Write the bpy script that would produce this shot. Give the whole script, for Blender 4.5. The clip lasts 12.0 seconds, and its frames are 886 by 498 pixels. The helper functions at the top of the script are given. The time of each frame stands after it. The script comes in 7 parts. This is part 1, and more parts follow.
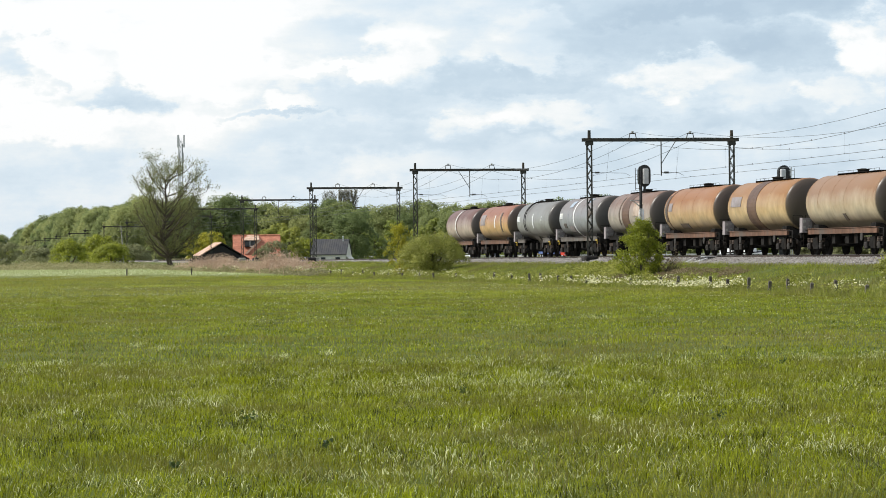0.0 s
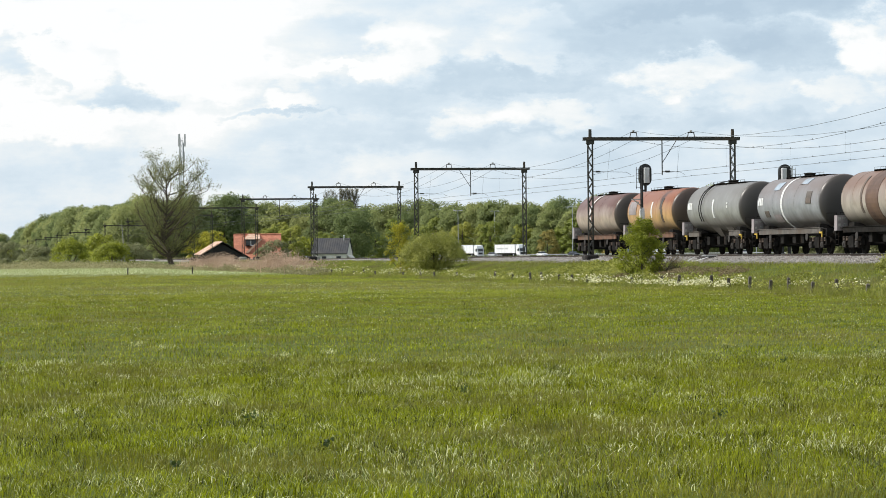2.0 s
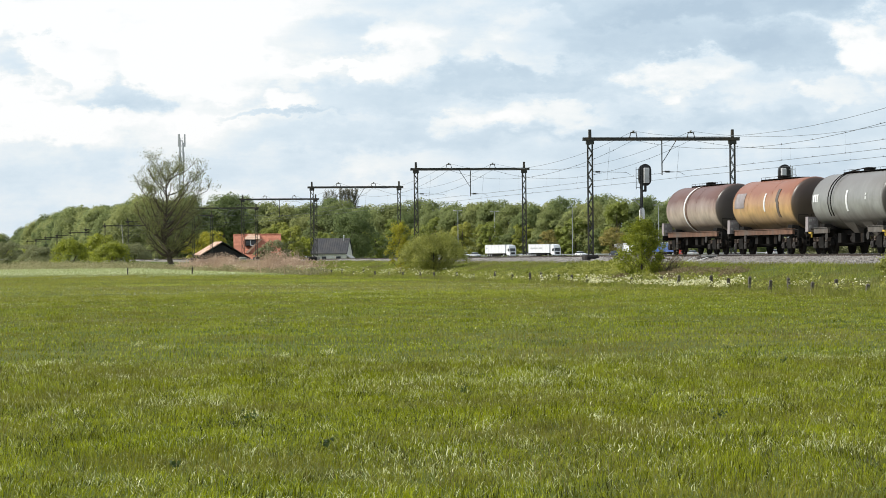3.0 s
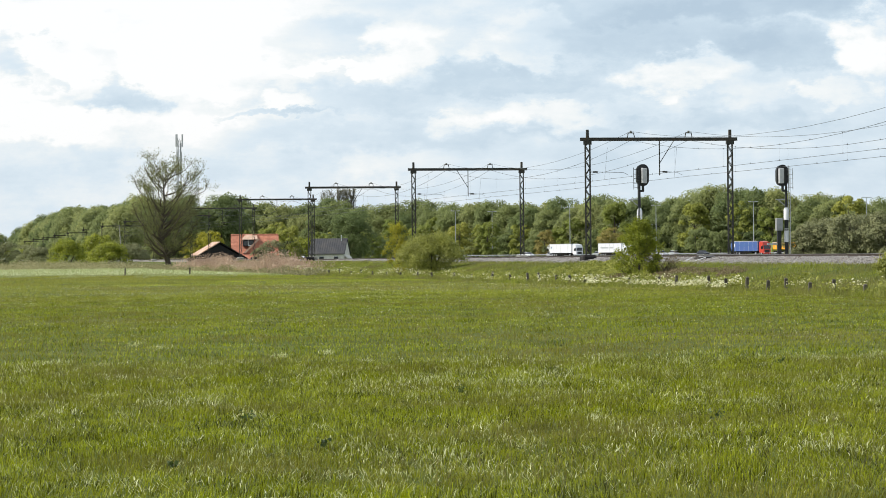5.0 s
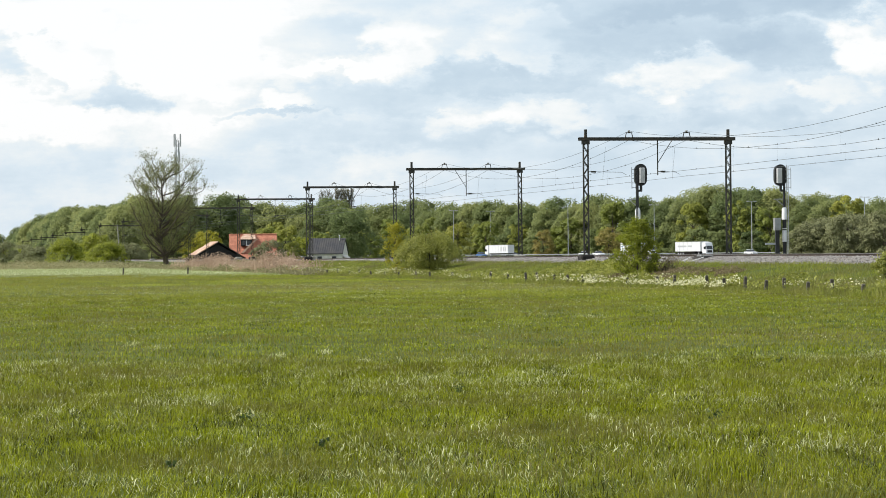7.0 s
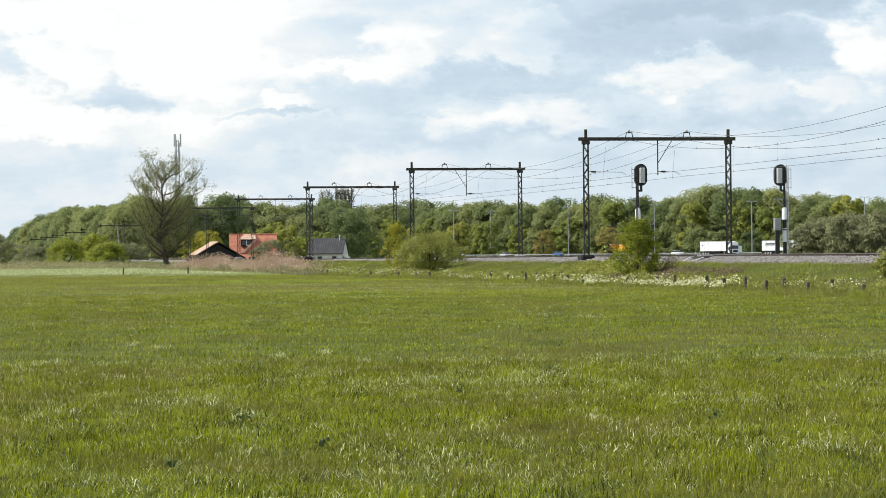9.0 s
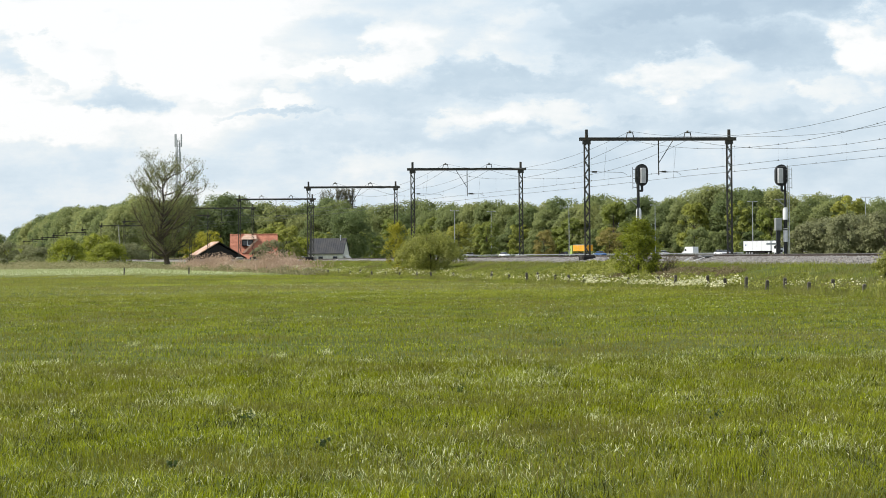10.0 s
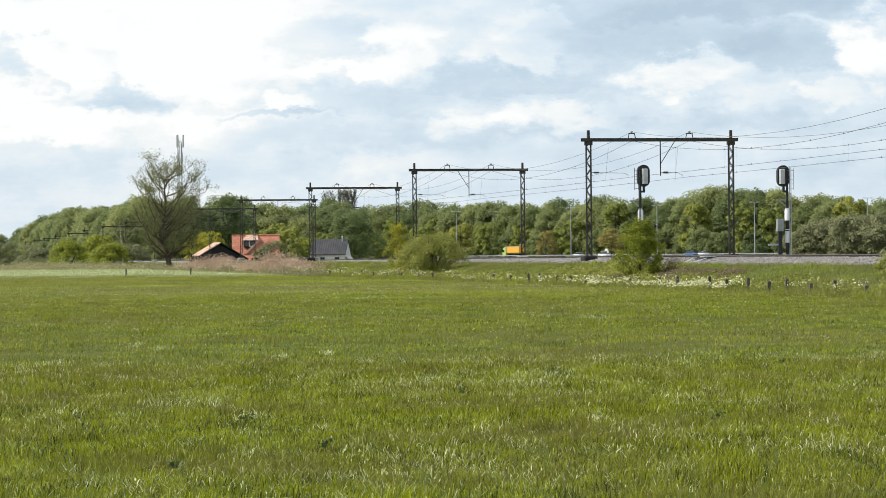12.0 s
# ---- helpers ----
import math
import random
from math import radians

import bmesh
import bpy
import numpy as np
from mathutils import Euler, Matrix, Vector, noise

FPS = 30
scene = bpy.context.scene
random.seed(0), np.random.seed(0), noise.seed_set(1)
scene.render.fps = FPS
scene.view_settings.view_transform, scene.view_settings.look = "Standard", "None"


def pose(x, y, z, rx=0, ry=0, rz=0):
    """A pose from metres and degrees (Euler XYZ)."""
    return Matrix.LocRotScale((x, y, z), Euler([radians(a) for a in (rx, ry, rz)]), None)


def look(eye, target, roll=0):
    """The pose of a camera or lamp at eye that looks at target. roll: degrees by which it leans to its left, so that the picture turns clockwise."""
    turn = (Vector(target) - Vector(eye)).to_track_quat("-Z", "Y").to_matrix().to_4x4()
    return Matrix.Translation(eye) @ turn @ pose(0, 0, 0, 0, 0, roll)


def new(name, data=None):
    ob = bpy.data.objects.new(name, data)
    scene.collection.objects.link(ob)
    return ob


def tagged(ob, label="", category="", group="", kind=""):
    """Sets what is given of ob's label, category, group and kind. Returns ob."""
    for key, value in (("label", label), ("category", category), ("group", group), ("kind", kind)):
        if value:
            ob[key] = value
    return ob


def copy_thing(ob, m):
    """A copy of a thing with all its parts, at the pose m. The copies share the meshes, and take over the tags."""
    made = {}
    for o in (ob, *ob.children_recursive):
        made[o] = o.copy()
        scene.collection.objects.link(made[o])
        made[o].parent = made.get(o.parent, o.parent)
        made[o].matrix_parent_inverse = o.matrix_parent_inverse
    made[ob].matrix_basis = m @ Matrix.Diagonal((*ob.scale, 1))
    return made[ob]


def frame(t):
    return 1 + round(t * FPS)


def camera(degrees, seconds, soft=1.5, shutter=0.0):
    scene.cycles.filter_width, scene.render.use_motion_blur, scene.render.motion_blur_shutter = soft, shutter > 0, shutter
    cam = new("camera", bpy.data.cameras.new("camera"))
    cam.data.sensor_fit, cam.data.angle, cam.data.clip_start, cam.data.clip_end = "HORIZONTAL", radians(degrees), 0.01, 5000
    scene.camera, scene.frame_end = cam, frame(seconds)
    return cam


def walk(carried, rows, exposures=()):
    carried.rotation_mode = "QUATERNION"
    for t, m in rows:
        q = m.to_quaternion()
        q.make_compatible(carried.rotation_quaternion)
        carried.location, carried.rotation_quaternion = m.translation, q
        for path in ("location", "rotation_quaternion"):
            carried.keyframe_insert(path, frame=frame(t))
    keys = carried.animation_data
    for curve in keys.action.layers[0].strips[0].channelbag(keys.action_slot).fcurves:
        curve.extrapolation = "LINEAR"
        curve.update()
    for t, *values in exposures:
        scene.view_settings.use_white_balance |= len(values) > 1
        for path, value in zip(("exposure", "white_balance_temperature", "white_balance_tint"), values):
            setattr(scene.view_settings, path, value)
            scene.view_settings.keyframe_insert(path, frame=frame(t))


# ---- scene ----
import itertools

# ---- camera: hand-held on the spot, long lens ----
EYE = (0.0, 0.0, 1.7)
ROLL = -0.539
cam = camera(17.82, 12.0, soft=0.7)
SWAY = [(0.0, 3.0, 1.2), (0.5, 3.3, 0.6), (1.0, 4.4, -0.2), (1.5, 3.9, 0.9), (2.0, 4.6, -0.5), (2.5, 5.0, -0.3),
        (3.0, 4.3, -0.2), (3.5, 3.2, 0.0), (4.2, 1.8, 0.2), (5.0, 0.0, 0.1), (5.5, -1.8, 0.2), (6.0, -4.3, -0.1),
        (6.5, -4.6, -1.5), (7.0, -3.3, -0.4), (7.5, -3.0, 0.0), (8.3, -2.9, 0.0), (9.0, -3.1, -0.4), (9.5, -3.0, -1.5), (10.0, -1.6, -0.2),
        (10.5, -0.1, 1.1), (11.0, 0.2, 1.1), (11.5, 1.3, 0.4), (12.0, 1.6, 1.2)]
walk(cam, [(t, look(EYE, (-dx * 0.2, 1000.0, EYE[2] + (9.3 + dy) * 0.2), ROLL)) for t, dx, dy in SWAY])

# ---- the railway's own axes: s runs along the track away from the first gantry, o across it ----
TURN = 0.1912
ALONG = Vector((-math.sin(TURN), math.cos(TURN), 0))
ACROSS = Vector((math.cos(TURN), math.sin(TURN), 0))
GANTRY = Vector((9.24, 179.5, 0))
SPAN = 61.5
RAIL = 1.53
NEAR_TRACK, FAR_TRACK = 2.65, 6.75


def trk(s, o, z=0.0):
    return GANTRY + ALONG * s + ACROSS * o + Vector((0, 0, z))


def dip(s):
    """The line falls a little beyond the first gantry."""
    return -0.0016 * min(max(s, 0.0), 170.0)


def sink(s):
    """Far off the whole line falls below the level of the first gantries."""
    return -0.0026 * max(s - 230.0, 0.0)


def trk_pose(s, o, z=0.0):
    return Matrix.Translation(trk(s, o, z)) @ Matrix.Rotation(TURN, 4, "Z")


# the motorway's axes: q runs along it towards the viewer, off across it
ROAD0 = Vector((-17.0, 1000.0, 0))
ROAD_DIR = Vector((0.48156, -0.87641, 0))
ROAD_OFF = Vector((0.87641, 0.48156, 0))
ROAD_Z = 0.65


def motorway(q, off, z=0.0):
    return ROAD0 + ROAD_DIR * q + ROAD_OFF * off + Vector((0, 0, z))


# ---- world: broken cloud over a pale blue sky, sun high on the left ----
SUN_AZ, SUN_EL = radians(-95), radians(44)
world = bpy.data.worlds.new("sky")
scene.world = world
world.use_nodes = True
wt = world.node_tree
wt.nodes.clear()


def wn(kind, **values):
    node = wt.nodes.new(kind)
    for key, value in values.items():
        node.inputs[key].default_value = value
    return node


def wmath(op, a, b=None):
    node = wt.nodes.new("ShaderNodeMath")
    node.operation = op
    for i, v in enumerate((a, b)):
        if v is None:
            continue
        if isinstance(v, (int, float)):
            node.inputs[i].default_value = v
        else:
            wt.links.new(v, node.inputs[i])
    return node.outputs[0]


sky = wt.nodes.new("ShaderNodeTexSky")
sky.sky_type = "NISHITA"
sky.sun_disc = False
sky.sun_elevation, sky.sun_rotation = SUN_EL, SUN_AZ
sky.air_density, sky.dust_density, sky.ozone_density = 1.0, 1.5, 1.0
sky_dim = wn("ShaderNodeMix")
sky_dim.data_type, sky_dim.blend_type = "RGBA", "MULTIPLY"
sky_dim.inputs["Factor"].default_value = 1.0
sky_dim.inputs["B"].default_value = (0.095, 0.095, 0.098, 1)
wt.links.new(sky.outputs[0], sky_dim.inputs["A"])
coord = wt.nodes.new("ShaderNodeTexCoord")
sep = wt.nodes.new("ShaderNodeSeparateXYZ")
wt.links.new(coord.outputs["Generated"], sep.inputs[0])
# cloud coordinates: bearing and height, stretched along the horizon
def wvec(op, a, b=None, c=None):
    node = wt.nodes.new("ShaderNodeVectorMath")
    node.operation = op
    for i, v in enumerate((a, b, c)):
        if v is None:
            continue
        if isinstance(v, tuple):
            node.inputs[i].default_value = v
        else:
            wt.links.new(v, node.inputs[i])
    return node


def cloud_noise(stretch, scale, detail, rough, shift=0.0):
    node = wn("ShaderNodeTexNoise", Scale=scale, Detail=detail, Roughness=rough)
    moved = wvec("MULTIPLY_ADD", coord.outputs["Generated"], stretch, (shift, 0.0, shift))
    wt.links.new(moved.outputs[0], node.inputs["Vector"])
    return node


streaks = cloud_noise((1.0, 1.0, 4.5), 16.0, 8.0, 0.55)
billows = cloud_noise((1.0, 1.0, 1.9), 46.0, 9.0, 0.58, 3.0)
ragged = cloud_noise((1.0, 1.0, 1.6), 75.0, 8.0, 0.62, 7.0)
here = wt.nodes.new("ShaderNodeCombineXYZ")
wt.links.new(sep.outputs[0], here.inputs[0])
wt.links.new(sep.outputs[2], here.inputs[1])
wander = wvec("MULTIPLY_ADD", wvec("SUBTRACT", billows.outputs["Color"], (0.5, 0.5, 0.5)).outputs[0], (0.046, 0.026, 0.0), here.outputs[0])
wander = wvec("MULTIPLY_ADD", wvec("SUBTRACT", ragged.outputs["Color"], (0.5, 0.5, 0.5)).outputs[0], (0.022, 0.014, 0.0), wander.outputs[0]).outputs[0]
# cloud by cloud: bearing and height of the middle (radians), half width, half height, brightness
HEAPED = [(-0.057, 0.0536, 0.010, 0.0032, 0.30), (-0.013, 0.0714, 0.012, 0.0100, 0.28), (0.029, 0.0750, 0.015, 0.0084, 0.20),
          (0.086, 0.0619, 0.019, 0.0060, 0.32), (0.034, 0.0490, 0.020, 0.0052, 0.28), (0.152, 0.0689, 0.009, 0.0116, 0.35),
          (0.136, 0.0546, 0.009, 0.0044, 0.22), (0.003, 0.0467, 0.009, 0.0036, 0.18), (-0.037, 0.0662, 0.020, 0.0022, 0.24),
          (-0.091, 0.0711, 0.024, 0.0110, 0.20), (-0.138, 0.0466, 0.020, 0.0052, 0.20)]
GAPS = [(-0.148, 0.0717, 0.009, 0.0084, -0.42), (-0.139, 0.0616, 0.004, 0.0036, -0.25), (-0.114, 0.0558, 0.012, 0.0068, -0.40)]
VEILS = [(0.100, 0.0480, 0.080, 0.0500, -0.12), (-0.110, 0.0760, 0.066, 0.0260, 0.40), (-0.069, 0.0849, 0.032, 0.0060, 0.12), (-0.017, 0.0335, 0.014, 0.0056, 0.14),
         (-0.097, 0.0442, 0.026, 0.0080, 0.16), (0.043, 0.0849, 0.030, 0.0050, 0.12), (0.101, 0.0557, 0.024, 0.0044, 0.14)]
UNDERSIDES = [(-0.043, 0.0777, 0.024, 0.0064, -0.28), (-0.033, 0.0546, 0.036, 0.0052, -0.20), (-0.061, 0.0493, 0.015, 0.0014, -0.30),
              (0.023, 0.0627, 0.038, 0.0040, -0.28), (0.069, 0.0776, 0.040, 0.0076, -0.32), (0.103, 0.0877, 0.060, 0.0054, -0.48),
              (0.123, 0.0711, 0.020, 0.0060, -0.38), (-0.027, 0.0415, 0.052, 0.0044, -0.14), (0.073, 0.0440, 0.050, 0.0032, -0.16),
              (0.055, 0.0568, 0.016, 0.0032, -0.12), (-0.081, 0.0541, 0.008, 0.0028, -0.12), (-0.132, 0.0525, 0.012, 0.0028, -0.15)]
sums = None
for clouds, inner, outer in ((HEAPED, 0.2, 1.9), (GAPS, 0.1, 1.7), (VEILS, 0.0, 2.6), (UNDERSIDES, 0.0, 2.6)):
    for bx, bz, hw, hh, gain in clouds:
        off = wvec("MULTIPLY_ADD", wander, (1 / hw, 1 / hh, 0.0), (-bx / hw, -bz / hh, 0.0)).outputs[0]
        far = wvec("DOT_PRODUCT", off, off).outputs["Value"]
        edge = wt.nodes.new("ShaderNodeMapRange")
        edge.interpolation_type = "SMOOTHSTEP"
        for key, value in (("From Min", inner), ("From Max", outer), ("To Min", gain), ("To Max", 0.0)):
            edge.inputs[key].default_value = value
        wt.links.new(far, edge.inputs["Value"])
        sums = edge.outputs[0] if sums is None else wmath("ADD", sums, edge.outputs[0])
ahead = wmath("GREATER_THAN", sep.outputs[1], 0.0)
total = wmath("ADD", wmath("MULTIPLY", sums, ahead), 0.66)
total = wmath("ADD", total, wmath("MULTIPLY", wmath("SUBTRACT", streaks.outputs["Fac"], 0.5), 0.75))
total = wmath("ADD", total, wmath("MULTIPLY", wmath("SUBTRACT", billows.outputs["Fac"], 0.5), 0.50))
total = wmath("ADD", total, wmath("MULTIPLY", wmath("SUBTRACT", ragged.outputs["Fac"], 0.5), 0.34))
cloud_ramp = wt.nodes.new("ShaderNodeValToRGB")
er = cloud_ramp.color_ramp
er.elements[0].position, er.elements[0].color = 0.0, (0.51, 0.645, 0.78, 1)
er.elements[1].position, er.elements[1].color = 0.98, (1.08, 1.085, 1.09, 1)
for pos, col in ((0.35, (0.63, 0.765, 0.885, 1)), (0.6, (0.77, 0.885, 0.98, 1)), (0.82, (0.955, 1.0, 1.02, 1))):
    e = er.elements.new(pos)
    e.color = col
wt.links.new(total, cloud_ramp.inputs[0])
sky_mix = wt.nodes.new("ShaderNodeMix")
sky_mix.data_type = "RGBA"
# broken cloud stands close near the horizon and opens overhead
cover = wt.nodes.new("ShaderNodeMapRange")
for key, value in (("From Min", 0.11), ("From Max", 0.55), ("To Min", 0.88), ("To Max", 0.72)):
    cover.inputs[key].default_value = value
wt.links.new(sep.outputs[2], cover.inputs["Value"])
wt.links.new(cover.outputs[0], sky_mix.inputs["Factor"])
wt.links.new(sky_dim.outputs["Result"], sky_mix.inputs["A"])
wt.links.new(cloud_ramp.outputs[0], sky_mix.inputs["B"])
back = wn("ShaderNodeBackground", Strength=1.0)
wt.links.new(sky_mix.outputs["Result"], back.inputs["Color"])
wout = wt.nodes.new("ShaderNodeOutputWorld")
wt.links.new(back.outputs[0], wout.inputs[0])

sun = new("sun", bpy.data.lights.new("sun", "SUN"))
sun.data.energy, sun.data.angle, sun.data.color = 4.6, radians(0.53), (1.0, 0.955, 0.88)
sun.matrix_world = look((0, 0, 60), (-math.sin(SUN_AZ) * math.cos(SUN_EL), -math.cos(SUN_AZ) * math.cos(SUN_EL), 60 - math.sin(SUN_EL)))
scene.view_settings.exposure = 0.0

# ---- materials ----
def surface(name, base, rough=0.7, vary=0.25, scale=3.0, metal=0.0, second=None, second_scale=0.6, second_cut=0.55,
            bump=0.15, bump_scale=40.0, stretch=(1, 1, 1), per_object=0.0, spec=0.4):
    """A painted, stony or metal surface: grain at one scale, stains of a second colour at another."""
    m = bpy.data.materials.new(name)
    m.use_nodes = True
    t = m.node_tree
    bsdf = t.nodes["Principled BSDF"]
    co = t.nodes.new("ShaderNodeTexCoord")
    mp = t.nodes.new("ShaderNodeMapping")
    mp.inputs["Scale"].default_value = stretch
    t.links.new(co.outputs["Object"], mp.inputs[0])
    grain = t.nodes.new("ShaderNodeTexNoise")
    grain.inputs["Scale"].default_value, grain.inputs["Detail"].default_value = scale, 6
    t.links.new(mp.outputs[0], grain.inputs["Vector"])
    ramp = t.nodes.new("ShaderNodeValToRGB")
    ramp.color_ramp.elements[0].position, ramp.color_ramp.elements[1].position = 0.3, 0.7
    ramp.color_ramp.elements[0].color = (*[c * (1 - vary) for c in base], 1)
    ramp.color_ramp.elements[1].color = (*[min(1, c * (1 + vary)) for c in base], 1)
    t.links.new(grain.outputs["Fac"], ramp.inputs[0])
    colour = ramp.outputs[0]
    if second:
        stain = t.nodes.new("ShaderNodeTexNoise")
        stain.inputs["Scale"].default_value, stain.inputs["Detail"].default_value = second_scale, 5
        t.links.new(mp.outputs[0], stain.inputs["Vector"])
        cut = t.nodes.new("ShaderNodeMapRange")
        cut.inputs["From Min"].default_value, cut.inputs["From Max"].default_value = second_cut - 0.1, second_cut + 0.1
        t.links.new(stain.outputs["Fac"], cut.inputs["Value"])
        mix = t.nodes.new("ShaderNodeMix")
        mix.data_type = "RGBA"
        mix.inputs["B"].default_value = (*second, 1)
        t.links.new(cut.outputs[0], mix.inputs["Factor"])
        t.links.new(colour, mix.inputs["A"])
        colour = mix.outputs["Result"]
    if per_object:
        info = t.nodes.new("ShaderNodeObjectInfo")
        rng = t.nodes.new("ShaderNodeMapRange")
        rng.inputs["To Min"].default_value, rng.inputs["To Max"].default_value = 1 - per_object, 1 + per_object
        t.links.new(info.outputs["Random"], rng.inputs["Value"])
        hsv = t.nodes.new("ShaderNodeHueSaturation")
        t.links.new(rng.outputs[0], hsv.inputs["Value"])
        t.links.new(colour, hsv.inputs["Color"])
        colour = hsv.outputs[0]
    t.links.new(colour, bsdf.inputs["Base Color"])
    bsdf.inputs["Roughness"].default_value, bsdf.inputs["Metallic"].default_value = rough, metal
    bsdf.inputs["Specular IOR Level"].default_value = spec
    if bump:
        fine_n = t.nodes.new("ShaderNodeTexNoise")
        fine_n.inputs["Scale"].default_value, fine_n.inputs["Detail"].default_value = bump_scale, 4
        t.links.new(mp.outputs[0], fine_n.inputs["Vector"])
        bp = t.nodes.new("ShaderNodeBump")
        bp.inputs["Strength"].default_value, bp.inputs["Distance"].default_value = bump, 0.05
        t.links.new(fine_n.outputs["Fac"], bp.inputs["Height"])
        t.links.new(bp.outputs[0], bsdf.inputs["Normal"])
    return m


def leaf(name, dark, light, translucent=0.35, rough=0.5, patch=None, patch_scale=0.08, patch_cut=0.55, island=1.0, spec=0.4, hue_object=0.0, grain_scale=0.35):
    """Foliage and grass: each leaf its own tint between dark and light, wider patches of a third colour, light through the blade."""
    m = bpy.data.materials.new(name)
    m.use_nodes = True
    t = m.node_tree
    bsdf = t.nodes["Principled BSDF"]
    geo = t.nodes.new("ShaderNodeNewGeometry")
    co = t.nodes.new("ShaderNodeTexCoord")
    grain = t.nodes.new("ShaderNodeTexNoise")
    grain.inputs["Scale"].default_value, grain.inputs["Detail"].default_value = grain_scale, 4
    t.links.new(co.outputs["Object"], grain.inputs["Vector"])
    add = t.nodes.new("ShaderNodeMath")
    add.operation = "MULTIPLY_ADD"
    add.inputs[1].default_value = 0.6 * island
    add.use_clamp = True
    t.links.new(geo.outputs["Random Per Island"], add.inputs[0])
    off = t.nodes.new("ShaderNodeMath")
    off.operation = "MULTIPLY_ADD"
    off.inputs[1].default_value, off.inputs[2].default_value = 1.6, -0.8 + 0.5 * (1 - 0.6 * island)
    t.links.new(grain.outputs["Fac"], off.inputs[0])
    t.links.new(off.outputs[0], add.inputs[2])
    mix = t.nodes.new("ShaderNodeMix")
    mix.data_type = "RGBA"
    mix.inputs["A"].default_value, mix.inputs["B"].default_value = (*dark, 1), (*light, 1)
    t.links.new(add.outputs[0], mix.inputs["Factor"])
    colour = mix.outputs["Result"]
    if patch:
        spot = t.nodes.new("ShaderNodeTexNoise")
        spot.inputs["Scale"].default_value, spot.inputs["Detail"].default_value = patch_scale, 3
        t.links.new(co.outputs["Object"], spot.inputs["Vector"])
        cut = t.nodes.new("ShaderNodeMapRange")
        cut.inputs["From Min"].default_value, cut.inputs["From Max"].default_value = patch_cut - 0.12, patch_cut + 0.12
        t.links.new(spot.outputs["Fac"], cut.inputs["Value"])
        pm = t.nodes.new("ShaderNodeMix")
        pm.data_type = "RGBA"
        pm.inputs["B"].default_value = (*patch, 1)
        half = t.nodes.new("ShaderNodeMath")
        half.operation = "MULTIPLY"
        half.inputs[1].default_value = 0.75
        t.links.new(cut.outputs[0], half.inputs[0])
        t.links.new(half.outputs[0], pm.inputs["Factor"])
        t.links.new(colour, pm.inputs["A"])
        colour = pm.outputs["Result"]
    if hue_object:
        info = t.nodes.new("ShaderNodeObjectInfo")
        hsv = t.nodes.new("ShaderNodeHueSaturation")
        r1 = t.nodes.new("ShaderNodeMapRange")
        r1.inputs["To Min"].default_value, r1.inputs["To Max"].default_value = 0.5 - hue_object, 0.5 + hue_object * 0.4
        t.links.new(info.outputs["Random"], r1.inputs["Value"])
        t.links.new(r1.outputs[0], hsv.inputs["Hue"])
        r2 = t.nodes.new("ShaderNodeMapRange")
        r2.inputs["To Min"].default_value, r2.inputs["To Max"].default_value = 1.25, 0.75
        t.links.new(info.outputs["Random"], r2.inputs["Value"])
        t.links.new(r2.outputs[0], hsv.inputs["Value"])
        t.links.new(colour, hsv.inputs["Color"])
        colour = hsv.outputs[0]
    t.links.new(colour, bsdf.inputs["Base Color"])
    bsdf.inputs["Roughness"].default_value = rough
    bsdf.inputs["Specular IOR Level"].default_value = spec
    tr = t.nodes.new("ShaderNodeBsdfTranslucent")
    t.links.new(colour, tr.inputs["Color"])
    ms = t.nodes.new("ShaderNodeMixShader")
    ms.inputs[0].default_value = translucent
    t.links.new(bsdf.outputs[0], ms.inputs[1])
    t.links.new(tr.outputs[0], ms.inputs[2])
    t.links.new(ms.outputs[0], t.nodes["Material Output"].inputs[0])
    return m


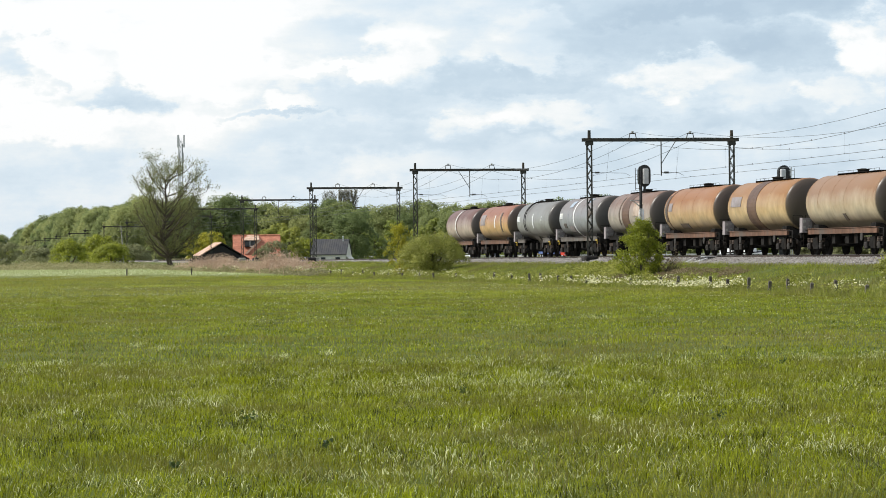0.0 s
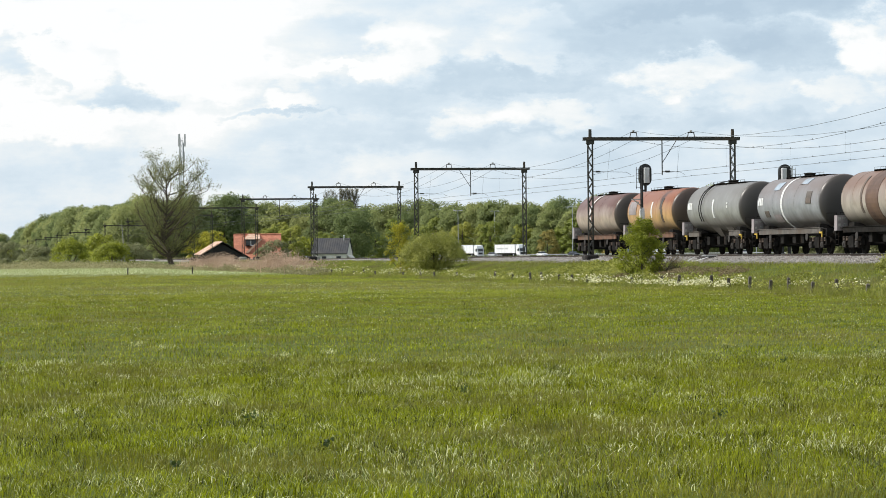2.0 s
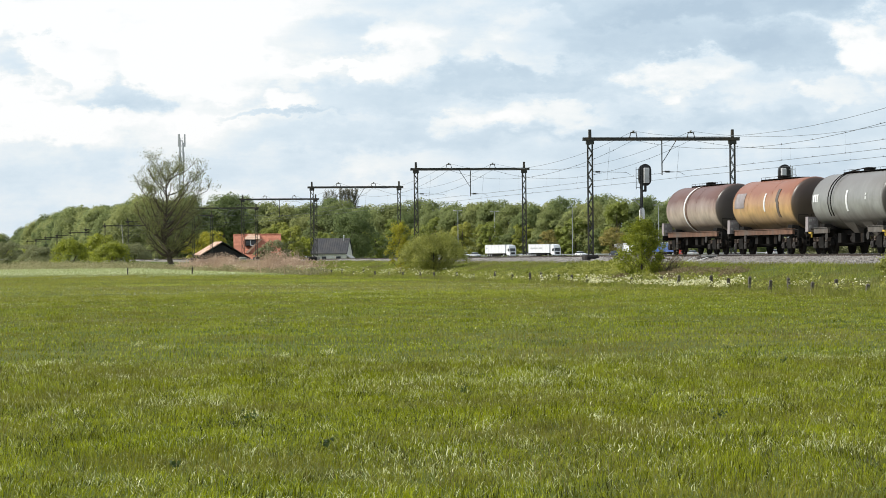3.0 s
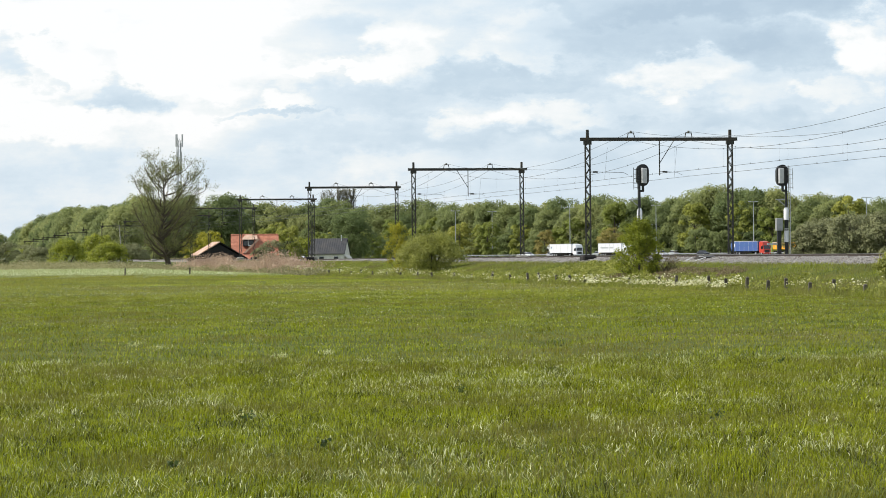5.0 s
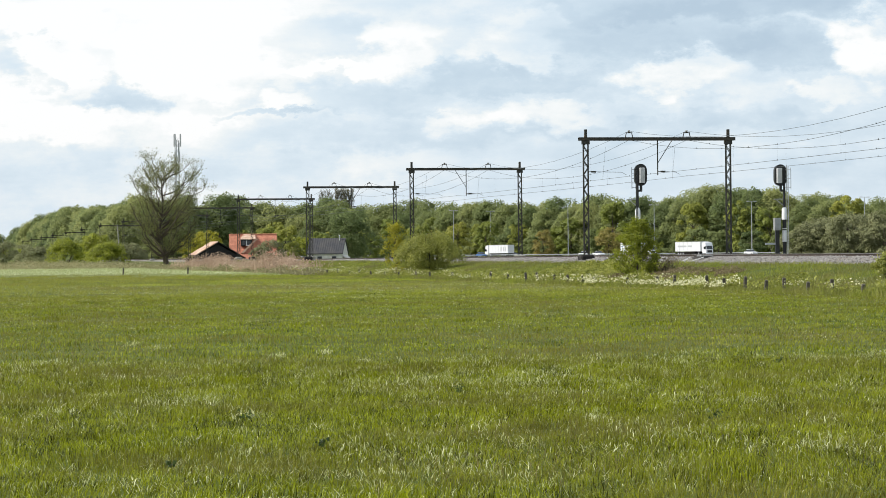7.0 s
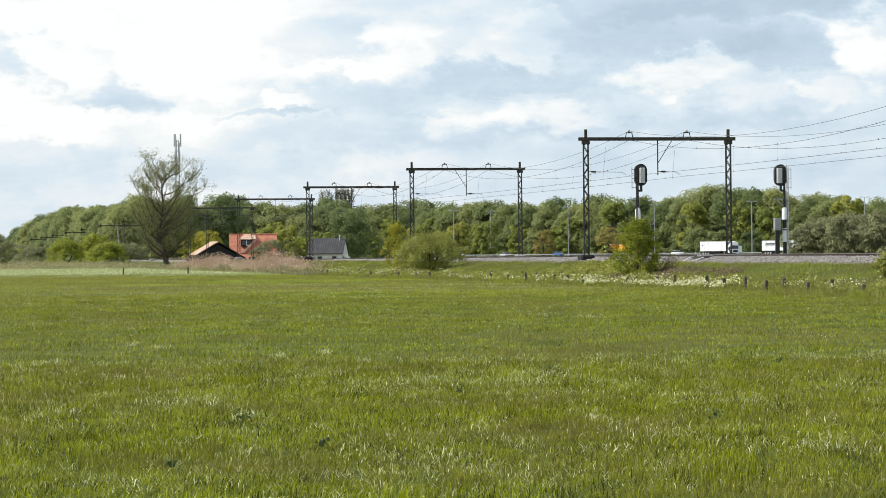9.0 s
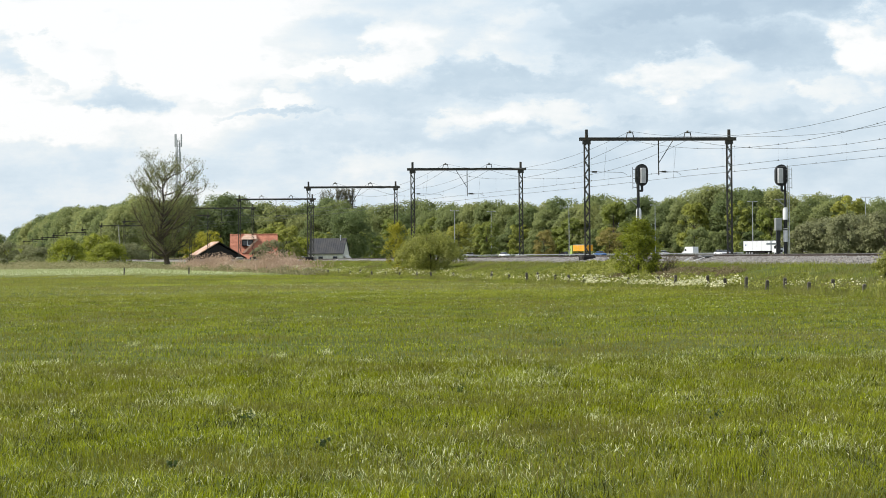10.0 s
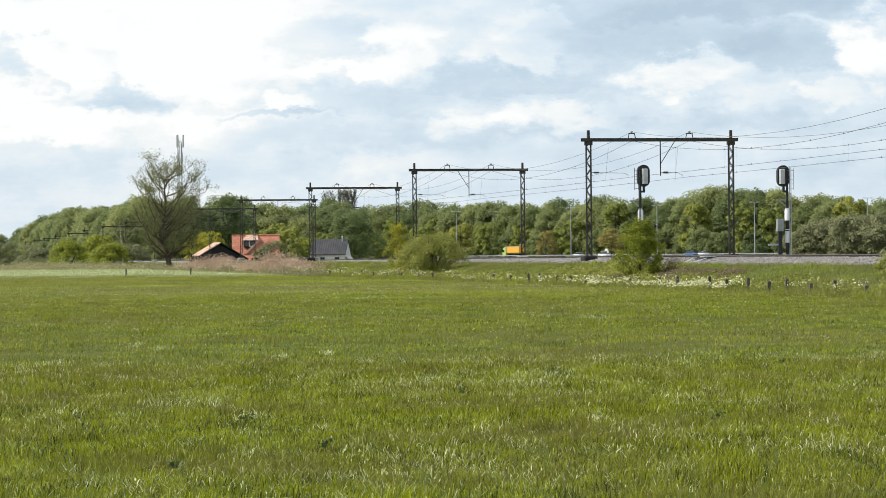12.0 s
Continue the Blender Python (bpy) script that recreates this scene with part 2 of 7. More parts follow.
def tank_paint(name, base, rust, amount, streak=0.5):
    """Weathered tank paint: rust washed down from the top, grime streaks, a cleaner flank; ends and belly shaded by
    colour.
    """
    m = surface(name, base, rough=0.40, vary=0.22, scale=2.2, bump=0.08, bump_scale=9, stretch=(0.5, 0.9, 0.6), second=None, spec=0.5)
    t = m.node_tree
    bsdf = t.nodes["Principled BSDF"]
    src = bsdf.inputs["Base Color"].links[0].from_socket
    co = t.nodes.new("ShaderNodeTexCoord")
    sepn = t.nodes.new("ShaderNodeSeparateXYZ")
    t.links.new(co.outputs["Object"], sepn.inputs[0])
    mp = t.nodes.new("ShaderNodeMapping")
    mp.inputs["Scale"].default_value = (0.3, 0.55, 0.28)
    t.links.new(co.outputs["Object"], mp.inputs[0])
    wash = t.nodes.new("ShaderNodeTexNoise")
    wash.inputs["Scale"].default_value, wash.inputs["Detail"].default_value, wash.inputs["Roughness"].default_value = 1.6, 7, 0.65
    t.links.new(mp.outputs[0], wash.inputs["Vector"])
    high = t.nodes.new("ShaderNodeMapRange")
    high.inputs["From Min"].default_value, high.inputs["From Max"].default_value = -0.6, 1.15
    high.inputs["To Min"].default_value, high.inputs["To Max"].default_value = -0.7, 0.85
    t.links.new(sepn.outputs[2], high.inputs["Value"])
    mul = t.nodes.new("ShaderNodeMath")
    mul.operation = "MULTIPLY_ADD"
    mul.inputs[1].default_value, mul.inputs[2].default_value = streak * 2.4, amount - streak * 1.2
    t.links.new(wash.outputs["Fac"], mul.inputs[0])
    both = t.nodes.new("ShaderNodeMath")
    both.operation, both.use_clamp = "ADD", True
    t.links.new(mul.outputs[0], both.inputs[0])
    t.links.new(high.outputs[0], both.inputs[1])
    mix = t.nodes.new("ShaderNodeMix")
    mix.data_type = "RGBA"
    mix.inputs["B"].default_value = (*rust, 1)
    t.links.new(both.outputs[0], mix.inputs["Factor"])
    t.links.new(src, mix.inputs["A"])
    # shade of the two unlit ends painted in as near-black brown
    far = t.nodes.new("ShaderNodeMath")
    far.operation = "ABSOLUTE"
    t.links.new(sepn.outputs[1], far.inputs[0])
    end_shade = t.nodes.new("ShaderNodeMapRange")
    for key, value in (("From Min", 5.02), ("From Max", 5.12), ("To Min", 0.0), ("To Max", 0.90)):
        end_shade.inputs[key].default_value = value
    t.links.new(far.outputs[0], end_shade.inputs["Value"])
    ends_mix = t.nodes.new("ShaderNodeMix")
    ends_mix.data_type = "RGBA"
    ends_mix.inputs["B"].default_value = (0.035, 0.029, 0.025, 1)
    t.links.new(end_shade.outputs[0], ends_mix.inputs["Factor"])
    # belly's shade put into the colour, along with grime in ragged runs
    ragged_height = t.nodes.new("ShaderNodeMath")
    ragged_height.operation = "MULTIPLY_ADD"
    ragged_height.inputs[1].default_value = 0.9
    t.links.new(wash.outputs["Fac"], ragged_height.inputs[0])
    t.links.new(sepn.outputs[2], ragged_height.inputs[2])
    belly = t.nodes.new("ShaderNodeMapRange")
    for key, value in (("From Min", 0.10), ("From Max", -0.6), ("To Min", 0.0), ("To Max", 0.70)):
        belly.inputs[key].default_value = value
    t.links.new(ragged_height.outputs[0], belly.inputs["Value"])
    shade_grime = t.nodes.new("ShaderNodeMix")
    shade_grime.data_type = "RGBA"
    shade_grime.inputs["B"].default_value = (0.085, 0.062, 0.045, 1)
    t.links.new(belly.outputs[0], shade_grime.inputs["Factor"])
    t.links.new(mix.outputs["Result"], shade_grime.inputs["A"])
    t.links.new(shade_grime.outputs["Result"], ends_mix.inputs["A"])
    t.links.new(ends_mix.outputs["Result"], bsdf.inputs["Base Color"])
    return m


M = {}
M["soil"] = leaf("soil_grass", (0.05, 0.07, 0.008), (0.10, 0.13, 0.02), translucent=0.0, rough=0.9, patch=(0.10, 0.10, 0.03), patch_scale=0.05, island=0.0, spec=0.1)
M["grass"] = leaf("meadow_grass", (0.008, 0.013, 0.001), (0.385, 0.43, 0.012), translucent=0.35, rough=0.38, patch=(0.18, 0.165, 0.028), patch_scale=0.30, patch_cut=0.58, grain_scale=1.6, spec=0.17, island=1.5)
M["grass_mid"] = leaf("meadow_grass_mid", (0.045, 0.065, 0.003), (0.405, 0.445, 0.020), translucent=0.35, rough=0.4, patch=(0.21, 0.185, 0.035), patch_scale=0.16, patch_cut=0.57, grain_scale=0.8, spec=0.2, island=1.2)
M["seed_head"] = leaf("brown_seed_head", (0.14, 0.11, 0.04), (0.32, 0.25, 0.12), translucent=0.3, rough=0.6, spec=0.2)
# sun glints painted as a near-white blade colour; laid grass shares it
M["glint"] = leaf("glint_coloured_blade", (0.30, 0.33, 0.06), (0.95, 0.94, 0.58), translucent=0.32, rough=0.36, spec=0.45)
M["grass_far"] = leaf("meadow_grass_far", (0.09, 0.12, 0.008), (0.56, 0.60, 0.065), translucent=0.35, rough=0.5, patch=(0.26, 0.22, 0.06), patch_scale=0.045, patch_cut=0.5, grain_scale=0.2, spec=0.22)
M["mown"] = leaf("mown_meadow", (0.31, 0.35, 0.145), (0.50, 0.535, 0.265), translucent=0.2, rough=0.6, patch=(0.32, 0.33, 0.15), patch_scale=0.06, spec=0.3)
M["bank"] = leaf("bank_grass", (0.08, 0.11, 0.010), (0.42, 0.455, 0.055), translucent=0.4, rough=0.5, patch=(0.19, 0.155, 0.065), patch_scale=0.22, patch_cut=0.53, grain_scale=0.6)
M["reed"] = leaf("dry_reed", (0.36, 0.25, 0.175), (0.60, 0.45, 0.33), translucent=0.3, rough=0.7)
M["flower"] = leaf("white_umbel", (0.66, 0.63, 0.36), (0.88, 0.85, 0.58), translucent=0.3, rough=0.8)
M["leaf_oak"] = leaf("oak_leaf", (0.165, 0.21, 0.085), (0.305, 0.36, 0.13), translucent=0.56, rough=0.6, spec=0.25, hue_object=0.028, grain_scale=0.3)
M["leaf_young"] = leaf("young_leaf", (0.17, 0.21, 0.032), (0.34, 0.385, 0.075), translucent=0.42, rough=0.55, hue_object=0.03, grain_scale=0.5)
M["leaf_hawthorn"] = leaf("hawthorn_leaf", (0.09, 0.12, 0.010), (0.43, 0.46, 0.045), translucent=0.42, rough=0.5, grain_scale=1.4)
M["leaf_willow"] = leaf("willow_leaf", (0.15, 0.16, 0.07), (0.29, 0.30, 0.14), translucent=0.3, rough=0.6, grain_scale=0.5)
M["leaf_bush"] = leaf("bush_leaf", (0.13, 0.15, 0.02), (0.46, 0.465, 0.10), translucent=0.4, rough=0.5, grain_scale=0.9)
M["leaf_poplar"] = leaf("poplar_leaf", (0.11, 0.11, 0.065), (0.24, 0.22, 0.13), translucent=0.4, rough=0.6)
M["leaf_margin"] = leaf("margin_herb", (0.17, 0.16, 0.07), (0.40, 0.36, 0.20), translucent=0.3, rough=0.7, grain_scale=0.15)
M["leaf_yellow"] = leaf("yellow_leaf", (0.22, 0.215, 0.015), (0.54, 0.50, 0.05), translucent=0.4, rough=0.5, grain_scale=1.2)
M["leaf_weed"] = leaf("weed_leaf", (0.035, 0.06, 0.012), (0.12, 0.17, 0.04), translucent=0.3, rough=0.45)
M["leaf_bronze"] = leaf("bronze_leaf", (0.20, 0.18, 0.045), (0.40, 0.335, 0.09), translucent=0.42, rough=0.55, grain_scale=0.5)
M["leaf_brown"] = leaf("brown_leaf", (0.13, 0.10, 0.05), (0.28, 0.215, 0.12), translucent=0.3, rough=0.6)
M["bark"] = surface("bark", (0.075, 0.06, 0.045), rough=0.9, vary=0.4, scale=2.5, stretch=(3, 3, 0.5), bump=0.5, bump_scale=8)
M["ballast"] = surface("ballast_stone", (0.20, 0.19, 0.175), rough=0.9, vary=0.6, scale=16, second=(0.20, 0.15, 0.11), second_scale=0.35, second_cut=0.6, bump=1.0, bump_scale=14)
M["stone"] = leaf("loose_stone", (0.12, 0.11, 0.10), (0.38, 0.36, 0.34), translucent=0.0, rough=0.9, spec=0.2, grain_scale=2.0)
M["steel"] = surface("gantry_steel", (0.042, 0.042, 0.036), rough=0.62, vary=0.3, scale=3, metal=0.2, second=(0.10, 0.075, 0.05), second_scale=2.0, second_cut=0.62, bump=0.1)
M["rail"] = surface("rail_steel", (0.06, 0.042, 0.032), rough=0.6, vary=0.3, scale=4, metal=0.3)
M["rail_head"] = surface("rail_head", (0.45, 0.44, 0.43), rough=0.3, vary=0.1, scale=5, metal=0.9)
M["sleeper"] = surface("concrete_sleeper", (0.32, 0.30, 0.27), rough=0.9, vary=0.2, scale=3, second=(0.2, 0.14, 0.1), second_scale=2, per_object=0.12)
M["concrete_dark"] = surface("stained_concrete", (0.016, 0.014, 0.013), rough=0.9, vary=0.35, scale=3, second=(0.035, 0.03, 0.026), second_scale=1.4, second_cut=0.62, bump=0.3, bump_scale=12)
M["concrete"] = surface("concrete", (0.27, 0.26, 0.23), rough=0.9, vary=0.3, scale=5, second=(0.13, 0.14, 0.09), second_scale=3, per_object=0.25)
M["wire"] = surface("wire", (0.10, 0.11, 0.115), rough=0.5, vary=0.2, scale=2, metal=0.5, bump=0)
M["black"] = surface("black_paint", (0.016, 0.017, 0.018), rough=0.5, vary=0.3, scale=4, second=(0.05, 0.05, 0.05), second_scale=2, second_cut=0.65)
M["white"] = surface("white_paint", (0.74, 0.75, 0.75), rough=0.5, vary=0.06, scale=4, second=(0.58, 0.57, 0.53), second_scale=1.5, second_cut=0.62)
M["notice_white"] = surface("dirty_notice", (0.40, 0.39, 0.37), rough=0.7, vary=0.2, scale=8, second=(0.2, 0.19, 0.18), second_scale=5)
M["grey_box"] = surface("grey_enamel", (0.50, 0.51, 0.52), rough=0.45, vary=0.08, scale=4, second=(0.36, 0.36, 0.36), second_scale=2, second_cut=0.62)
M["cabinet_grey"] = surface("cabinet_grey", (0.30, 0.31, 0.31), rough=0.5, vary=0.12, scale=4, second=(0.2, 0.2, 0.2), second_scale=2, second_cut=0.6)
M["galv"] = surface("galvanised", (0.42, 0.44, 0.45), rough=0.5, metal=0.6, vary=0.12, scale=6)
M["chassis"] = surface("wagon_underframe", (0.017, 0.016, 0.015), rough=0.95, vary=0.4, scale=4, spec=0.08, second=(0.022, 0.016, 0.012), second_scale=1.2, second_cut=0.6)
M["sill_rust"] = surface("rusty_sill", (0.13, 0.068, 0.043), rough=0.8, vary=0.35, scale=3, second=(0.10, 0.075, 0.06), second_scale=0.9, second_cut=0.55, stretch=(1, 1, 0.4))
M["sill_grey"] = surface("grey_sill", (0.11, 0.10, 0.09), rough=0.8, vary=0.3, scale=3, second=(0.09, 0.07, 0.055), second_scale=0.9, second_cut=0.55)
M["bogie_grey"] = surface("dusty_casting", (0.038, 0.034, 0.031), rough=0.85, vary=0.35, scale=5)
M["spring"] = surface("rusty_spring", (0.08, 0.058, 0.045), rough=0.8, vary=0.3, scale=5)
M["yellow_dull"] = surface("dull_yellow", (0.48, 0.33, 0.05), rough=0.7, vary=0.25, scale=6)
M["plate"] = surface("label_plate", (0.27, 0.24, 0.245), rough=0.7, vary=0.15, scale=3, second=(0.22, 0.19, 0.185), second_scale=1.2, second_cut=0.55)
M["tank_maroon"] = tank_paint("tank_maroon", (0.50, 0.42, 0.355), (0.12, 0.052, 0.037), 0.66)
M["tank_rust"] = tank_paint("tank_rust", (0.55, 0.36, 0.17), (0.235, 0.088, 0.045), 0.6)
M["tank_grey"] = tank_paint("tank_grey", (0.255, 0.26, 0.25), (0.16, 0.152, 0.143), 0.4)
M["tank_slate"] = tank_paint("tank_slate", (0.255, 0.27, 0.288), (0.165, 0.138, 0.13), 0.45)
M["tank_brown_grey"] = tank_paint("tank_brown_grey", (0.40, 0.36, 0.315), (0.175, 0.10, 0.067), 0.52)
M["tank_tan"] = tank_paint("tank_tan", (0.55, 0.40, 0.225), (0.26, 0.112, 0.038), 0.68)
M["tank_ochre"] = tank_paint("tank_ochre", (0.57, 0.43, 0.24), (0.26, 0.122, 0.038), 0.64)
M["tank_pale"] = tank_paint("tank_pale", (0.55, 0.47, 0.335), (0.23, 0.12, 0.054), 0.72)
M["patch_blue"] = surface("faded_blue_patch", (0.30, 0.36, 0.43), rough=0.5, vary=0.2, scale=3, second=(0.24, 0.25, 0.26), second_scale=1.5)
M["patch_dark"] = surface("dark_overpaint", (0.10, 0.085, 0.075), rough=0.6, vary=0.3, scale=3, second=(0.16, 0.11, 0.08), second_scale=1.2)
M["patch_pale"] = surface("pale_scuffed_paint", (0.42, 0.34, 0.28), rough=0.6, vary=0.25, scale=2.5, second=(0.30, 0.20, 0.14), second_scale=1.1)
M["band_brown"] = surface("brown_band", (0.10, 0.06, 0.045), rough=0.6, vary=0.25, scale=2, second=(0.15, 0.09, 0.06), second_scale=0.8)
M["asphalt"] = surface("asphalt", (0.17, 0.17, 0.17), rough=0.9, vary=0.15, scale=2, second=(0.22, 0.22, 0.215), second_scale=0.1)
M["roof_tile"] = surface("red_roof_tile", (0.44, 0.175, 0.11), rough=0.8, vary=0.25, scale=4, second=(0.34, 0.13, 0.08), second_scale=0.8, per_object=0.15)
M["barge"] = surface("weathered_sunlit_roof", (0.52, 0.37, 0.28), rough=0.85, vary=0.25, scale=2, second=(0.40, 0.22, 0.14), second_scale=0.9, second_cut=0.55)
M["roof_dark"] = surface("dark_roof_sheet", (0.045, 0.046, 0.052), rough=0.85, vary=0.2, scale=2, second=(0.065, 0.063, 0.062), second_scale=0.5)
M["tarred"] = surface("tarred_boards", (0.013, 0.013, 0.014), rough=0.8, vary=0.3, scale=3, stretch=(1, 1, 0.2))
M["brick"] = surface("farm_brick", (0.25, 0.11, 0.075), rough=0.9, vary=0.25, scale=8)
M["render"] = surface("white_render", (0.62, 0.60, 0.56), rough=0.9, vary=0.08, scale=2, second=(0.48, 0.46, 0.42), second_scale=0.6)
M["tyre"] = surface("tyre", (0.018, 0.018, 0.018), rough=0.9, vary=0.2, scale=5, bump=0)
M["post_wood"] = surface("weathered_post", (0.10, 0.088, 0.07), rough=0.9, vary=0.4, scale=6, stretch=(2, 2, 0.4), per_object=0.3)


def plain(name, col, rough=0.35, metal=0.0, spec=0.5):
    return surface(name, col, rough=rough, metal=metal, vary=0.06, scale=1.5, second=tuple(c * 0.8 for c in col), second_scale=0.7, second_cut=0.68, bump=0, spec=spec)


M["glass_dark"] = surface("dark_glass", (0.012, 0.016, 0.02), rough=0.06, vary=0.1, scale=1, bump=0, spec=0.8)
for key, col in (("blue", (0.07, 0.125, 0.33)), ("red", (0.50, 0.05, 0.03)), ("yellow", (0.80, 0.38, 0.02)), ("van_white", (0.74, 0.75, 0.76)),
                 ("silver", (0.45, 0.46, 0.48)), ("car_dark", (0.03, 0.035, 0.045)), ("lime", (0.38, 0.50, 0.14)), ("car_blue", (0.06, 0.14, 0.32))):
    M[key] = plain("paint_" + key, col)

# ---- building helpers ----
class Shape:
    """Vertices and faces gathered piece by piece for one mesh."""

    def __init__(self):
        self.v, self.f = [], []

    def add(self, verts, faces):
        n = len(self.v)
        self.v += [tuple(p) for p in verts]
        self.f += [tuple(i + n for i in f) for f in faces]
        return self

    def box(self, x0, x1, y0, y1, z0, z1, taper=0.0):
        t = taper
        vs = [(x0, y0, z0), (x1, y0, z0), (x1, y1, z0), (x0, y1, z0),
              (x0 + t, y0 + t, z1), (x1 - t, y0 + t, z1), (x1 - t, y1 - t, z1), (x0 + t, y1 - t, z1)]
        return self.add(vs, [(3, 2, 1, 0), (4, 5, 6, 7), (0, 1, 5, 4), (1, 2, 6, 5), (2, 3, 7, 6), (3, 0, 4, 7)])

    def soft_box(self, x0, x1, y0, y1, z0, z1, r):
        """A box with its four upright edges and its top edge cut by r."""
        def ring(z, k):
            return [(x0 + r + k * 0, y0 + k, z), (x1 - r, y0 + k, z), (x1 - k, y0 + r, z), (x1 - k, y1 - r, z),
                    (x1 - r, y1 - k, z), (x0 + r, y1 - k, z), (x0 + k, y1 - r, z), (x0 + k, y0 + r, z)]
        vs = ring(z0, 0) + ring(z1 - r, 0) + ring(z1, r * 0.7)
        fs = [tuple(range(7, -1, -1)), tuple(range(16, 24))]
        for b in (0, 8):
            fs += [(b + i, b + (i + 1) % 8, b + 8 + (i + 1) % 8, b + 8 + i) for i in range(8)]
        return self.add(vs, fs)

    def bar(self, p, q, r, n=6, r2=None):
        """A round bar from p to q."""
        p, q = Vector(p), Vector(q)
        d = (q - p).normalized()
        u = d.orthogonal().normalized()
        w = d.cross(u)
        r2 = r if r2 is None else r2
        vs = []
        for c, rad in ((p, r), (q, r2)):
            vs += [c + (u * math.cos(2 * math.pi * i / n) + w * math.sin(2 * math.pi * i / n)) * rad for i in range(n)]
        fs = [(i, (i + 1) % n, n + (i + 1) % n, n + i) for i in range(n)]
        return self.add(vs, fs + [tuple(range(n - 1, -1, -1)), tuple(range(n, 2 * n))])

    def prism(self, outline, axis, a, b):
        """An outline of (u, v) pushed from a to b along the axis."""
        def p(u, v, h):
            return {"x": (h, u, v), "y": (u, h, v), "z": (u, v, h)}[axis]
        n = len(outline)
        vs = [p(u, v, a) for u, v in outline] + [p(u, v, b) for u, v in outline]
        fs = [(i, (i + 1) % n, n + (i + 1) % n, n + i) for i in range(n)]
        return self.add(vs, fs + [tuple(range(n - 1, -1, -1)), tuple(range(n, 2 * n))])

    def lathe(self, profile, axis="y", n=32, centre=(0, 0, 0)):
        """A profile of (h, r) turned about an axis through centre."""
        cx, cy, cz = centre
        vs, k = [], len(profile)
        for h, r in profile:
            for i in range(n):
                a = 2 * math.pi * i / n
                c, s = math.cos(a) * r, math.sin(a) * r
                vs.append({"y": (cx + c, cy + h, cz + s), "x": (cx + h, cy + c, cz + s), "z": (cx + c, cy + s, cz + h)}[axis])
        fs = [(j * n + i, j * n + (i + 1) % n, (j + 1) * n + (i + 1) % n, (j + 1) * n + i) for j in range(k - 1) for i in range(n)]
        fs += [tuple(range(n - 1, -1, -1)), tuple(range((k - 1) * n, k * n))]
        return self.add(vs, fs)

    def mesh(self, name, material, smooth=False):
        me = bpy.data.meshes.new(name)
        me.from_pydata(self.v, [], self.f)
        bm = bmesh.new()
        bm.from_mesh(me)
        bmesh.ops.recalc_face_normals(bm, faces=bm.faces)
        bm.to_mesh(me)
        bm.free()
        me.materials.append(material)
        if smooth:
            me.polygons.foreach_set("use_smooth", [True] * len(me.polygons))
            me.set_sharp_from_angle(angle=radians(38))
        return me


def part(name, shape, material, parent=None, label="", smooth=False, at=None):
    """One mesh object, under its thing or part if there is one."""
    me = shape if isinstance(shape, bpy.types.Mesh) else shape.mesh(name, material, smooth)
    ob = new(name, me)
    ob.parent = parent
    if at is not None:
        ob.matrix_basis = at
    if label:
        ob["label"] = label
    return ob


def thing(name, m, label, category, group="", kind=""):
    ob = new(name)
    ob.empty_display_size = 0.2
    ob.matrix_basis = m
    return tagged(ob, label, category, group, kind)


def fast_mesh(name, verts, tris, material, smooth=False, normals=None):
    """A mesh of many triangles from arrays, with its own vertex normals if given."""
    me = bpy.data.meshes.new(name)
    me.vertices.add(len(verts))
    me.vertices.foreach_set("co", np.asarray(verts, dtype=np.float32).ravel())
    me.loops.add(len(tris) * 3)
    me.loops.foreach_set("vertex_index", np.asarray(tris, dtype=np.int32).ravel())
    me.polygons.add(len(tris))
    me.polygons.foreach_set("loop_start", np.arange(0, len(tris) * 3, 3, dtype=np.int32))
    me.polygons.foreach_set("loop_total", np.full(len(tris), 3, dtype=np.int32))
    if smooth:
        me.polygons.foreach_set("use_smooth", np.ones(len(tris), dtype=bool))
    me.materials.append(material)
    me.update(calc_edges=True)
    if normals is not None:
        me.polygons.foreach_set("use_smooth", np.ones(len(tris), dtype=bool))
        me.normals_split_custom_set_from_vertices(np.asarray(normals, dtype=np.float32))
    return me


def blades(rng, base, height, width, lean, bent=True, toward=None):
    """Grass blades: base (n, 3), height and width (n), each leaning its own way or by a common drift; bent blades have a knee."""
    n = len(base)
    yaw = rng.uniform(0, 2 * math.pi, n)
    side = np.stack([np.cos(yaw), np.sin(yaw), np.zeros(n)], 1)
    tilt = rng.uniform(0, 2 * math.pi, n) if toward is None else toward + rng.normal(0, 1.2, n)
    away = np.stack([np.cos(tilt), np.sin(tilt), np.zeros(n)], 1) * (lean * rng.uniform(0.2, 1.0, n))[:, None]
    up = np.array([0, 0, 1.0])
    w = side * width[:, None] * 0.5
    h = height[:, None]
    if not bent:
        v = np.stack([base - w, base + w, base + up * h + away * h], 1)
        return v.reshape(-1, 3), np.arange(3 * n).reshape(-1, 3)
    knee = base + up * h * 0.62 + away * h * 0.28
    tip = base + up * h * (1 - 0.5 * np.linalg.norm(away, axis=1) ** 1.5)[:, None] + away * h * 0.9
    v = np.stack([base - w, base + w, knee + w * 0.8, knee - w * 0.8, tip], 1).reshape(-1, 3)
    k = 5 * np.arange(n)[:, None]
    t = np.concatenate([k + np.array([[0, 1, 2]]), k + np.array([[0, 2, 3]]), k + np.array([[3, 2, 4]])], 1).reshape(-1, 3)
    return v, t


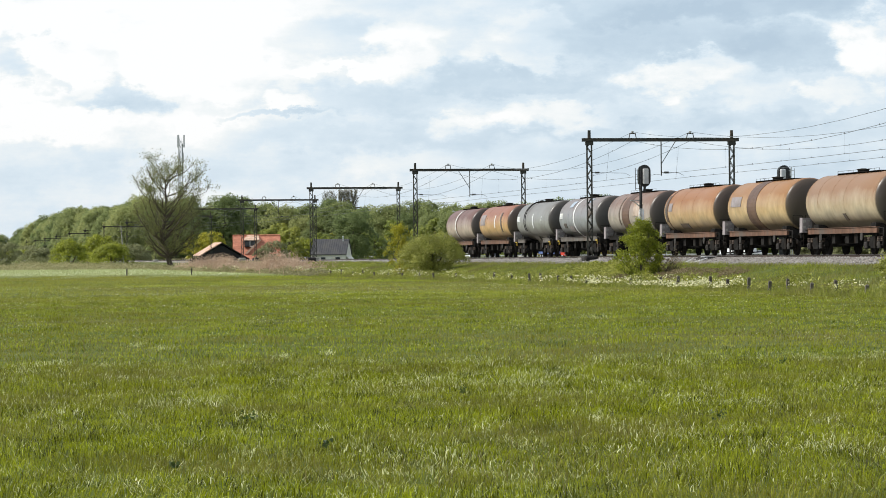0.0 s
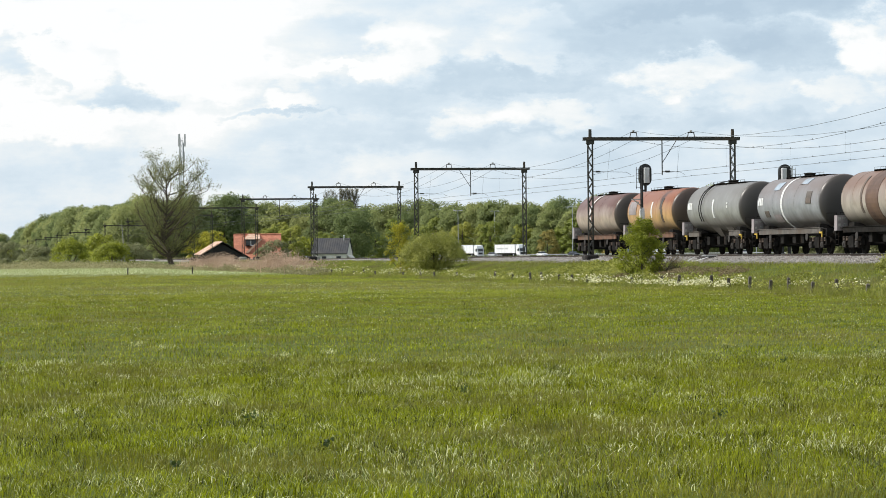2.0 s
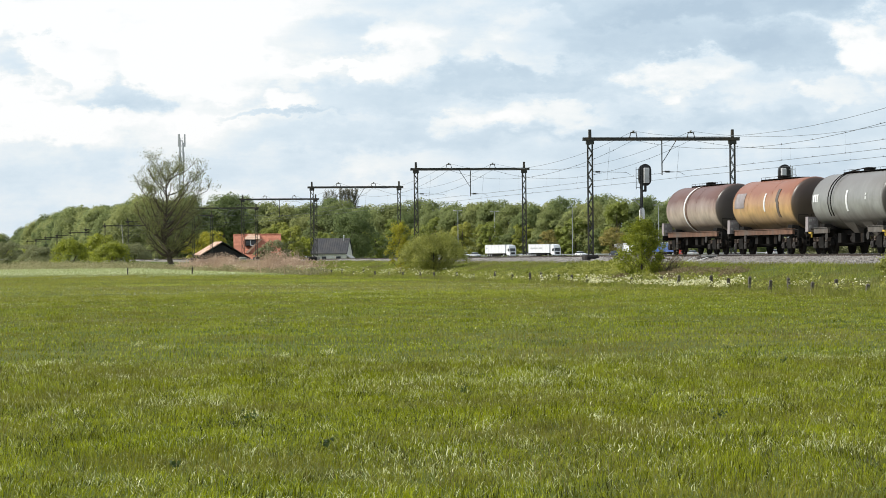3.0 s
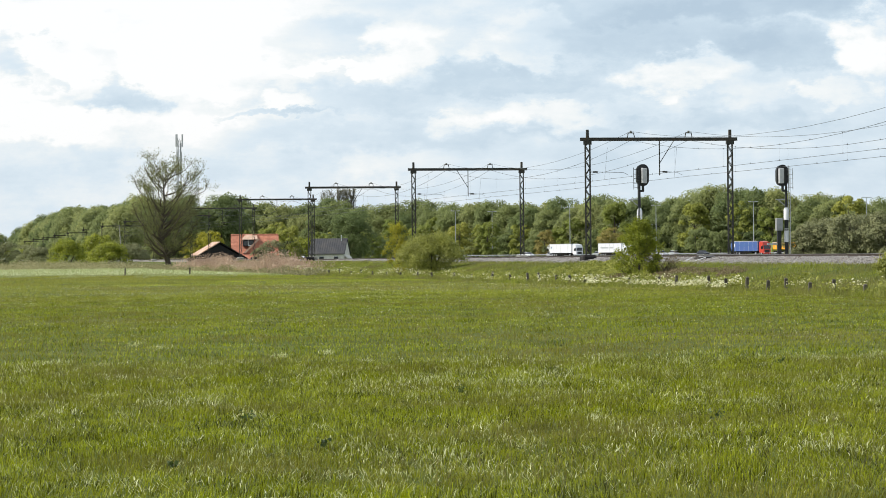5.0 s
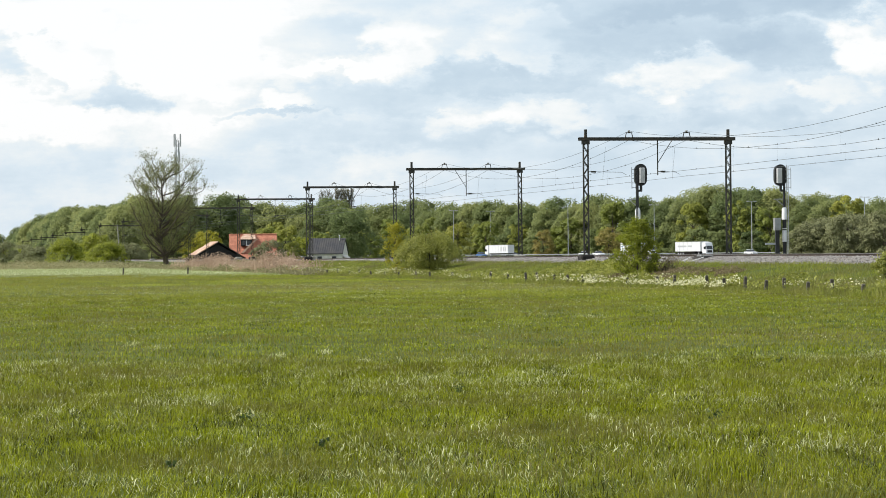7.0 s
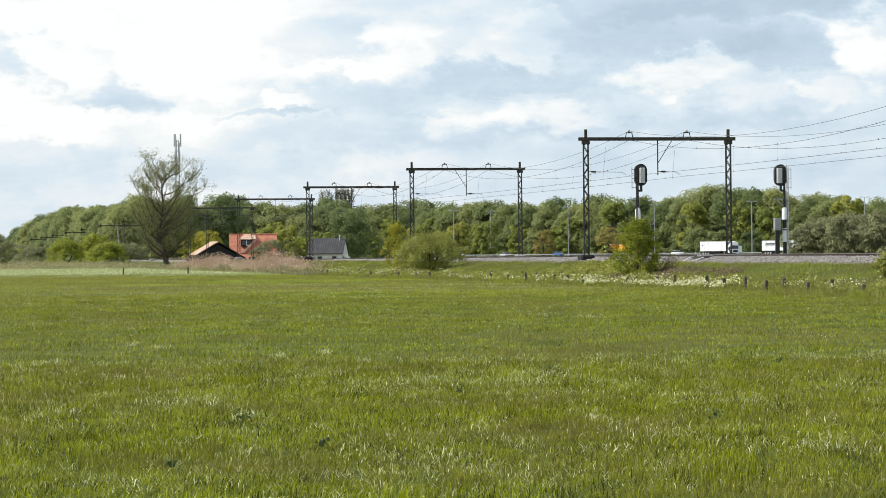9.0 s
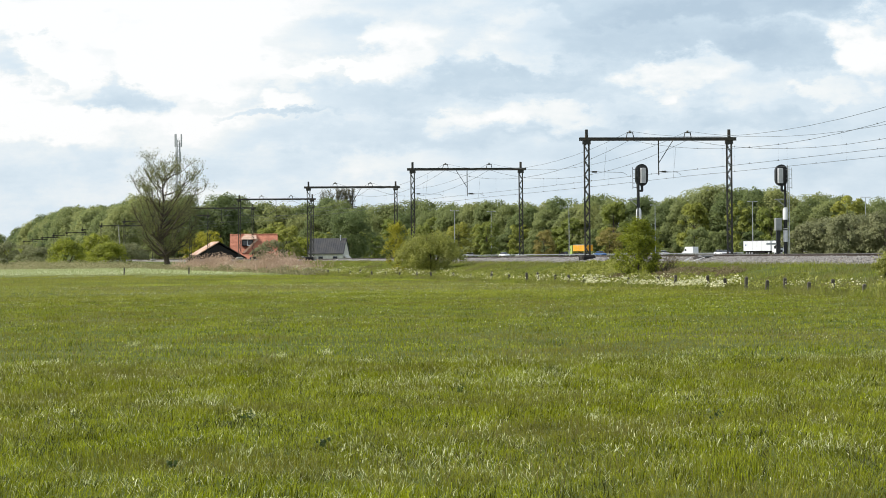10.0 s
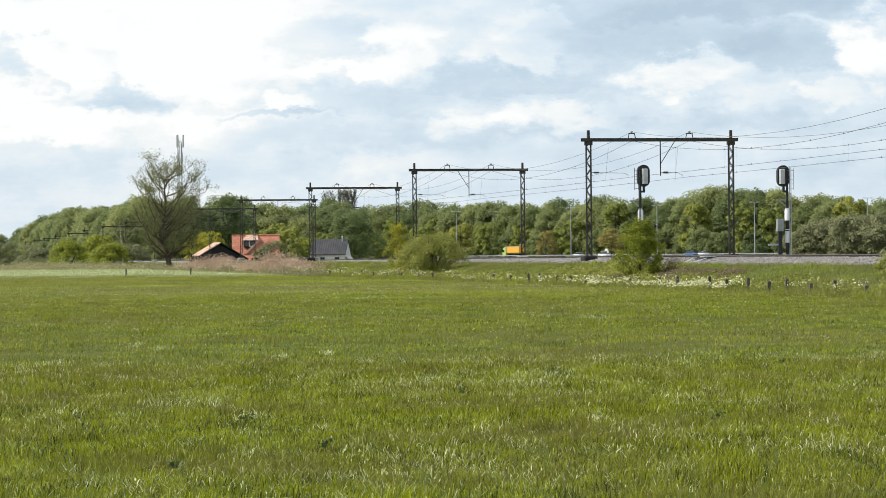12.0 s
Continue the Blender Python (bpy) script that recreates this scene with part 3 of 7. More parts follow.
def leaves(rng, centres, size, flat=0.0, out=None, single=False):
    """Leaf sprays: a small folded four-cornered leaf at each centre, turned at random or facing mostly outwards."""
    n = len(centres)
    a = rng.normal(size=(n, 3))
    a[:, 2] *= 1 - flat
    if out is not None:
        face = out * 1.1 + rng.normal(size=(n, 3)) * 0.55 + np.array([0, 0, 0.35])
        face /= np.linalg.norm(face, axis=1)[:, None]
        a -= face * (a * face).sum(1)[:, None]
    a /= np.linalg.norm(a, axis=1)[:, None]
    b = np.cross(a, face) if out is not None else rng.normal(size=(n, 3))
    b -= a * (a * b).sum(1)[:, None]
    b /= np.linalg.norm(b, axis=1)[:, None]
    c = np.cross(a, b)
    s = (size * rng.uniform(0.6, 1.4, n))[:, None]
    if single:
        v = np.stack([centres - a * s * 0.5 - b * s * 0.35, centres - a * s * 0.4 + b * s * 0.45, centres + a * s * 0.6], 1).reshape(-1, 3)
        return v, np.arange(3 * n).reshape(-1, 3)
    v = np.stack([centres - a * s * 0.5, centres + b * s * 0.36 + c * s * 0.1, centres + a * s * 0.5, centres - b * s * 0.36 + c * s * 0.1], 1).reshape(-1, 3)
    k = 4 * np.arange(n)[:, None]
    t = np.concatenate([k + np.array([[0, 1, 2]]), k + np.array([[0, 2, 3]])], 1).reshape(-1, 3)
    return v, t


def lobes(rng, count, wide, low, high, squash=0.75, top_bias=1.0):
    """Centres and radii of the clumps that make up a crown between two heights."""
    out = []
    for _ in range(count):
        f = rng.uniform(0, 1) ** (1 / top_bias)
        z = low + (high - low) * f
        belly = math.sqrt(max(0.0, 1 - (abs(f - 0.42) / 0.62) ** 2.3))
        r = wide * belly * (0.35 + 0.5 * rng.uniform(0, 1) ** 0.5)
        a = rng.uniform(0, 2 * math.pi)
        out.append((r * math.cos(a), r * math.sin(a), z, wide * rng.uniform(0.22, 0.40) * squash))
    return out


def crown_points(rng, clumps, n):
    """Points on the shells of the clumps, more on the larger ones, with ragged depth."""
    c = np.array(clumps)
    pick = rng.choice(len(c), n, p=c[:, 3] ** 2 / (c[:, 3] ** 2).sum())
    d = rng.normal(size=(n, 3))
    d /= np.linalg.norm(d, axis=1)[:, None]
    d[:, 2] = np.abs(d[:, 2]) * 0.9 - 0.25 * (rng.uniform(size=n) < 0.45)
    rad = c[pick, 3] * (0.72 + 0.38 * rng.uniform(0, 1, n) ** 0.6)
    return c[pick, :3] + d * rad[:, None], d


def trunk_shape(rng, height, radius, clumps, limbs=8, seg=7):
    """A tapered, slightly crooked trunk with limbs that reach into the clumps."""
    sh = Shape()
    pts, x, y = [], 0.0, 0.0
    for i in range(7):
        pts.append(Vector((x, y, height * i / 6)))
        x += rng.normal() * radius * 0.5
        y += rng.normal() * radius * 0.5
    for i in range(6):
        sh.bar(pts[i], pts[i + 1], radius * (1.25 if i == 0 else 1 - i / 7), seg, radius * (1 - (i + 1) / 7))
    for j in range(limbs):
        cl = clumps[int(rng.integers(len(clumps)))]
        k = int(rng.integers(2, 6))
        start = pts[k]
        mid = start.lerp(Vector(cl[:3]), 0.5) + Vector((0, 0, -0.03 * height))
        sh.bar(start, mid, radius * 0.42, 5, radius * 0.26)
        sh.bar(mid, Vector(cl[:3]), radius * 0.26, 5, radius * 0.07)
    return sh

# ---- ground ----
def bank_height(o):
    """The railway's cross-section: ditch edge, grass slope, ballast bed, and down again on the far side."""
    xs = (-60, -7.8, -6.6, -1.9, -1.0, 10.4, 11.3, 15.5, 60)
    zs = (0, 0, 0.12, 0.98, 1.08, 1.08, 0.98, 0.0, 0)
    return float(np.interp(o, xs, zs))


def sheet(name, rows, material, label, category="", kind="structure"):
    """A sheet of quads from rows of points."""
    sh = Shape()
    n = len(rows[0])
    for r in rows:
        sh.v += [tuple(p) for p in r]
    sh.f = [(j * n + i, j * n + i + 1, (j + 1) * n + i + 1, (j + 1) * n + i) for j in range(len(rows) - 1) for i in range(n - 1)]
    return tagged(part(name, sh, material, smooth=True), label, category or name, kind=kind)


def relief(x, y):
    return 0.05 * noise.noise((x * 0.11, y * 0.06, 0)) + 0.03 * noise.noise((x * 0.4, y * 0.25, 3))


far_steps = [-3500, -900, -300, -120, -60, -40] + list(np.linspace(-30, 30, 41)) + [40, 60, 120, 300, 900, 3500]
deep_steps = [-300, -60, 0] + list(np.linspace(10, 300, 90)) + [340, 400, 480, 600, 800, 1100, 1600, 2500, 4800]
sheet("ground", [[(x, y, (relief(x, y) if 5 < y < 310 and abs(x) < 40 else 0.0) - 0.02) for x in far_steps] for y in deep_steps],
      M["soil"], "flat green pasture that runs out to the horizon", "pasture")

rng = np.random.default_rng(7)
cross = [-9.4, -8.6, -7.8, -7.2, -6.6, -5.9, -5.2, -4.4, -3.6, -2.8, -2.2, -1.9, -1.4, -1.0, 10.4, 11.3, 12.5, 14, 15.5, 16.5]
along_steps = [-330, -200, -120] + list(np.arange(-90, 170, 1.5)) + [180, 200, 240, 300, 400, 600, 950]
sheet("embankment", [[trk(s, o, bank_height(o) * (1 + dip(s) / 1.5) + (-0.15 if o < -9 or o > 16 else -0.03 if o < -7 or o > 15 else 0.07 * noise.noise((s * 0.35, o * 0.7, 1)) + 0.02)) for o in cross] for s in along_steps],
      M["soil"], "low grassy railway embankment beside the pasture", "embankment")


def ballast_height(o, s):
    z = float(np.interp(o, (-1.15, 0.55, 1.0, 4.3, 4.7, 5.1, 8.4, 8.8, 10.6), (1.06, 1.36, 1.40, 1.40, 1.34, 1.40, 1.40, 1.36, 1.06)))
    return z + dip(s) + 0.035 * noise.noise((s * 2.3, o * 2.3, 5)) + 0.03 * noise.noise((s * 7, o * 7, 8))


bed = [-1.15, -0.9, -0.65, -0.4, -0.15, 0.1, 0.35, 0.55, 0.8, 1.0, 1.4, 2.0, 2.65, 3.3, 4.0, 4.7, 5.4, 6.1, 6.75, 7.5, 8.3, 8.8, 9.4, 10.0, 10.6]
sheet("ballast_bed", [[trk(s, o, ballast_height(o, s)) for o in bed] for s in [-330, -150, -90] + list(np.arange(-75, 150, 0.4)) + [160, 200, 300, 500, 950]],
      M["ballast"], "grey crushed-stone ballast bed under two tracks", "ballast")

# loose stones over the near shoulder of the bed
count = 22000
ss, oo = rng.uniform(-66, 110, count), rng.uniform(-1.35, 1.0, count)
at = np.array([tuple(trk(s, o, ballast_height(o, s))) for s, o in zip(ss, oo)])
rad = rng.uniform(0.03, 0.068, count)
oct_v = np.array([(1, 0, 0), (-1, 0, 0), (0, 1, 0), (0, -1, 0), (0, 0, 1), (0, 0, -0.6)], dtype=float)
oct_f = np.array([(0, 2, 4), (2, 1, 4), (1, 3, 4), (3, 0, 4), (2, 0, 5), (1, 2, 5), (3, 1, 5), (0, 3, 5)])
sv = (oct_v[None] * rng.uniform(0.6, 1.3, (count, 6, 1)) * rad[:, None, None] + at[:, None, :]).reshape(-1, 3)
sf = (oct_f[None] + 6 * np.arange(count)[:, None, None]).reshape(-1, 3)
tagged(part("ballast_stones", fast_mesh("ballast_stones", sv, sf, M["stone"]), None), "loose grey stones on the ballast shoulder", "gravel", kind="stuff")

# ---- track: two lines of rail on concrete sleepers ----
RAIL_OUT = [(-0.07, -0.17), (0.07, -0.17), (0.07, -0.15), (0.012, -0.13), (0.012, -0.045), (0.036, -0.035), (0.036, -0.004), (-0.036, -0.004),
            (-0.036, -0.035), (-0.012, -0.045), (-0.012, -0.13), (-0.07, -0.15)]


def swept(outline, stops):
    """An outline of (x, z) carried along the track, following its fall."""
    sh, n = Shape(), len(outline)
    for y in stops:
        sh.v += [(x, y, z + dip(y)) for x, z in outline]
    for k in range(len(stops) - 1):
        sh.f += [(k * n + i, k * n + (i + 1) % n, (k + 1) * n + (i + 1) % n, (k + 1) * n + i) for i in range(n)]
    sh.f += [tuple(range(n - 1, -1, -1)), tuple(range((len(stops) - 1) * n, len(stops) * n))]
    return sh


sleeper_mesh = Shape().prism([(-0.13, -0.34), (0.13, -0.34), (0.10, -0.175), (-0.10, -0.175)], "x", -1.26, 1.26).mesh("sleeper", M["sleeper"])
for o, what in ((NEAR_TRACK, "near"), (FAR_TRACK, "far")):
    track = thing("railway_track", trk_pose(0, o, RAIL), "steel rails on concrete sleepers, bedded in ballast", "railway track", "railway tracks", kind="structure")
    stops = [-320, 0] + [10 * k for k in range(1, 18)] + [940]
    for x in (-0.755, 0.755):
        r = part("rail", swept([(x + u, v) for u, v in RAIL_OUT], stops), M["rail"], track, "rust-brown steel rail")
        part("rail_head", swept([(x - 0.034, -0.004), (x + 0.034, -0.004), (x + 0.034, 0.0), (x - 0.034, 0.0)], stops), M["rail_head"], r, "shiny worn rail head")
    first, last = (-60, 95) if what == "near" else (-30, 60)
    for k in range(int((last - first) / 0.6)):
        part("sleeper", sleeper_mesh, None, track, at=Matrix.Translation((0, first + 0.6 * k, dip(first + 0.6 * k))))
    rest = Shape()
    for s in list(np.arange(-120, first, 0.6)) + list(np.arange(last, 330, 0.6)):
        rest.prism([(s - 0.13, dip(s) - 0.34), (s + 0.13, dip(s) - 0.34), (s + 0.10, dip(s) - 0.175), (s - 0.10, dip(s) - 0.175)], "x", -1.26, 1.26)
    tagged(part("sleeper_run", rest, M["sleeper"], track), kind="stuff")

# ---- pasture grass ----
def field_points(n, near, far, half=0.172):
    """Points over the wedge of pasture before the viewer, kept off the embankment."""
    y = np.sqrt(rng.uniform(near ** 2, far ** 2, n))
    x = rng.uniform(-1, 1, n) * (half * y + 0.4)
    o = (x - GANTRY.x) * ACROSS.x + (y - GANTRY.y) * ACROSS.y
    ok = o < -7.1
    x, y = x[ok], y[ok]
    z = np.array([relief(a, b) for a, b in zip(x, y)]) - 0.02
    return np.stack([x, y, z], 1)


def tuftiness(p, scale, seed):
    return np.array([noise.noise((a * scale, b * scale * 0.7, seed)) for a, b in p[:, :2]])


def grass_patch(name, n, near, far, height, width, lean, material, bent=True, label="", clump=2.2):
    """Grass in clumps that stand up or lie over together."""
    p = field_points(n, near, far)
    t1, t2, t3 = tuftiness(p, clump, 2.0), tuftiness(p, 0.16, 9.0), tuftiness(p, 0.7, 14.0)
    h = height * np.clip(1 + 0.9 * t1 + 0.25 * t2 + 0.5 * t3, 0.25, 2.2) * rng.uniform(0.5, 1.25, len(p))
    ln = np.clip(lean * (1 - 1.1 * t3), 0.12, 1.6)
    drift = tuftiness(p, 0.5, 27.0) * 5.0 + 0.6
    v, f = blades(rng, p, h, np.full(len(p), width) * rng.uniform(0.5, 1.5, len(p)), ln, bent, drift)
    tagged(part(name, fast_mesh(name, v, f, material), None), label, "grass", kind="stuff")


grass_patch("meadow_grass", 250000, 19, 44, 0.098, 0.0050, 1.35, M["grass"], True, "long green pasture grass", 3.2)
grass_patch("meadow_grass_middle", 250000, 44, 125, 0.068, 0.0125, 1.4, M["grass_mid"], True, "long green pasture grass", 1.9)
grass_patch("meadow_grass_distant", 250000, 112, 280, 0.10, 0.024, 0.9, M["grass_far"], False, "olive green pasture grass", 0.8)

# thin brown seed heads that stand over the leaves, in drifts
p = np.concatenate([field_points(22000, 19, 60), field_points(26000, 60, 180)])
k = tuftiness(p, 0.22, 41.0) + 0.5 * tuftiness(p, 0.9, 43.0)
p = p[k + rng.normal(0, 0.15, len(p)) > 0.05]
v, f = blades(rng, p, rng.uniform(0.10, 0.19, len(p)), np.where(p[:, 1] < 60, 0.0045, 0.010) * rng.uniform(0.6, 1.3, len(p)), np.full(len(p), 0.45), False)
tagged(part("seed_heads", fast_mesh("seed_heads", v, f, M["seed_head"]), None), "thin brown grass seed heads over the pasture", "grass", kind="stuff")


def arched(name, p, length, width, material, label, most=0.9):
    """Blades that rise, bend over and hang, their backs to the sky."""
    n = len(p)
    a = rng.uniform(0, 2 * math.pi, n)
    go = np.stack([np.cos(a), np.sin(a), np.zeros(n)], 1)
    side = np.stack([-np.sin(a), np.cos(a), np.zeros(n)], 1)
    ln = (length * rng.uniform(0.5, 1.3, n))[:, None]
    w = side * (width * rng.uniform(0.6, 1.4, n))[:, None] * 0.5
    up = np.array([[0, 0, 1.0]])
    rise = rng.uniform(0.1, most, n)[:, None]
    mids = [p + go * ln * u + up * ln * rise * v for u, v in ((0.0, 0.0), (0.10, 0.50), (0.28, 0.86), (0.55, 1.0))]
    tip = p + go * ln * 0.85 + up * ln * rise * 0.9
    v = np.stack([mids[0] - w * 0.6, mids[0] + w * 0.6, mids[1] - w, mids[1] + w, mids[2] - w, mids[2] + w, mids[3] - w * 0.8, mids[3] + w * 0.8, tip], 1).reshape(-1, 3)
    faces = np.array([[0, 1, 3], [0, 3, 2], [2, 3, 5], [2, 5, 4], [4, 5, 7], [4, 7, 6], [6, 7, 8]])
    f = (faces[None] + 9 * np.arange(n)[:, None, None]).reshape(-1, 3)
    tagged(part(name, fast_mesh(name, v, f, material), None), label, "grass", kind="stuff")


def drifting(n, near, far, scale, seed, cut):
    """Points over the pasture in loose drifts, with a few strays."""
    p = field_points(n, near, far)
    t = tuftiness(p, scale, seed) + 0.5 * tuftiness(p, 0.17, seed + 5)
    p = p[(t + rng.normal(0, 0.12, len(p)) > cut) | (rng.uniform(size=len(p)) < 0.07)]
    p[:, 2] += rng.uniform(0.015, 0.07, len(p))
    return p


# where the pasture lies flattened: place and half width
LAID = ((-3.08, 31.5, 0.32), (-2.60, 31.4, 0.22), (-1.99, 28.6, 0.17), (-1.66, 23.2, 0.14), (-5.78, 52.9, 0.16), (-5.07, 51.0, 0.26), (-6.27, 42.2, 0.34), (-6.09, 44.0, 0.22),
        (-2.62, 45.5, 0.14), (-1.94, 46.9, 0.11), (1.80, 24.9, 0.40), (3.02, 23.2, 0.23), (-0.20, 36.7, 0.44), (1.13, 37.2, 0.45), (3.34, 23.2, 0.28), (-0.71, 23.7, 0.28),
        (-0.04, 23.0, 0.23), (1.47, 27.0, 0.11), (3.59, 41.6, 0.25), (0.53, 42.3, 0.34), (2.64, 76.1, 0.46), (3.80, 72.1, 0.43))
laid = []
for x, y, half in LAID:
    k = int(30 + 190 * half)
    q = np.stack([rng.normal(x, half * 0.6, k), rng.normal(y, half * 2.6, k)], 1)
    laid.append(np.stack([q[:, 0], q[:, 1], [relief(a, b) + 0.04 + 0.05 * rng.uniform() for a, b in q]], 1))
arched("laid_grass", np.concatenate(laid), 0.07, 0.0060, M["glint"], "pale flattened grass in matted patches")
# glints on the pasture, painted as pale blades in drifts
arched("glint_blades", drifting(50000, 19, 47, 1.3, 21.0, 0.32), 0.058, 0.0050, M["glint"], "bent grass blades coloured pale as glints")
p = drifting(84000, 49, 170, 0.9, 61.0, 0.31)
arched("glint_blades_distant", p, 0.06, 0.0004 + 0.00015 * p[:, 1], M["glint"], "bent grass blades coloured pale as glints", 0.45)
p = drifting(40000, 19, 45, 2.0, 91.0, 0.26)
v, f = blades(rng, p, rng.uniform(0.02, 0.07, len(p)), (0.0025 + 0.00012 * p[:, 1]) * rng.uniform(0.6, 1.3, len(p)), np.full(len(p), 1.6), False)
tagged(part("pale_slivers", fast_mesh("pale_slivers", v, f, M["glint"]), None), "short blades coloured pale as glints among the green grass", "grass", kind="stuff")
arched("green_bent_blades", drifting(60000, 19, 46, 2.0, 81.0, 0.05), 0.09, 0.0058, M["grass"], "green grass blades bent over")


# broad dark dock and thistle tufts dotted over the pasture
weeds = []
for x, y, r in ((4.83, 40.8, 0.11), (8.15, 58.4, 0.13), (2.00, 49.3, 0.10), (2.61, 27.1, 0.09), (-1.94, 27.9, 0.09), (-11.92, 96.7, 0.16), (3.94, 72.0, 0.12), (0.21, 33.5, 0.07), (-1.03, 24.1, 0.06), (-2.08, 21.7, 0.05)):
    k = 26
    a = rng.uniform(0, 6.28, k)
    d = np.stack([np.cos(a), np.sin(a), rng.uniform(0.3, 1.6, k)], 1)
    weeds.append(np.array([x, y, relief(x, y) + 0.06]) + d * (r * rng.uniform(0.3, 1.0, k))[:, None])
v, f = leaves(rng, np.concatenate(weeds), np.full(26 * len(weeds), 0.032), 0.0)
tagged(part("pasture_weeds", fast_mesh("pasture_weeds", v, f, M["leaf_weed"]), None), "dark broad-leaved weed tufts in the pasture", "weed", kind="stuff")

# ---- the lighter meadow beyond, between the ditch and the reeds ----
def meadow_edge(x):
    return 264 + 0.05 * (x + 30) + 10 * noise.noise((x * 0.12, 0, 0))


def meadow_right(y):
    return float(np.interp(y, (250, 300, 340, 470, 620), (-7.5, -19, -27, -52, -82)))


rows = []
for k in range(40):
    u = (k / 39) ** 1.5
    xr = meadow_right(262 + 356 * u)
    across = [xr + (-140 - xr) * (i / 30) ** 1.3 for i in range(31)]
    rows.append([(x, meadow_edge(x) + (618 - meadow_edge(x)) * u, 0.06) for x in across])
sheet("far_meadow", rows, M["mown"], "pale mown meadow beyond the long grass", "meadow")
n = 60000
y = rng.uniform(258, 560, n)
x = rng.uniform(-100, -6, n)
ok = np.array([a < meadow_right(b) and b > meadow_edge(a) and abs(a) < 0.185 * b for a, b in zip(x, y)])
p = np.stack([x[ok], y[ok], np.full(ok.sum(), 0.05)], 1)
# its ragged near side runs out among the long grass
x = rng.uniform(-46, -7, 9000)
y = np.array([meadow_edge(a) for a in x]) + 2.0 - np.abs(rng.normal(0, 9.0, 9000)) * np.clip(1 + 1.5 * np.array([noise.noise((a * 0.3, 5.0, 0)) for a in x]), 0.15, 2.5)
p = np.concatenate([p, np.stack([x, y, np.full(9000, -0.02)], 1)])
v, f = blades(rng, p, rng.uniform(0.08, 0.20, len(p)), np.full(len(p), 0.08), np.full(len(p), 0.5), False)
tagged(part("far_meadow_grass", fast_mesh("far_meadow_grass", v, f, M["mown"]), None), "short pale green meadow grass", "grass", kind="stuff")

# ---- rough grass, herbs and white umbels on the bank ----
n = 150000
s = rng.uniform(-86, 175, n)
o = rng.uniform(-8.6, -1.05, n)
z = np.array([bank_height(a) + 0.02 for a in o])
p = np.stack([GANTRY.x + ALONG.x * s + ACROSS.x * o, GANTRY.y + ALONG.y * s + ACROSS.y * o, z], 1)
wild = tuftiness(p, 0.5, 4.0)
tall = np.where(o < -6.0, 0.34, 0.20) * (1 + 0.8 * wild) * rng.uniform(0.5, 1.3, n)
v, f = blades(rng, p, np.clip(tall * 0.7, 0.05, 0.6), np.full(n, 0.024), np.full(n, 0.7), False)
tagged(part("bank_grass", fast_mesh("bank_grass", v, f, M["bank"]), None), "rough green grass and herbs on the bank", "grass", kind="stuff")


def herb_bank(name, n, s0, s1, o0, o1, size, tall, material, label, category="herb", cut=-0.1, seed=12.0, z_up=0.0, ground_z=None):
    """Low leafy growth in drifts."""
    s, o = rng.uniform(s0, s1, n), rng.uniform(o0, o1, n)
    p = np.stack([GANTRY.x + ALONG.x * s + ACROSS.x * o, GANTRY.y + ALONG.y * s + ACROSS.y * o, np.array([bank_height(a) for a in o])], 1)
    k = tuftiness(p, 0.45, seed)
    ok = k > cut
    p, k = p[ok], k[ok]
    p[:, 2] += z_up + (tall * np.clip(0.4 + k, 0.2, 1.2)) * rng.uniform(0.1, 1, len(p)) ** 0.6
    v, f = leaves(rng, p, np.full(len(p), size), 0.3)
    tagged(part(name, fast_mesh(name, v, f, material), None), label, category, kind="stuff")


herb_bank("bank_herbs", 26000, -86, 170, -7.8, -5.4, 0.13, 0.55, M["leaf_bush"], "dark green nettles and herbs along the fence", cut=0.05)
herb_bank("reed_edge_herbs", 16000, 60, 215, -9.4, -7.2, 0.15, 0.8, M["leaf_margin"], "dry olive herbs before the reeds", cut=-0.3, seed=83)
herb_bank("brambles", 9000, -27, -8, -5.6, -2.6, 0.12, 0.6, M["leaf_bush"], "low bramble scrub on the bank", "bramble", cut=-0.3, seed=17)
herb_bank("dry_herbs", 6500, -48, -26, -6.4, -3.4, 0.09, 0.5, M["leaf_brown"], "reddish brown dry herbs on the bank", cut=-0.05, seed=40)


def umbels(name, spots, label):
    """Cow parsley: clumps of small white umbels over green stalks."""
    heads = []
    for s_at, o_at, wide, tall, k in spots:
        s, o = s_at + rng.normal(0, wide, k), o_at + rng.normal(0, wide * 0.7, k)
        z = np.array([bank_height(a) for a in o]) + tall * rng.uniform(0.55, 1.0, k)
        heads.append(np.stack([GANTRY.x + ALONG.x * s + ACROSS.x * o, GANTRY.y + ALONG.y * s + ACROSS.y * o, z], 1))
    heads = np.concatenate(heads)
    v, f = leaves(rng, heads, np.full(len(heads), 0.085), 0.5)
    tagged(part(name, fast_mesh(name, v, f, M["flower"]), None), label, "flower", kind="stuff")
    low = heads.copy()
    low[:, 2] -= rng.uniform(0.05, 0.4, len(low))
    v, f = leaves(rng, low, np.full(len(low), 0.11), 0.2)
    tagged(part(name + "_foliage", fast_mesh(name + "_foliage", v, f, M["leaf_bush"]), None), "feathery green foliage under white flowers", "foliage", kind="stuff")


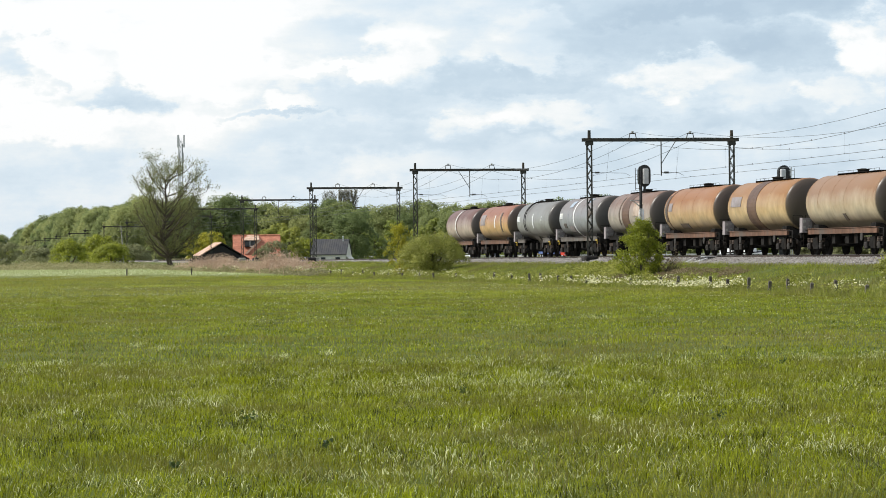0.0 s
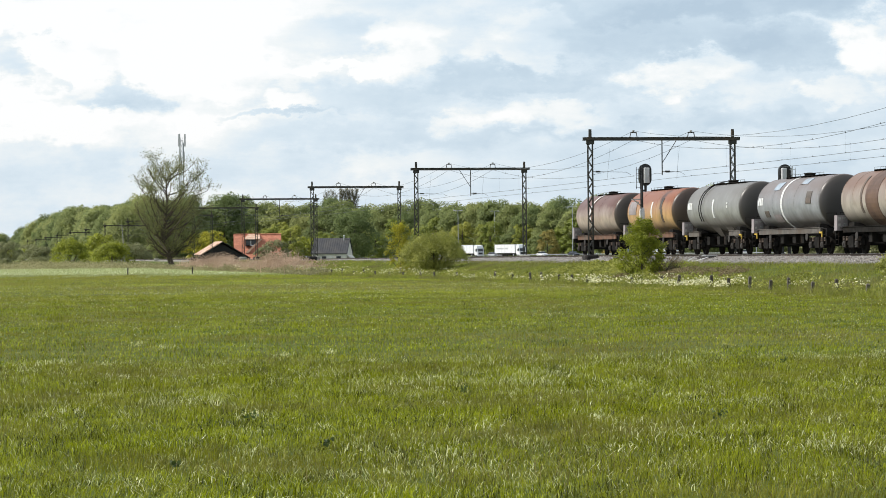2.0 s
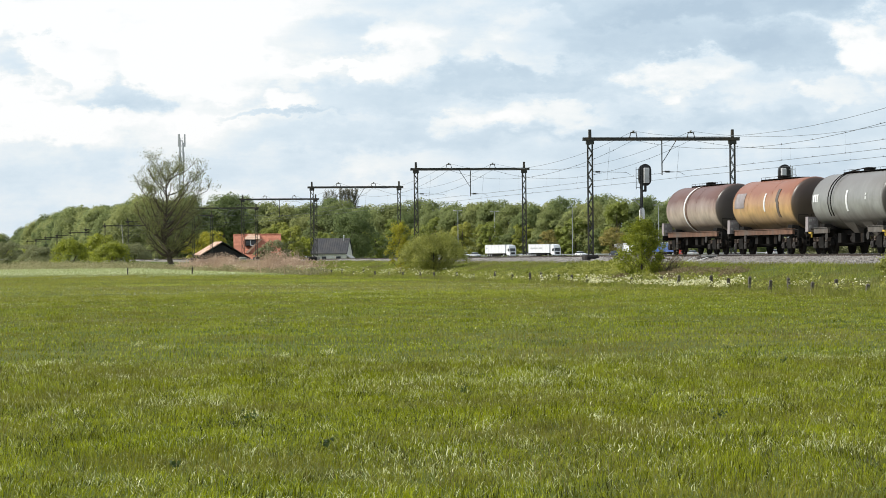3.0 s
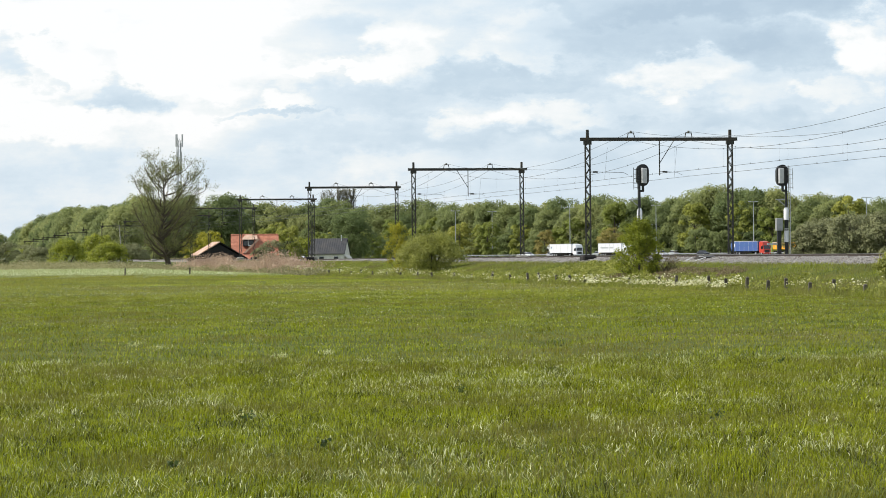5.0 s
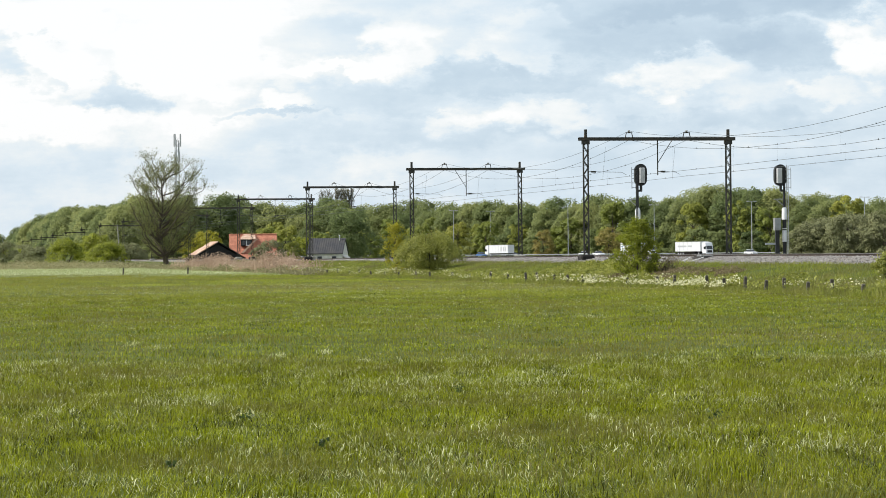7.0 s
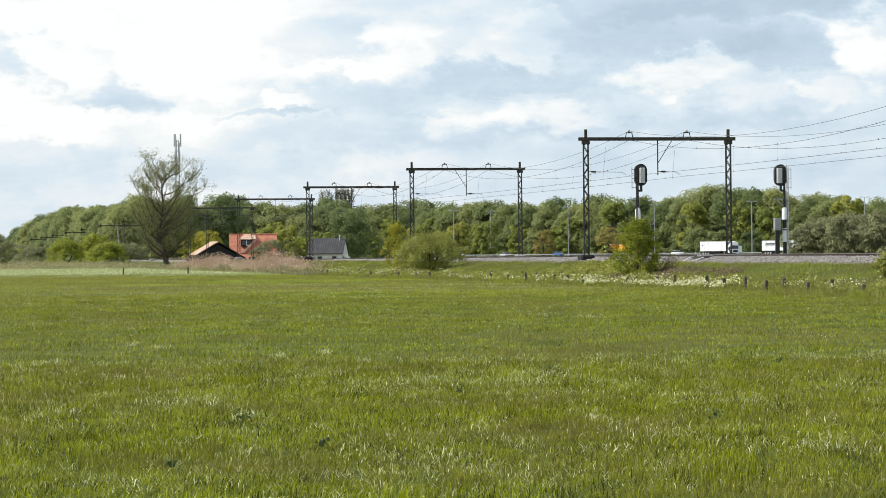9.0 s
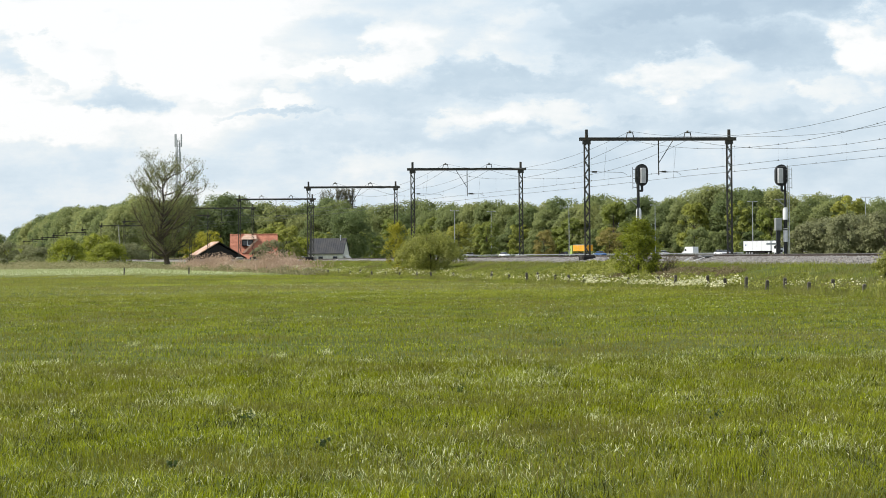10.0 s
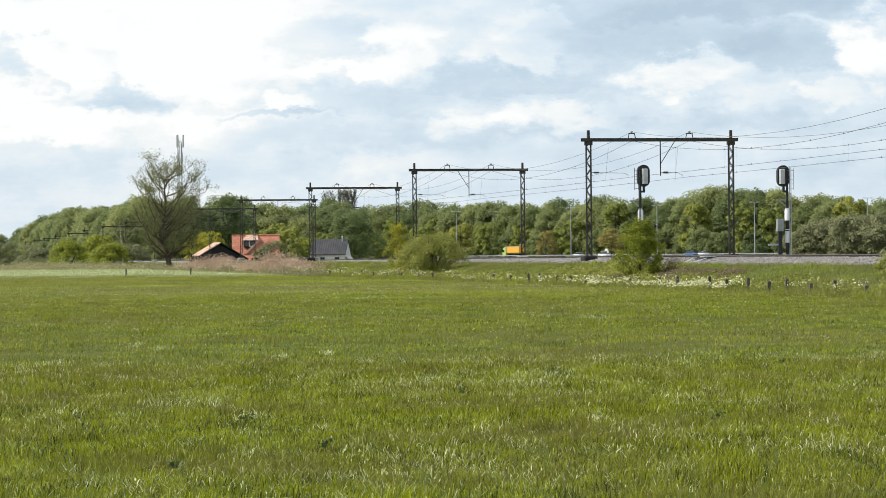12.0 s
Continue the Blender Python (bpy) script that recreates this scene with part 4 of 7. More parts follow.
spots = [(rng.uniform(-57, -28), rng.uniform(-8.6, -7.2), rng.uniform(0.15, 0.5), rng.uniform(0.3, 0.62), int(rng.integers(12, 62))) for _ in range(40)]
spots += [(rng.uniform(-80, 10), rng.uniform(-8.4, -6.6), rng.uniform(0.15, 0.5), rng.uniform(0.35, 0.65), int(rng.integers(6, 26))) for _ in range(34)]
spots += [(rng.uniform(10, 215), rng.uniform(-8.6, -7.0), rng.uniform(0.3, 0.6), rng.uniform(0.4, 0.9), int(rng.integers(8, 34))) for _ in range(60)]
umbels("cow_parsley", spots, "white cow parsley in flower along the fence")

# ---- dry reeds beside the line ----
n = 34000
s, o = 76 + 118 * rng.beta(1.3, 1.5, n), rng.normal(-6.4, 0.9, n)
p = np.stack([GANTRY.x + ALONG.x * s + ACROSS.x * o, GANTRY.y + ALONG.y * s + ACROSS.y * o, np.full(n, 0.0)], 1)
k = tuftiness(p, 0.3, 71.0)
ok = k + rng.normal(0, 0.08, n) > 0.02
p, k = p[ok], k[ok]
h = (0.95 + 1.9 * k) * rng.uniform(0.3, 1.25, len(p)) * np.interp(p[:, 1], (255, 340, 380), (1.0, 0.8, 0.65))
v, f = blades(rng, p, h, np.full(len(p), 0.045), np.full(len(p), 0.42), True)
m = min(9000, len(p))
plume = p[:m] + np.stack([rng.normal(0, 0.1, m), rng.normal(0, 0.1, m), h[:m] * 0.98], 1)
v2, f2 = leaves(rng, plume, np.full(len(plume), 0.15), 0.0)
tagged(part("reed_bed", fast_mesh("reed_bed", np.concatenate([v, v2]), np.concatenate([f, f2 + len(v)]), M["reed"]), None), "dry buff-pink reeds in a dense bed", "reeds", kind="stuff")

# ---- dry, uncut margin along the far side of the meadow ----
n = 16000
y = rng.uniform(400, 500, n)
x = rng.uniform(-0.165, -0.078, n) * y
p = np.stack([x, y, np.zeros(n)], 1)
k = tuftiness(p, 0.12, 55.0)
p[:, 2] = (0.75 + 1.0 * k).clip(0.2, 1.6) * rng.uniform(0.05, 1.0, n) * (0.7 + 0.6 * (y - 400) / 100)
v, f = leaves(rng, p, np.full(n, 0.24), 0.2)
tagged(part("meadow_margin", fast_mesh("meadow_margin", v, f, M["leaf_margin"]), None), "dry olive-brown herbs along the meadow's far side", "herbs", kind="stuff")

# ---- overhead line gantries ----
MAST_TOP, BEAM = 7.83 + EYE[2], 7.22 + EYE[2]
WIDE = 9.4


def lattice_mast(sh, x, z0, z1, w=0.15, pitch=0.46):
    """Two angle-iron legs with zigzag lacing on both faces."""
    for sx in (-1, 1):
        for sy in (-1, 1):
            sh.box(x + sx * w - 0.025, x + sx * w + 0.025, sy * 0.10 - 0.02, sy * 0.10 + 0.02, z0, z1)
    k, z = 0, z0
    while z < z1 - 0.2:
        top = min(z + pitch, z1)
        a, b = (-w, w) if k % 2 else (w, -w)
        for y in (-0.12, 0.12):
            sh.bar((x + a, y, z), (x + b, y, top), 0.03, 4)
        z += pitch
        k += 1


def gantry(stay=1, base="concrete_dark"):
    g = thing("overhead_line_gantry", trk_pose(0, 0, 0), "dark steel lattice gantry spanning both railway tracks", "gantry", "overhead line gantries")
    for x in (0.0, WIDE):
        sh = Shape()
        lattice_mast(sh, x, RAIL + 0.05, BEAM - 0.12)
        sh.box(x - 0.09, x + 0.09, -0.09, 0.09, BEAM - 0.2, MAST_TOP, 0.01)
        sh.box(x - 0.24, x + 0.24, -0.14, 0.14, BEAM - 0.34, BEAM - 0.11)
        m = part("mast", sh, M["steel"], g)
        part("footing", Shape().soft_box(x - 0.48, x + 0.42, -0.5, 0.5, 0.9, RAIL + 0.05, 0.12), M[base], m, "dark stained concrete footing" if base == "concrete_dark" else "mossy concrete footing")
    sh = Shape()
    for y in (-0.13, 0.13):
        sh.box(-0.45, WIDE + 0.45, y - 0.02, y + 0.02, BEAM - 0.10, BEAM + 0.10)
        sh.box(-0.45, WIDE + 0.45, y - 0.06, y + 0.06, BEAM + 0.08, BEAM + 0.105)
        sh.box(-0.45, WIDE + 0.45, y - 0.06, y + 0.06, BEAM - 0.105, BEAM - 0.08)
    for k in range(12):
        sh.box(0.1 + k * 0.83, 0.16 + k * 0.83, -0.13, 0.13, BEAM - 0.05, BEAM + 0.05)
    part("beam", sh, M["steel"], g)
    for x in (NEAR_TRACK + 0.2, FAR_TRACK - 0.1):
        sh = Shape()
        for a, b in (((x - 0.24, 0, BEAM + 0.10), (x - 0.17, 0, BEAM + 0.42)), ((x + 0.24, 0, BEAM + 0.10), (x + 0.17, 0, BEAM + 0.42)),
                     ((x - 0.22, 0, BEAM + 0.40), (x + 0.22, 0, BEAM + 0.40))):
            sh.bar(a, b, 0.03, 5)
        part("wire_stand", sh, M["steel"], g)
        part("insulator", Shape().lathe([(0.42, 0.02), (0.43, 0.08), (0.46, 0.08), (0.47, 0.03), (0.49, 0.03), (0.50, 0.09), (0.53, 0.09), (0.55, 0.02)], "z", 10, (x, 0, BEAM)), M["concrete"], g)
    mid = 4.72
    sh = Shape()
    sh.box(mid - 0.03, mid + 0.03, -0.03, 0.03, BEAM - 2.3, BEAM - 0.1)
    sh.bar((mid, 0, BEAM - 1.55), (mid + 0.95 * stay, 0, BEAM - 0.1), 0.025, 5)
    part("drop_post", sh, M["steel"], g)
    for x0, x1 in ((0.15, NEAR_TRACK + 0.25), (mid, FAR_TRACK - 0.3)):
        sh = Shape()
        za = BEAM - 2.08
        sh.bar((x0 + 0.5, 0, za), (x1 - 0.55, 0, za - 0.04), 0.014, 5)
        sh.bar((x1 - 0.55, 0, za - 0.04), (x1 - 0.25, 0, za - 0.2), 0.011, 5)
        sh.bar((x0 + 0.95, 0, za - 0.5), (x0 + 1.15, 0, BEAM - 0.5), 0.007, 4)
        arm = part("registration_arm", sh, M["wire"], g)
        part("insulator", Shape().bar((x0, 0, za), (x0 + 0.2, 0, za), 0.02, 6).bar((x0 + 0.2, 0, za), (x0 + 0.5, 0, za), 0.055, 8), M["steel"], arm, "dark insulator")
    return g


first_gantry, other_gantry = gantry(1), gantry(-1, "concrete")
other_gantry.matrix_basis = trk_pose(SPAN, 0, 0)
for k in (-2, -1, 2, 3, 4, 5, 6, 7, 8, 9, 10, 11, 12, 13):
    copy_thing(other_gantry if k % 2 else first_gantry, trk_pose(SPAN * k, 0, sink(SPAN * k)))

# ---- wires ----
def wire(name, o, z_at, sag, radius, label, droppers=None, start=-2, end=13, clips=False):
    def height(k, u):
        return z_at + sink((k + u) * SPAN) - sag * 4 * u * (1 - u)

    cu = bpy.data.curves.new(name, "CURVE")
    cu.dimensions, cu.bevel_depth, cu.bevel_resolution = "3D", radius, 1
    sp = cu.splines.new("POLY")
    pts = [trk((k + j / 12) * SPAN, o, height(k, j / 12)) for k in range(start, end) for j in range(12)]
    sp.points.add(len(pts) - 1)
    for q, pnt in zip(sp.points, pts):
        q.co = (*pnt, 1)
    if droppers:
        z_low, step = droppers
        for k, j in itertools.product(range(start, 4), range(1, step)):
            d = cu.splines.new("POLY")
            d.points.add(1)
            d.points[0].co = (*trk((k + j / step) * SPAN, o, height(k, j / step)), 1)
            d.points[1].co = (*trk((k + j / step) * SPAN, o, z_low), 1)
            d.points[0].radius = d.points[1].radius = 0.12
    cu.materials.append(M["wire"])
    ob = tagged(new(name, cu), label, "wire", "overhead wires")
    if clips:
        sh = Shape()
        for k, j in itertools.product(range(start, 3), range(12)):
            p = trk((k + j / 12) * SPAN, o, height(k, j / 12) + 0.015)
            sh.lathe([(-0.035, 0.006), (-0.02, 0.02), (0.025, 0.02), (0.04, 0.006)], "z", 6, tuple(p))
        part("wire_clip", sh, M["steel"], ob, "small dark wire clips")
    return ob


CONTACT = RAIL + 5.02
for o in (NEAR_TRACK + 0.2, FAR_TRACK - 0.1):
    wire("messenger_wire", o, BEAM - 0.07, 1.5, 0.011, "grey stranded messenger wire with thin droppers", (CONTACT, 6), clips=True)
    wire("contact_wire", o, CONTACT, 0.04, 0.011, "thin grey contact wire over the track", clips=True)
    wire("feeder_wire", o, BEAM + 0.5, 1.35, 0.010, "thin grey feeder wire carried over the gantries")


# ---- railway signals seen from behind ----
def stadium(w, h, n=10):
    pts = []
    for k in range(n + 1):
        a = math.pi * k / n
        pts.append((w * math.cos(a), h + w * math.sin(a)))
    for k in range(n + 1):
        a = math.pi + math.pi * k / n
        pts.append((w * math.cos(a), -h + w * math.sin(a)))
    return pts


def signal(s, o, flip, cabinet):
    g = thing("railway_signal", trk_pose(s, o, 0), "tall railway signal with a black oval head, seen from behind", "railway signal", "railway signals")
    top = EYE[2] + 5.25
    hc = top - 0.65
    hx = 0.0
    px = -0.22 * flip
    part("signal_head", Shape().prism([(hx + u, hc + v) for u, v in stadium(0.37, 0.29)], "y", -0.03, 0.05), M["black"], g, "black oval backing board", smooth=True)
    part("hood", Shape().prism([(hx + u * 0.94, hc + v * 0.96) for u, v in stadium(0.37, 0.29)], "y", 0.05, 0.34), M["black"], g, smooth=True)
    part("relay_box", Shape().soft_box(hx - 0.06 + 0.08 * flip - 0.14, hx - 0.06 + 0.08 * flip + 0.16, -0.28, -0.03, hc - 0.48, hc + 0.42, 0.03), M["grey_box"], g, "light grey relay box on the back")
    part("arm", Shape().soft_box(hx - 0.07, hx + 0.07, -0.07, 0.07, hc - 0.95, hc - 0.6, 0.03).box(min(px, hx), max(px, hx) + 0.05, -0.06, 0.06, hc - 1.0, hc - 0.88), M["black"], g)
    part("post", Shape().lathe([(0.7, 0.11), (top - 2.7, 0.11), (top - 2.7, 0.075), (top - 1.1, 0.07)], "z", 14, (px, 0, 0)), M["black"], g, smooth=True)
    part("sleeve", Shape().lathe([(top - 3.35, 0.165), (top - 2.75, 0.16), (top - 2.6, 0.09)], "z", 14, (px, 0, 0)), M["white"], g, "white painted sleeve", smooth=True)
    part("band", Shape().lathe([(top - 4.7, 0.14), (top - 4.0, 0.14)], "z", 14, (px, 0, 0)), M["white"], g, "white painted band", smooth=True)
    part("band", Shape().lathe([(top - 3.93, 0.14), (top - 3.88, 0.14)], "z", 14, (px, 0, 0)), M["white"], g, "white painted band", smooth=True)
    lad = Shape()
    lx = px - 0.12 * flip
    for y in (-0.42, -0.12):
        lad.bar((lx, y, 1.3), (lx, y, top - 0.1), 0.022, 4)
    for k in range(int((top - 1.5) / 0.28)):
        lad.bar((lx, -0.42, 1.5 + 0.28 * k), (lx, -0.12, 1.5 + 0.28 * k), 0.014, 4)
    for x in (px - 0.38 * flip, px - 0.14 * flip):
        lad.bar((x, -0.15, top - 1.5), (x, -0.15, top - 0.2), 0.02, 4)
    for k in range(5):
        lad.bar((px - 0.38 * flip, -0.15, top - 1.4 + 0.27 * k), (px - 0.02 * flip, -0.15, top - 1.4 + 0.27 * k), 0.018, 4)
    part("ladder", lad, M["galv"] if flip < 0 else M["black"], g, "thin steel ladder")
    part("bracket", Shape().bar((px, 0, top - 2.55), (px - 0.55, 0, top - 2.1), 0.03, 5).box(px - 0.66, px - 0.1, -0.05, 0.05, top - 2.13, top - 2.08), M["galv"], g, "pale steel bracket")
    part("base", Shape().soft_box(px - 0.3, px + 0.3, -0.3, 0.3, 0.8, RAIL - 0.05, 0.05), M["concrete"], g, "concrete base")
    if cabinet:
        c = thing("relay_cabinet", trk_pose(s, o - 0.25, 0), "light grey relay cabinet on a black post", "cabinet")
        part("case", Shape().soft_box(-0.20, 0.20, -0.15, 0.15, top - 4.0, top - 3.25, 0.03), M["cabinet_grey"], c)
        part("door", Shape().box(-0.18, 0.18, -0.17, -0.152, top - 3.94, top - 3.31), M["cabinet_grey"], c)
        part("post", Shape().box(-0.12, 0.12, -0.08, 0.08, 0.8, top - 4.0), M["black"], c, "black post")
        part("arm", Shape().box(-0.75, -0.1, -0.05, 0.05, RAIL + 0.55, RAIL + 0.66), M["galv"], c, "short signboard arm")
    return g


signal(-11.6, 0.5, 1, False)
signal(-9.8, 9.75, -1, True)

# ---- point machine and cover boards beside the near track ----
pm = thing("trackside_box", trk_pose(-25.0, 0.35, 1.28), "low grey trackside box with a pale sagging cable", "trackside box")
part("case", Shape().soft_box(-0.3, 0.3, -0.9, 0.3, 0.0, 0.16, 0.05), M["bogie_grey"], pm, "dark grey case")
part("lid", Shape().soft_box(-0.33, 0.33, -0.93, 0.0, 0.16, 0.21, 0.03), M["cabinet_grey"], pm, "grey lid")
part("motor", Shape().soft_box(-0.25, 0.25, 0.45, 1.3, 0.0, 0.12, 0.04).lathe([(0.3, 0.02), (0.3, 0.09), (1.35, 0.09), (1.35, 0.02)], "y", 10, (0.0, 0.0, 0.16)), M["bogie_grey"], pm, "dark round motor housing")
part("cable_duct", Shape().box(-0.75, -0.45, -2.0, 1.6, -0.16, -0.02, 0.03), M["concrete"], pm, "concrete cable duct")
for way, drop in ((-1.0, 0.40), (-1.35, 0.52), (-0.7, 0.30)):
    loop = Shape()
    last = None
    for k in range(13):
        u = k / 12
        pnt = (way * math.sin(math.pi * u) - 0.3, -1.3 + 2.7 * u, 0.12 - drop * math.sin(math.pi * u))
        if last:
            loop.bar(last, pnt, 0.025, 6)
        last = pnt
    part("cable", loop, M["grey_box"], pm, "pale sagging cable")

# ---- fence posts along the foot of the bank ----
def fence_post(p, h, lean, mat, label, group):
    ob = part("fence_post", Shape().box(-0.06, 0.06, -0.06, 0.06, -0.2, h - 0.05).add(
        [(-0.06, -0.06, h - 0.05), (0.06, -0.06, h - 0.05), (0.06, 0.06, h - 0.05), (-0.06, 0.06, h - 0.05), (0.03, 0.0, h), (-0.03, 0.0, h)],
        [(0, 1, 4, 5), (1, 2, 4), (2, 3, 5, 4), (3, 0, 5)]), mat)
    ob.matrix_basis = Matrix.Translation(p) @ Euler((lean[0], lean[1], TURN)).to_matrix().to_4x4()
    return tagged(ob, label, "fence post", group)


rf = random.Random(4)
posts = [-77.0, -73.0, -69.6, -66.6, -63.4, -60.9, -58.2, -55.2, -52.2, -46.8, -44.0, -38.5, -31.4, -29.2, -25.9, -22.5, -18.6, -15.4, -10.6, -5.2, 0.6, 6.7, 13.9, 19.5, 26.0, 31.8]
posts += [38.0 + 5.6 * k for k in range(7)] + [98.0 + 2.4 * k for k in range(11)]
for s in posts:
    h = 0.54 + rf.uniform(-0.1, 0.12)
    fence_post(trk(s - 0.5, -7.55 + rf.uniform(-0.06, 0.06), 0.0), h, (rf.uniform(-0.08, 0.08), rf.uniform(-0.1, 0.1)), M["post_wood"],
               "short weathered fence post at the pasture's edge", "fence posts")
for x, y in ((-23.5, 262.0), (-29.5, 262.0), (-46.0, 262.0)):
    fence_post(Vector((x, y, 0.0)), 0.72, (0.0, 0.03), M["post_wood"], "thin dark post at the meadow's edge", "meadow posts")

# ---- tank wagons ----
PITCH, SPEED, S_LAST = 13.5, 22.6, 49.4
R_TANK, Z_TANK, HALF = 1.36, 2.58, 5.35


def ring(y0, y1, r=R_TANK + 0.012, a0=0.0, a1=2 * math.pi, n=40):
    """A thin band round the tank, or a patch of it between two angles (from the near side, upwards)."""
    sh = Shape()
    vs = []
    for y in (y0, y1):
        for rr in (r, r - 0.03):
            vs += [(-math.cos(a0 + (a1 - a0) * i / n) * rr, y, math.sin(a0 + (a1 - a0) * i / n) * rr) for i in range(n + 1)]
    k = n + 1
    fs = []
    for i in range(n):
        fs += [(i, i + 1, 2 * k + i + 1, 2 * k + i), (k + i, 3 * k + i, 3 * k + i + 1, k + i + 1), (i, k + i, k + i + 1, i + 1), (2 * k + i, 2 * k + i + 1, 3 * k + i + 1, 3 * k + i)]
    return sh.add(vs, fs)


def wagon(paint, sill, label, bands=(), patches=(), saddle=False, hopper=False, ribs=(), plate=True):
    g = thing("tank_wagon", trk_pose(0, NEAR_TRACK, RAIL), label, "tank wagon", "train of tank wagons")
    lift = Matrix.Translation((0, 0, Z_TANK))
    prof = [(-HALF, 0.02), (-HALF + 0.03, 0.6), (-HALF + 0.09, 1.0), (-HALF + 0.14, 1.20), (-HALF + 0.22, 1.31), (-HALF + 0.33, R_TANK)]
    prof += [(-2.5, R_TANK), (0, R_TANK), (2.5, R_TANK)]
    prof += [(-h, r) for h, r in reversed(prof[:6])]
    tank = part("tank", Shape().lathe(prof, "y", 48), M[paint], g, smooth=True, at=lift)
    for y in (-HALF + 0.36, HALF - 0.41):
        part("weld_ring", ring(y, y + 0.05, R_TANK + 0.008), M[paint], tank)
    for y in ribs:
        part("weld_ring", ring(y, y + 0.04, R_TANK + 0.007), M[paint], tank)
    for y0, y1, mat, what in bands:
        part("band", ring(y0, y1, R_TANK + 0.02), M[mat], tank, what)
    for y0, y1, a0, a1, mat, what in patches:
        part("label_panel", ring(y0, y1, R_TANK + 0.024, a0, a1, 10), M[mat], tank, what)
    # walkway and railing on top
    sh = Shape()
    sh.box(-0.35, 0.35, -3.1, 3.1, R_TANK + 0.03, R_TANK + 0.05)
    for y in np.linspace(-3.05, 3.05, 11):
        sh.box(-0.36, 0.36, y - 0.02, y + 0.02, R_TANK - 0.08, R_TANK + 0.03)
    part("walkway", sh, M["chassis"], tank, "dark steel walkway on top")
    sh = Shape()
    for y in np.linspace(-3.0, 3.0, 9):
        sh.bar((-0.36, y, R_TANK + 0.05), (-0.36, y, R_TANK + 0.15), 0.010, 4)
    sh.bar((-0.36, -3.0, R_TANK + 0.15), (-0.36, 3.0, R_TANK + 0.15), 0.010, 4)
    part("railing", sh, M["chassis"], tank)
    part("manhole", Shape().lathe([(R_TANK - 0.1, 0.28), (R_TANK + 0.14, 0.28), (R_TANK + 0.15, 0.32), (R_TANK + 0.19, 0.31), (R_TANK + 0.22, 0.1)], "z", 16, (0, 0.3, 0)), M["chassis"], tank)
    if saddle:
        sh = Shape()
        for y in (1.9, 2.3):
            last = None
            for i in range(11):
                a = radians(-30 + 12 * i)
                pnt = (-math.cos(a) * (R_TANK + 0.09), y, math.sin(a) * (R_TANK + 0.09))
                if last:
                    sh.bar(last, pnt, 0.028, 5)
                last = pnt
        sh.bar((-0.2, 2.3, R_TANK + 0.1), (-0.2, 0.2, R_TANK + 0.18), 0.025, 5)
        part("side_ladder", sh, M["chassis"], tank, "dark pipe ladder over the flank")
    if hopper:
        sh = Shape()
        for y in (-1.6, 0.9):
            sh.add([(-1.1, y - 1.0, -0.75), (1.1, y - 1.0, -0.75), (1.1, y + 1.0, -0.75), (-1.1, y + 1.0, -0.75),
                    (-0.3, y - 0.2, -1.75), (0.3, y - 0.2, -1.75), (0.3, y + 0.2, -1.75), (-0.3, y + 0.2, -1.75)],
                   [(0, 1, 5, 4), (1, 2, 6, 5), (2, 3, 7, 6), (3, 0, 4, 7), (4, 5, 6, 7), (3, 2, 1, 0)])
        part("outlet_funnel", sh, M[paint], tank, "grey outlet funnels under the barrel")
    # frame
    sh = Shape()
    runs = ((-HALF + 0.3, -2.9), (2.9, HALF - 0.3)) if hopper else ((-HALF + 0.3, HALF - 0.3),)
    for x, (ya, yb) in itertools.product((-1.2, 1.2), runs):
        sh.box(x - 0.06, x + 0.06, ya, yb, 1.02, 1.28)
        sh.box(x - 0.10, x + 0.10, ya, yb, 1.28, 1.31)
    part("side_sill", sh, M[sill], g, "weathered side sill")
    sh = Shape()
    sh.box(-0.25, 0.25, -6.1, 6.1, 0.92, 1.18)
    for y in (-6.05, 6.05):
        sh.box(-1.3, 1.3, y - 0.09, y + 0.09, 0.85, 1.25)
        sh.box(-1.25, 1.25, y - 0.5 * math.copysign(1, y) - 0.4, y - 0.5 * math.copysign(1, y) + 0.4, 1.22, 1.27)
    for y in (-4.2, 4.2):
        sh.add([(-1.15, y - 0.45, 1.2), (1.15, y - 0.45, 1.2), (1.15, y + 0.45, 1.2), (-1.15, y + 0.45, 1.2),
                (-1.1, y - 0.35, 1.5), (-0.5, y - 0.35, 1.42), (0.5, y - 0.35, 1.42), (1.1, y - 0.35, 1.5),
                (-1.1, y + 0.35, 1.5), (-0.5, y + 0.35, 1.42), (0.5, y + 0.35, 1.42), (1.1, y + 0.35, 1.5)],
               [(0, 1, 7, 6, 5, 4), (3, 8, 9, 10, 11, 2), (0, 4, 8, 3), (1, 2, 11, 7), (4, 5, 9, 8), (5, 6, 10, 9), (6, 7, 11, 10), (0, 3, 2, 1)])
    sh.lathe([(-1.1, 0.02), (-1.08, 0.2), (0.5, 0.2), (0.52, 0.02)], "y", 12, (-0.55, 0.6, 0.72))
    for y in (-1.7, -0.4, 1.6):
        sh.box(-1.1, -0.8, y - 0.25, y + 0.25, 0.55, 1.0)
    part("underframe", sh, M["chassis"], g, "black grimy underframe with brake gear")
    for end in (-1, 1):
        for x in (-0.88, 0.88):
            part("buffer", Shape().lathe([(0, 0.12), (0.38 * end, 0.11), (0.38 * end, 0.05), (0.55 * end, 0.05), (0.55 * end, 0.22), (0.6 * end, 0.23), (0.62 * end, 0.2)], "y", 14, (x, 6.12 * end, 1.05)), M["chassis"], g)
        sh = Shape()
        for x in (-1.15, -0.65):
            sh.bar((x, 5.75 * end, 1.2), (x, 5.75 * end, 2.0), 0.012, 5)
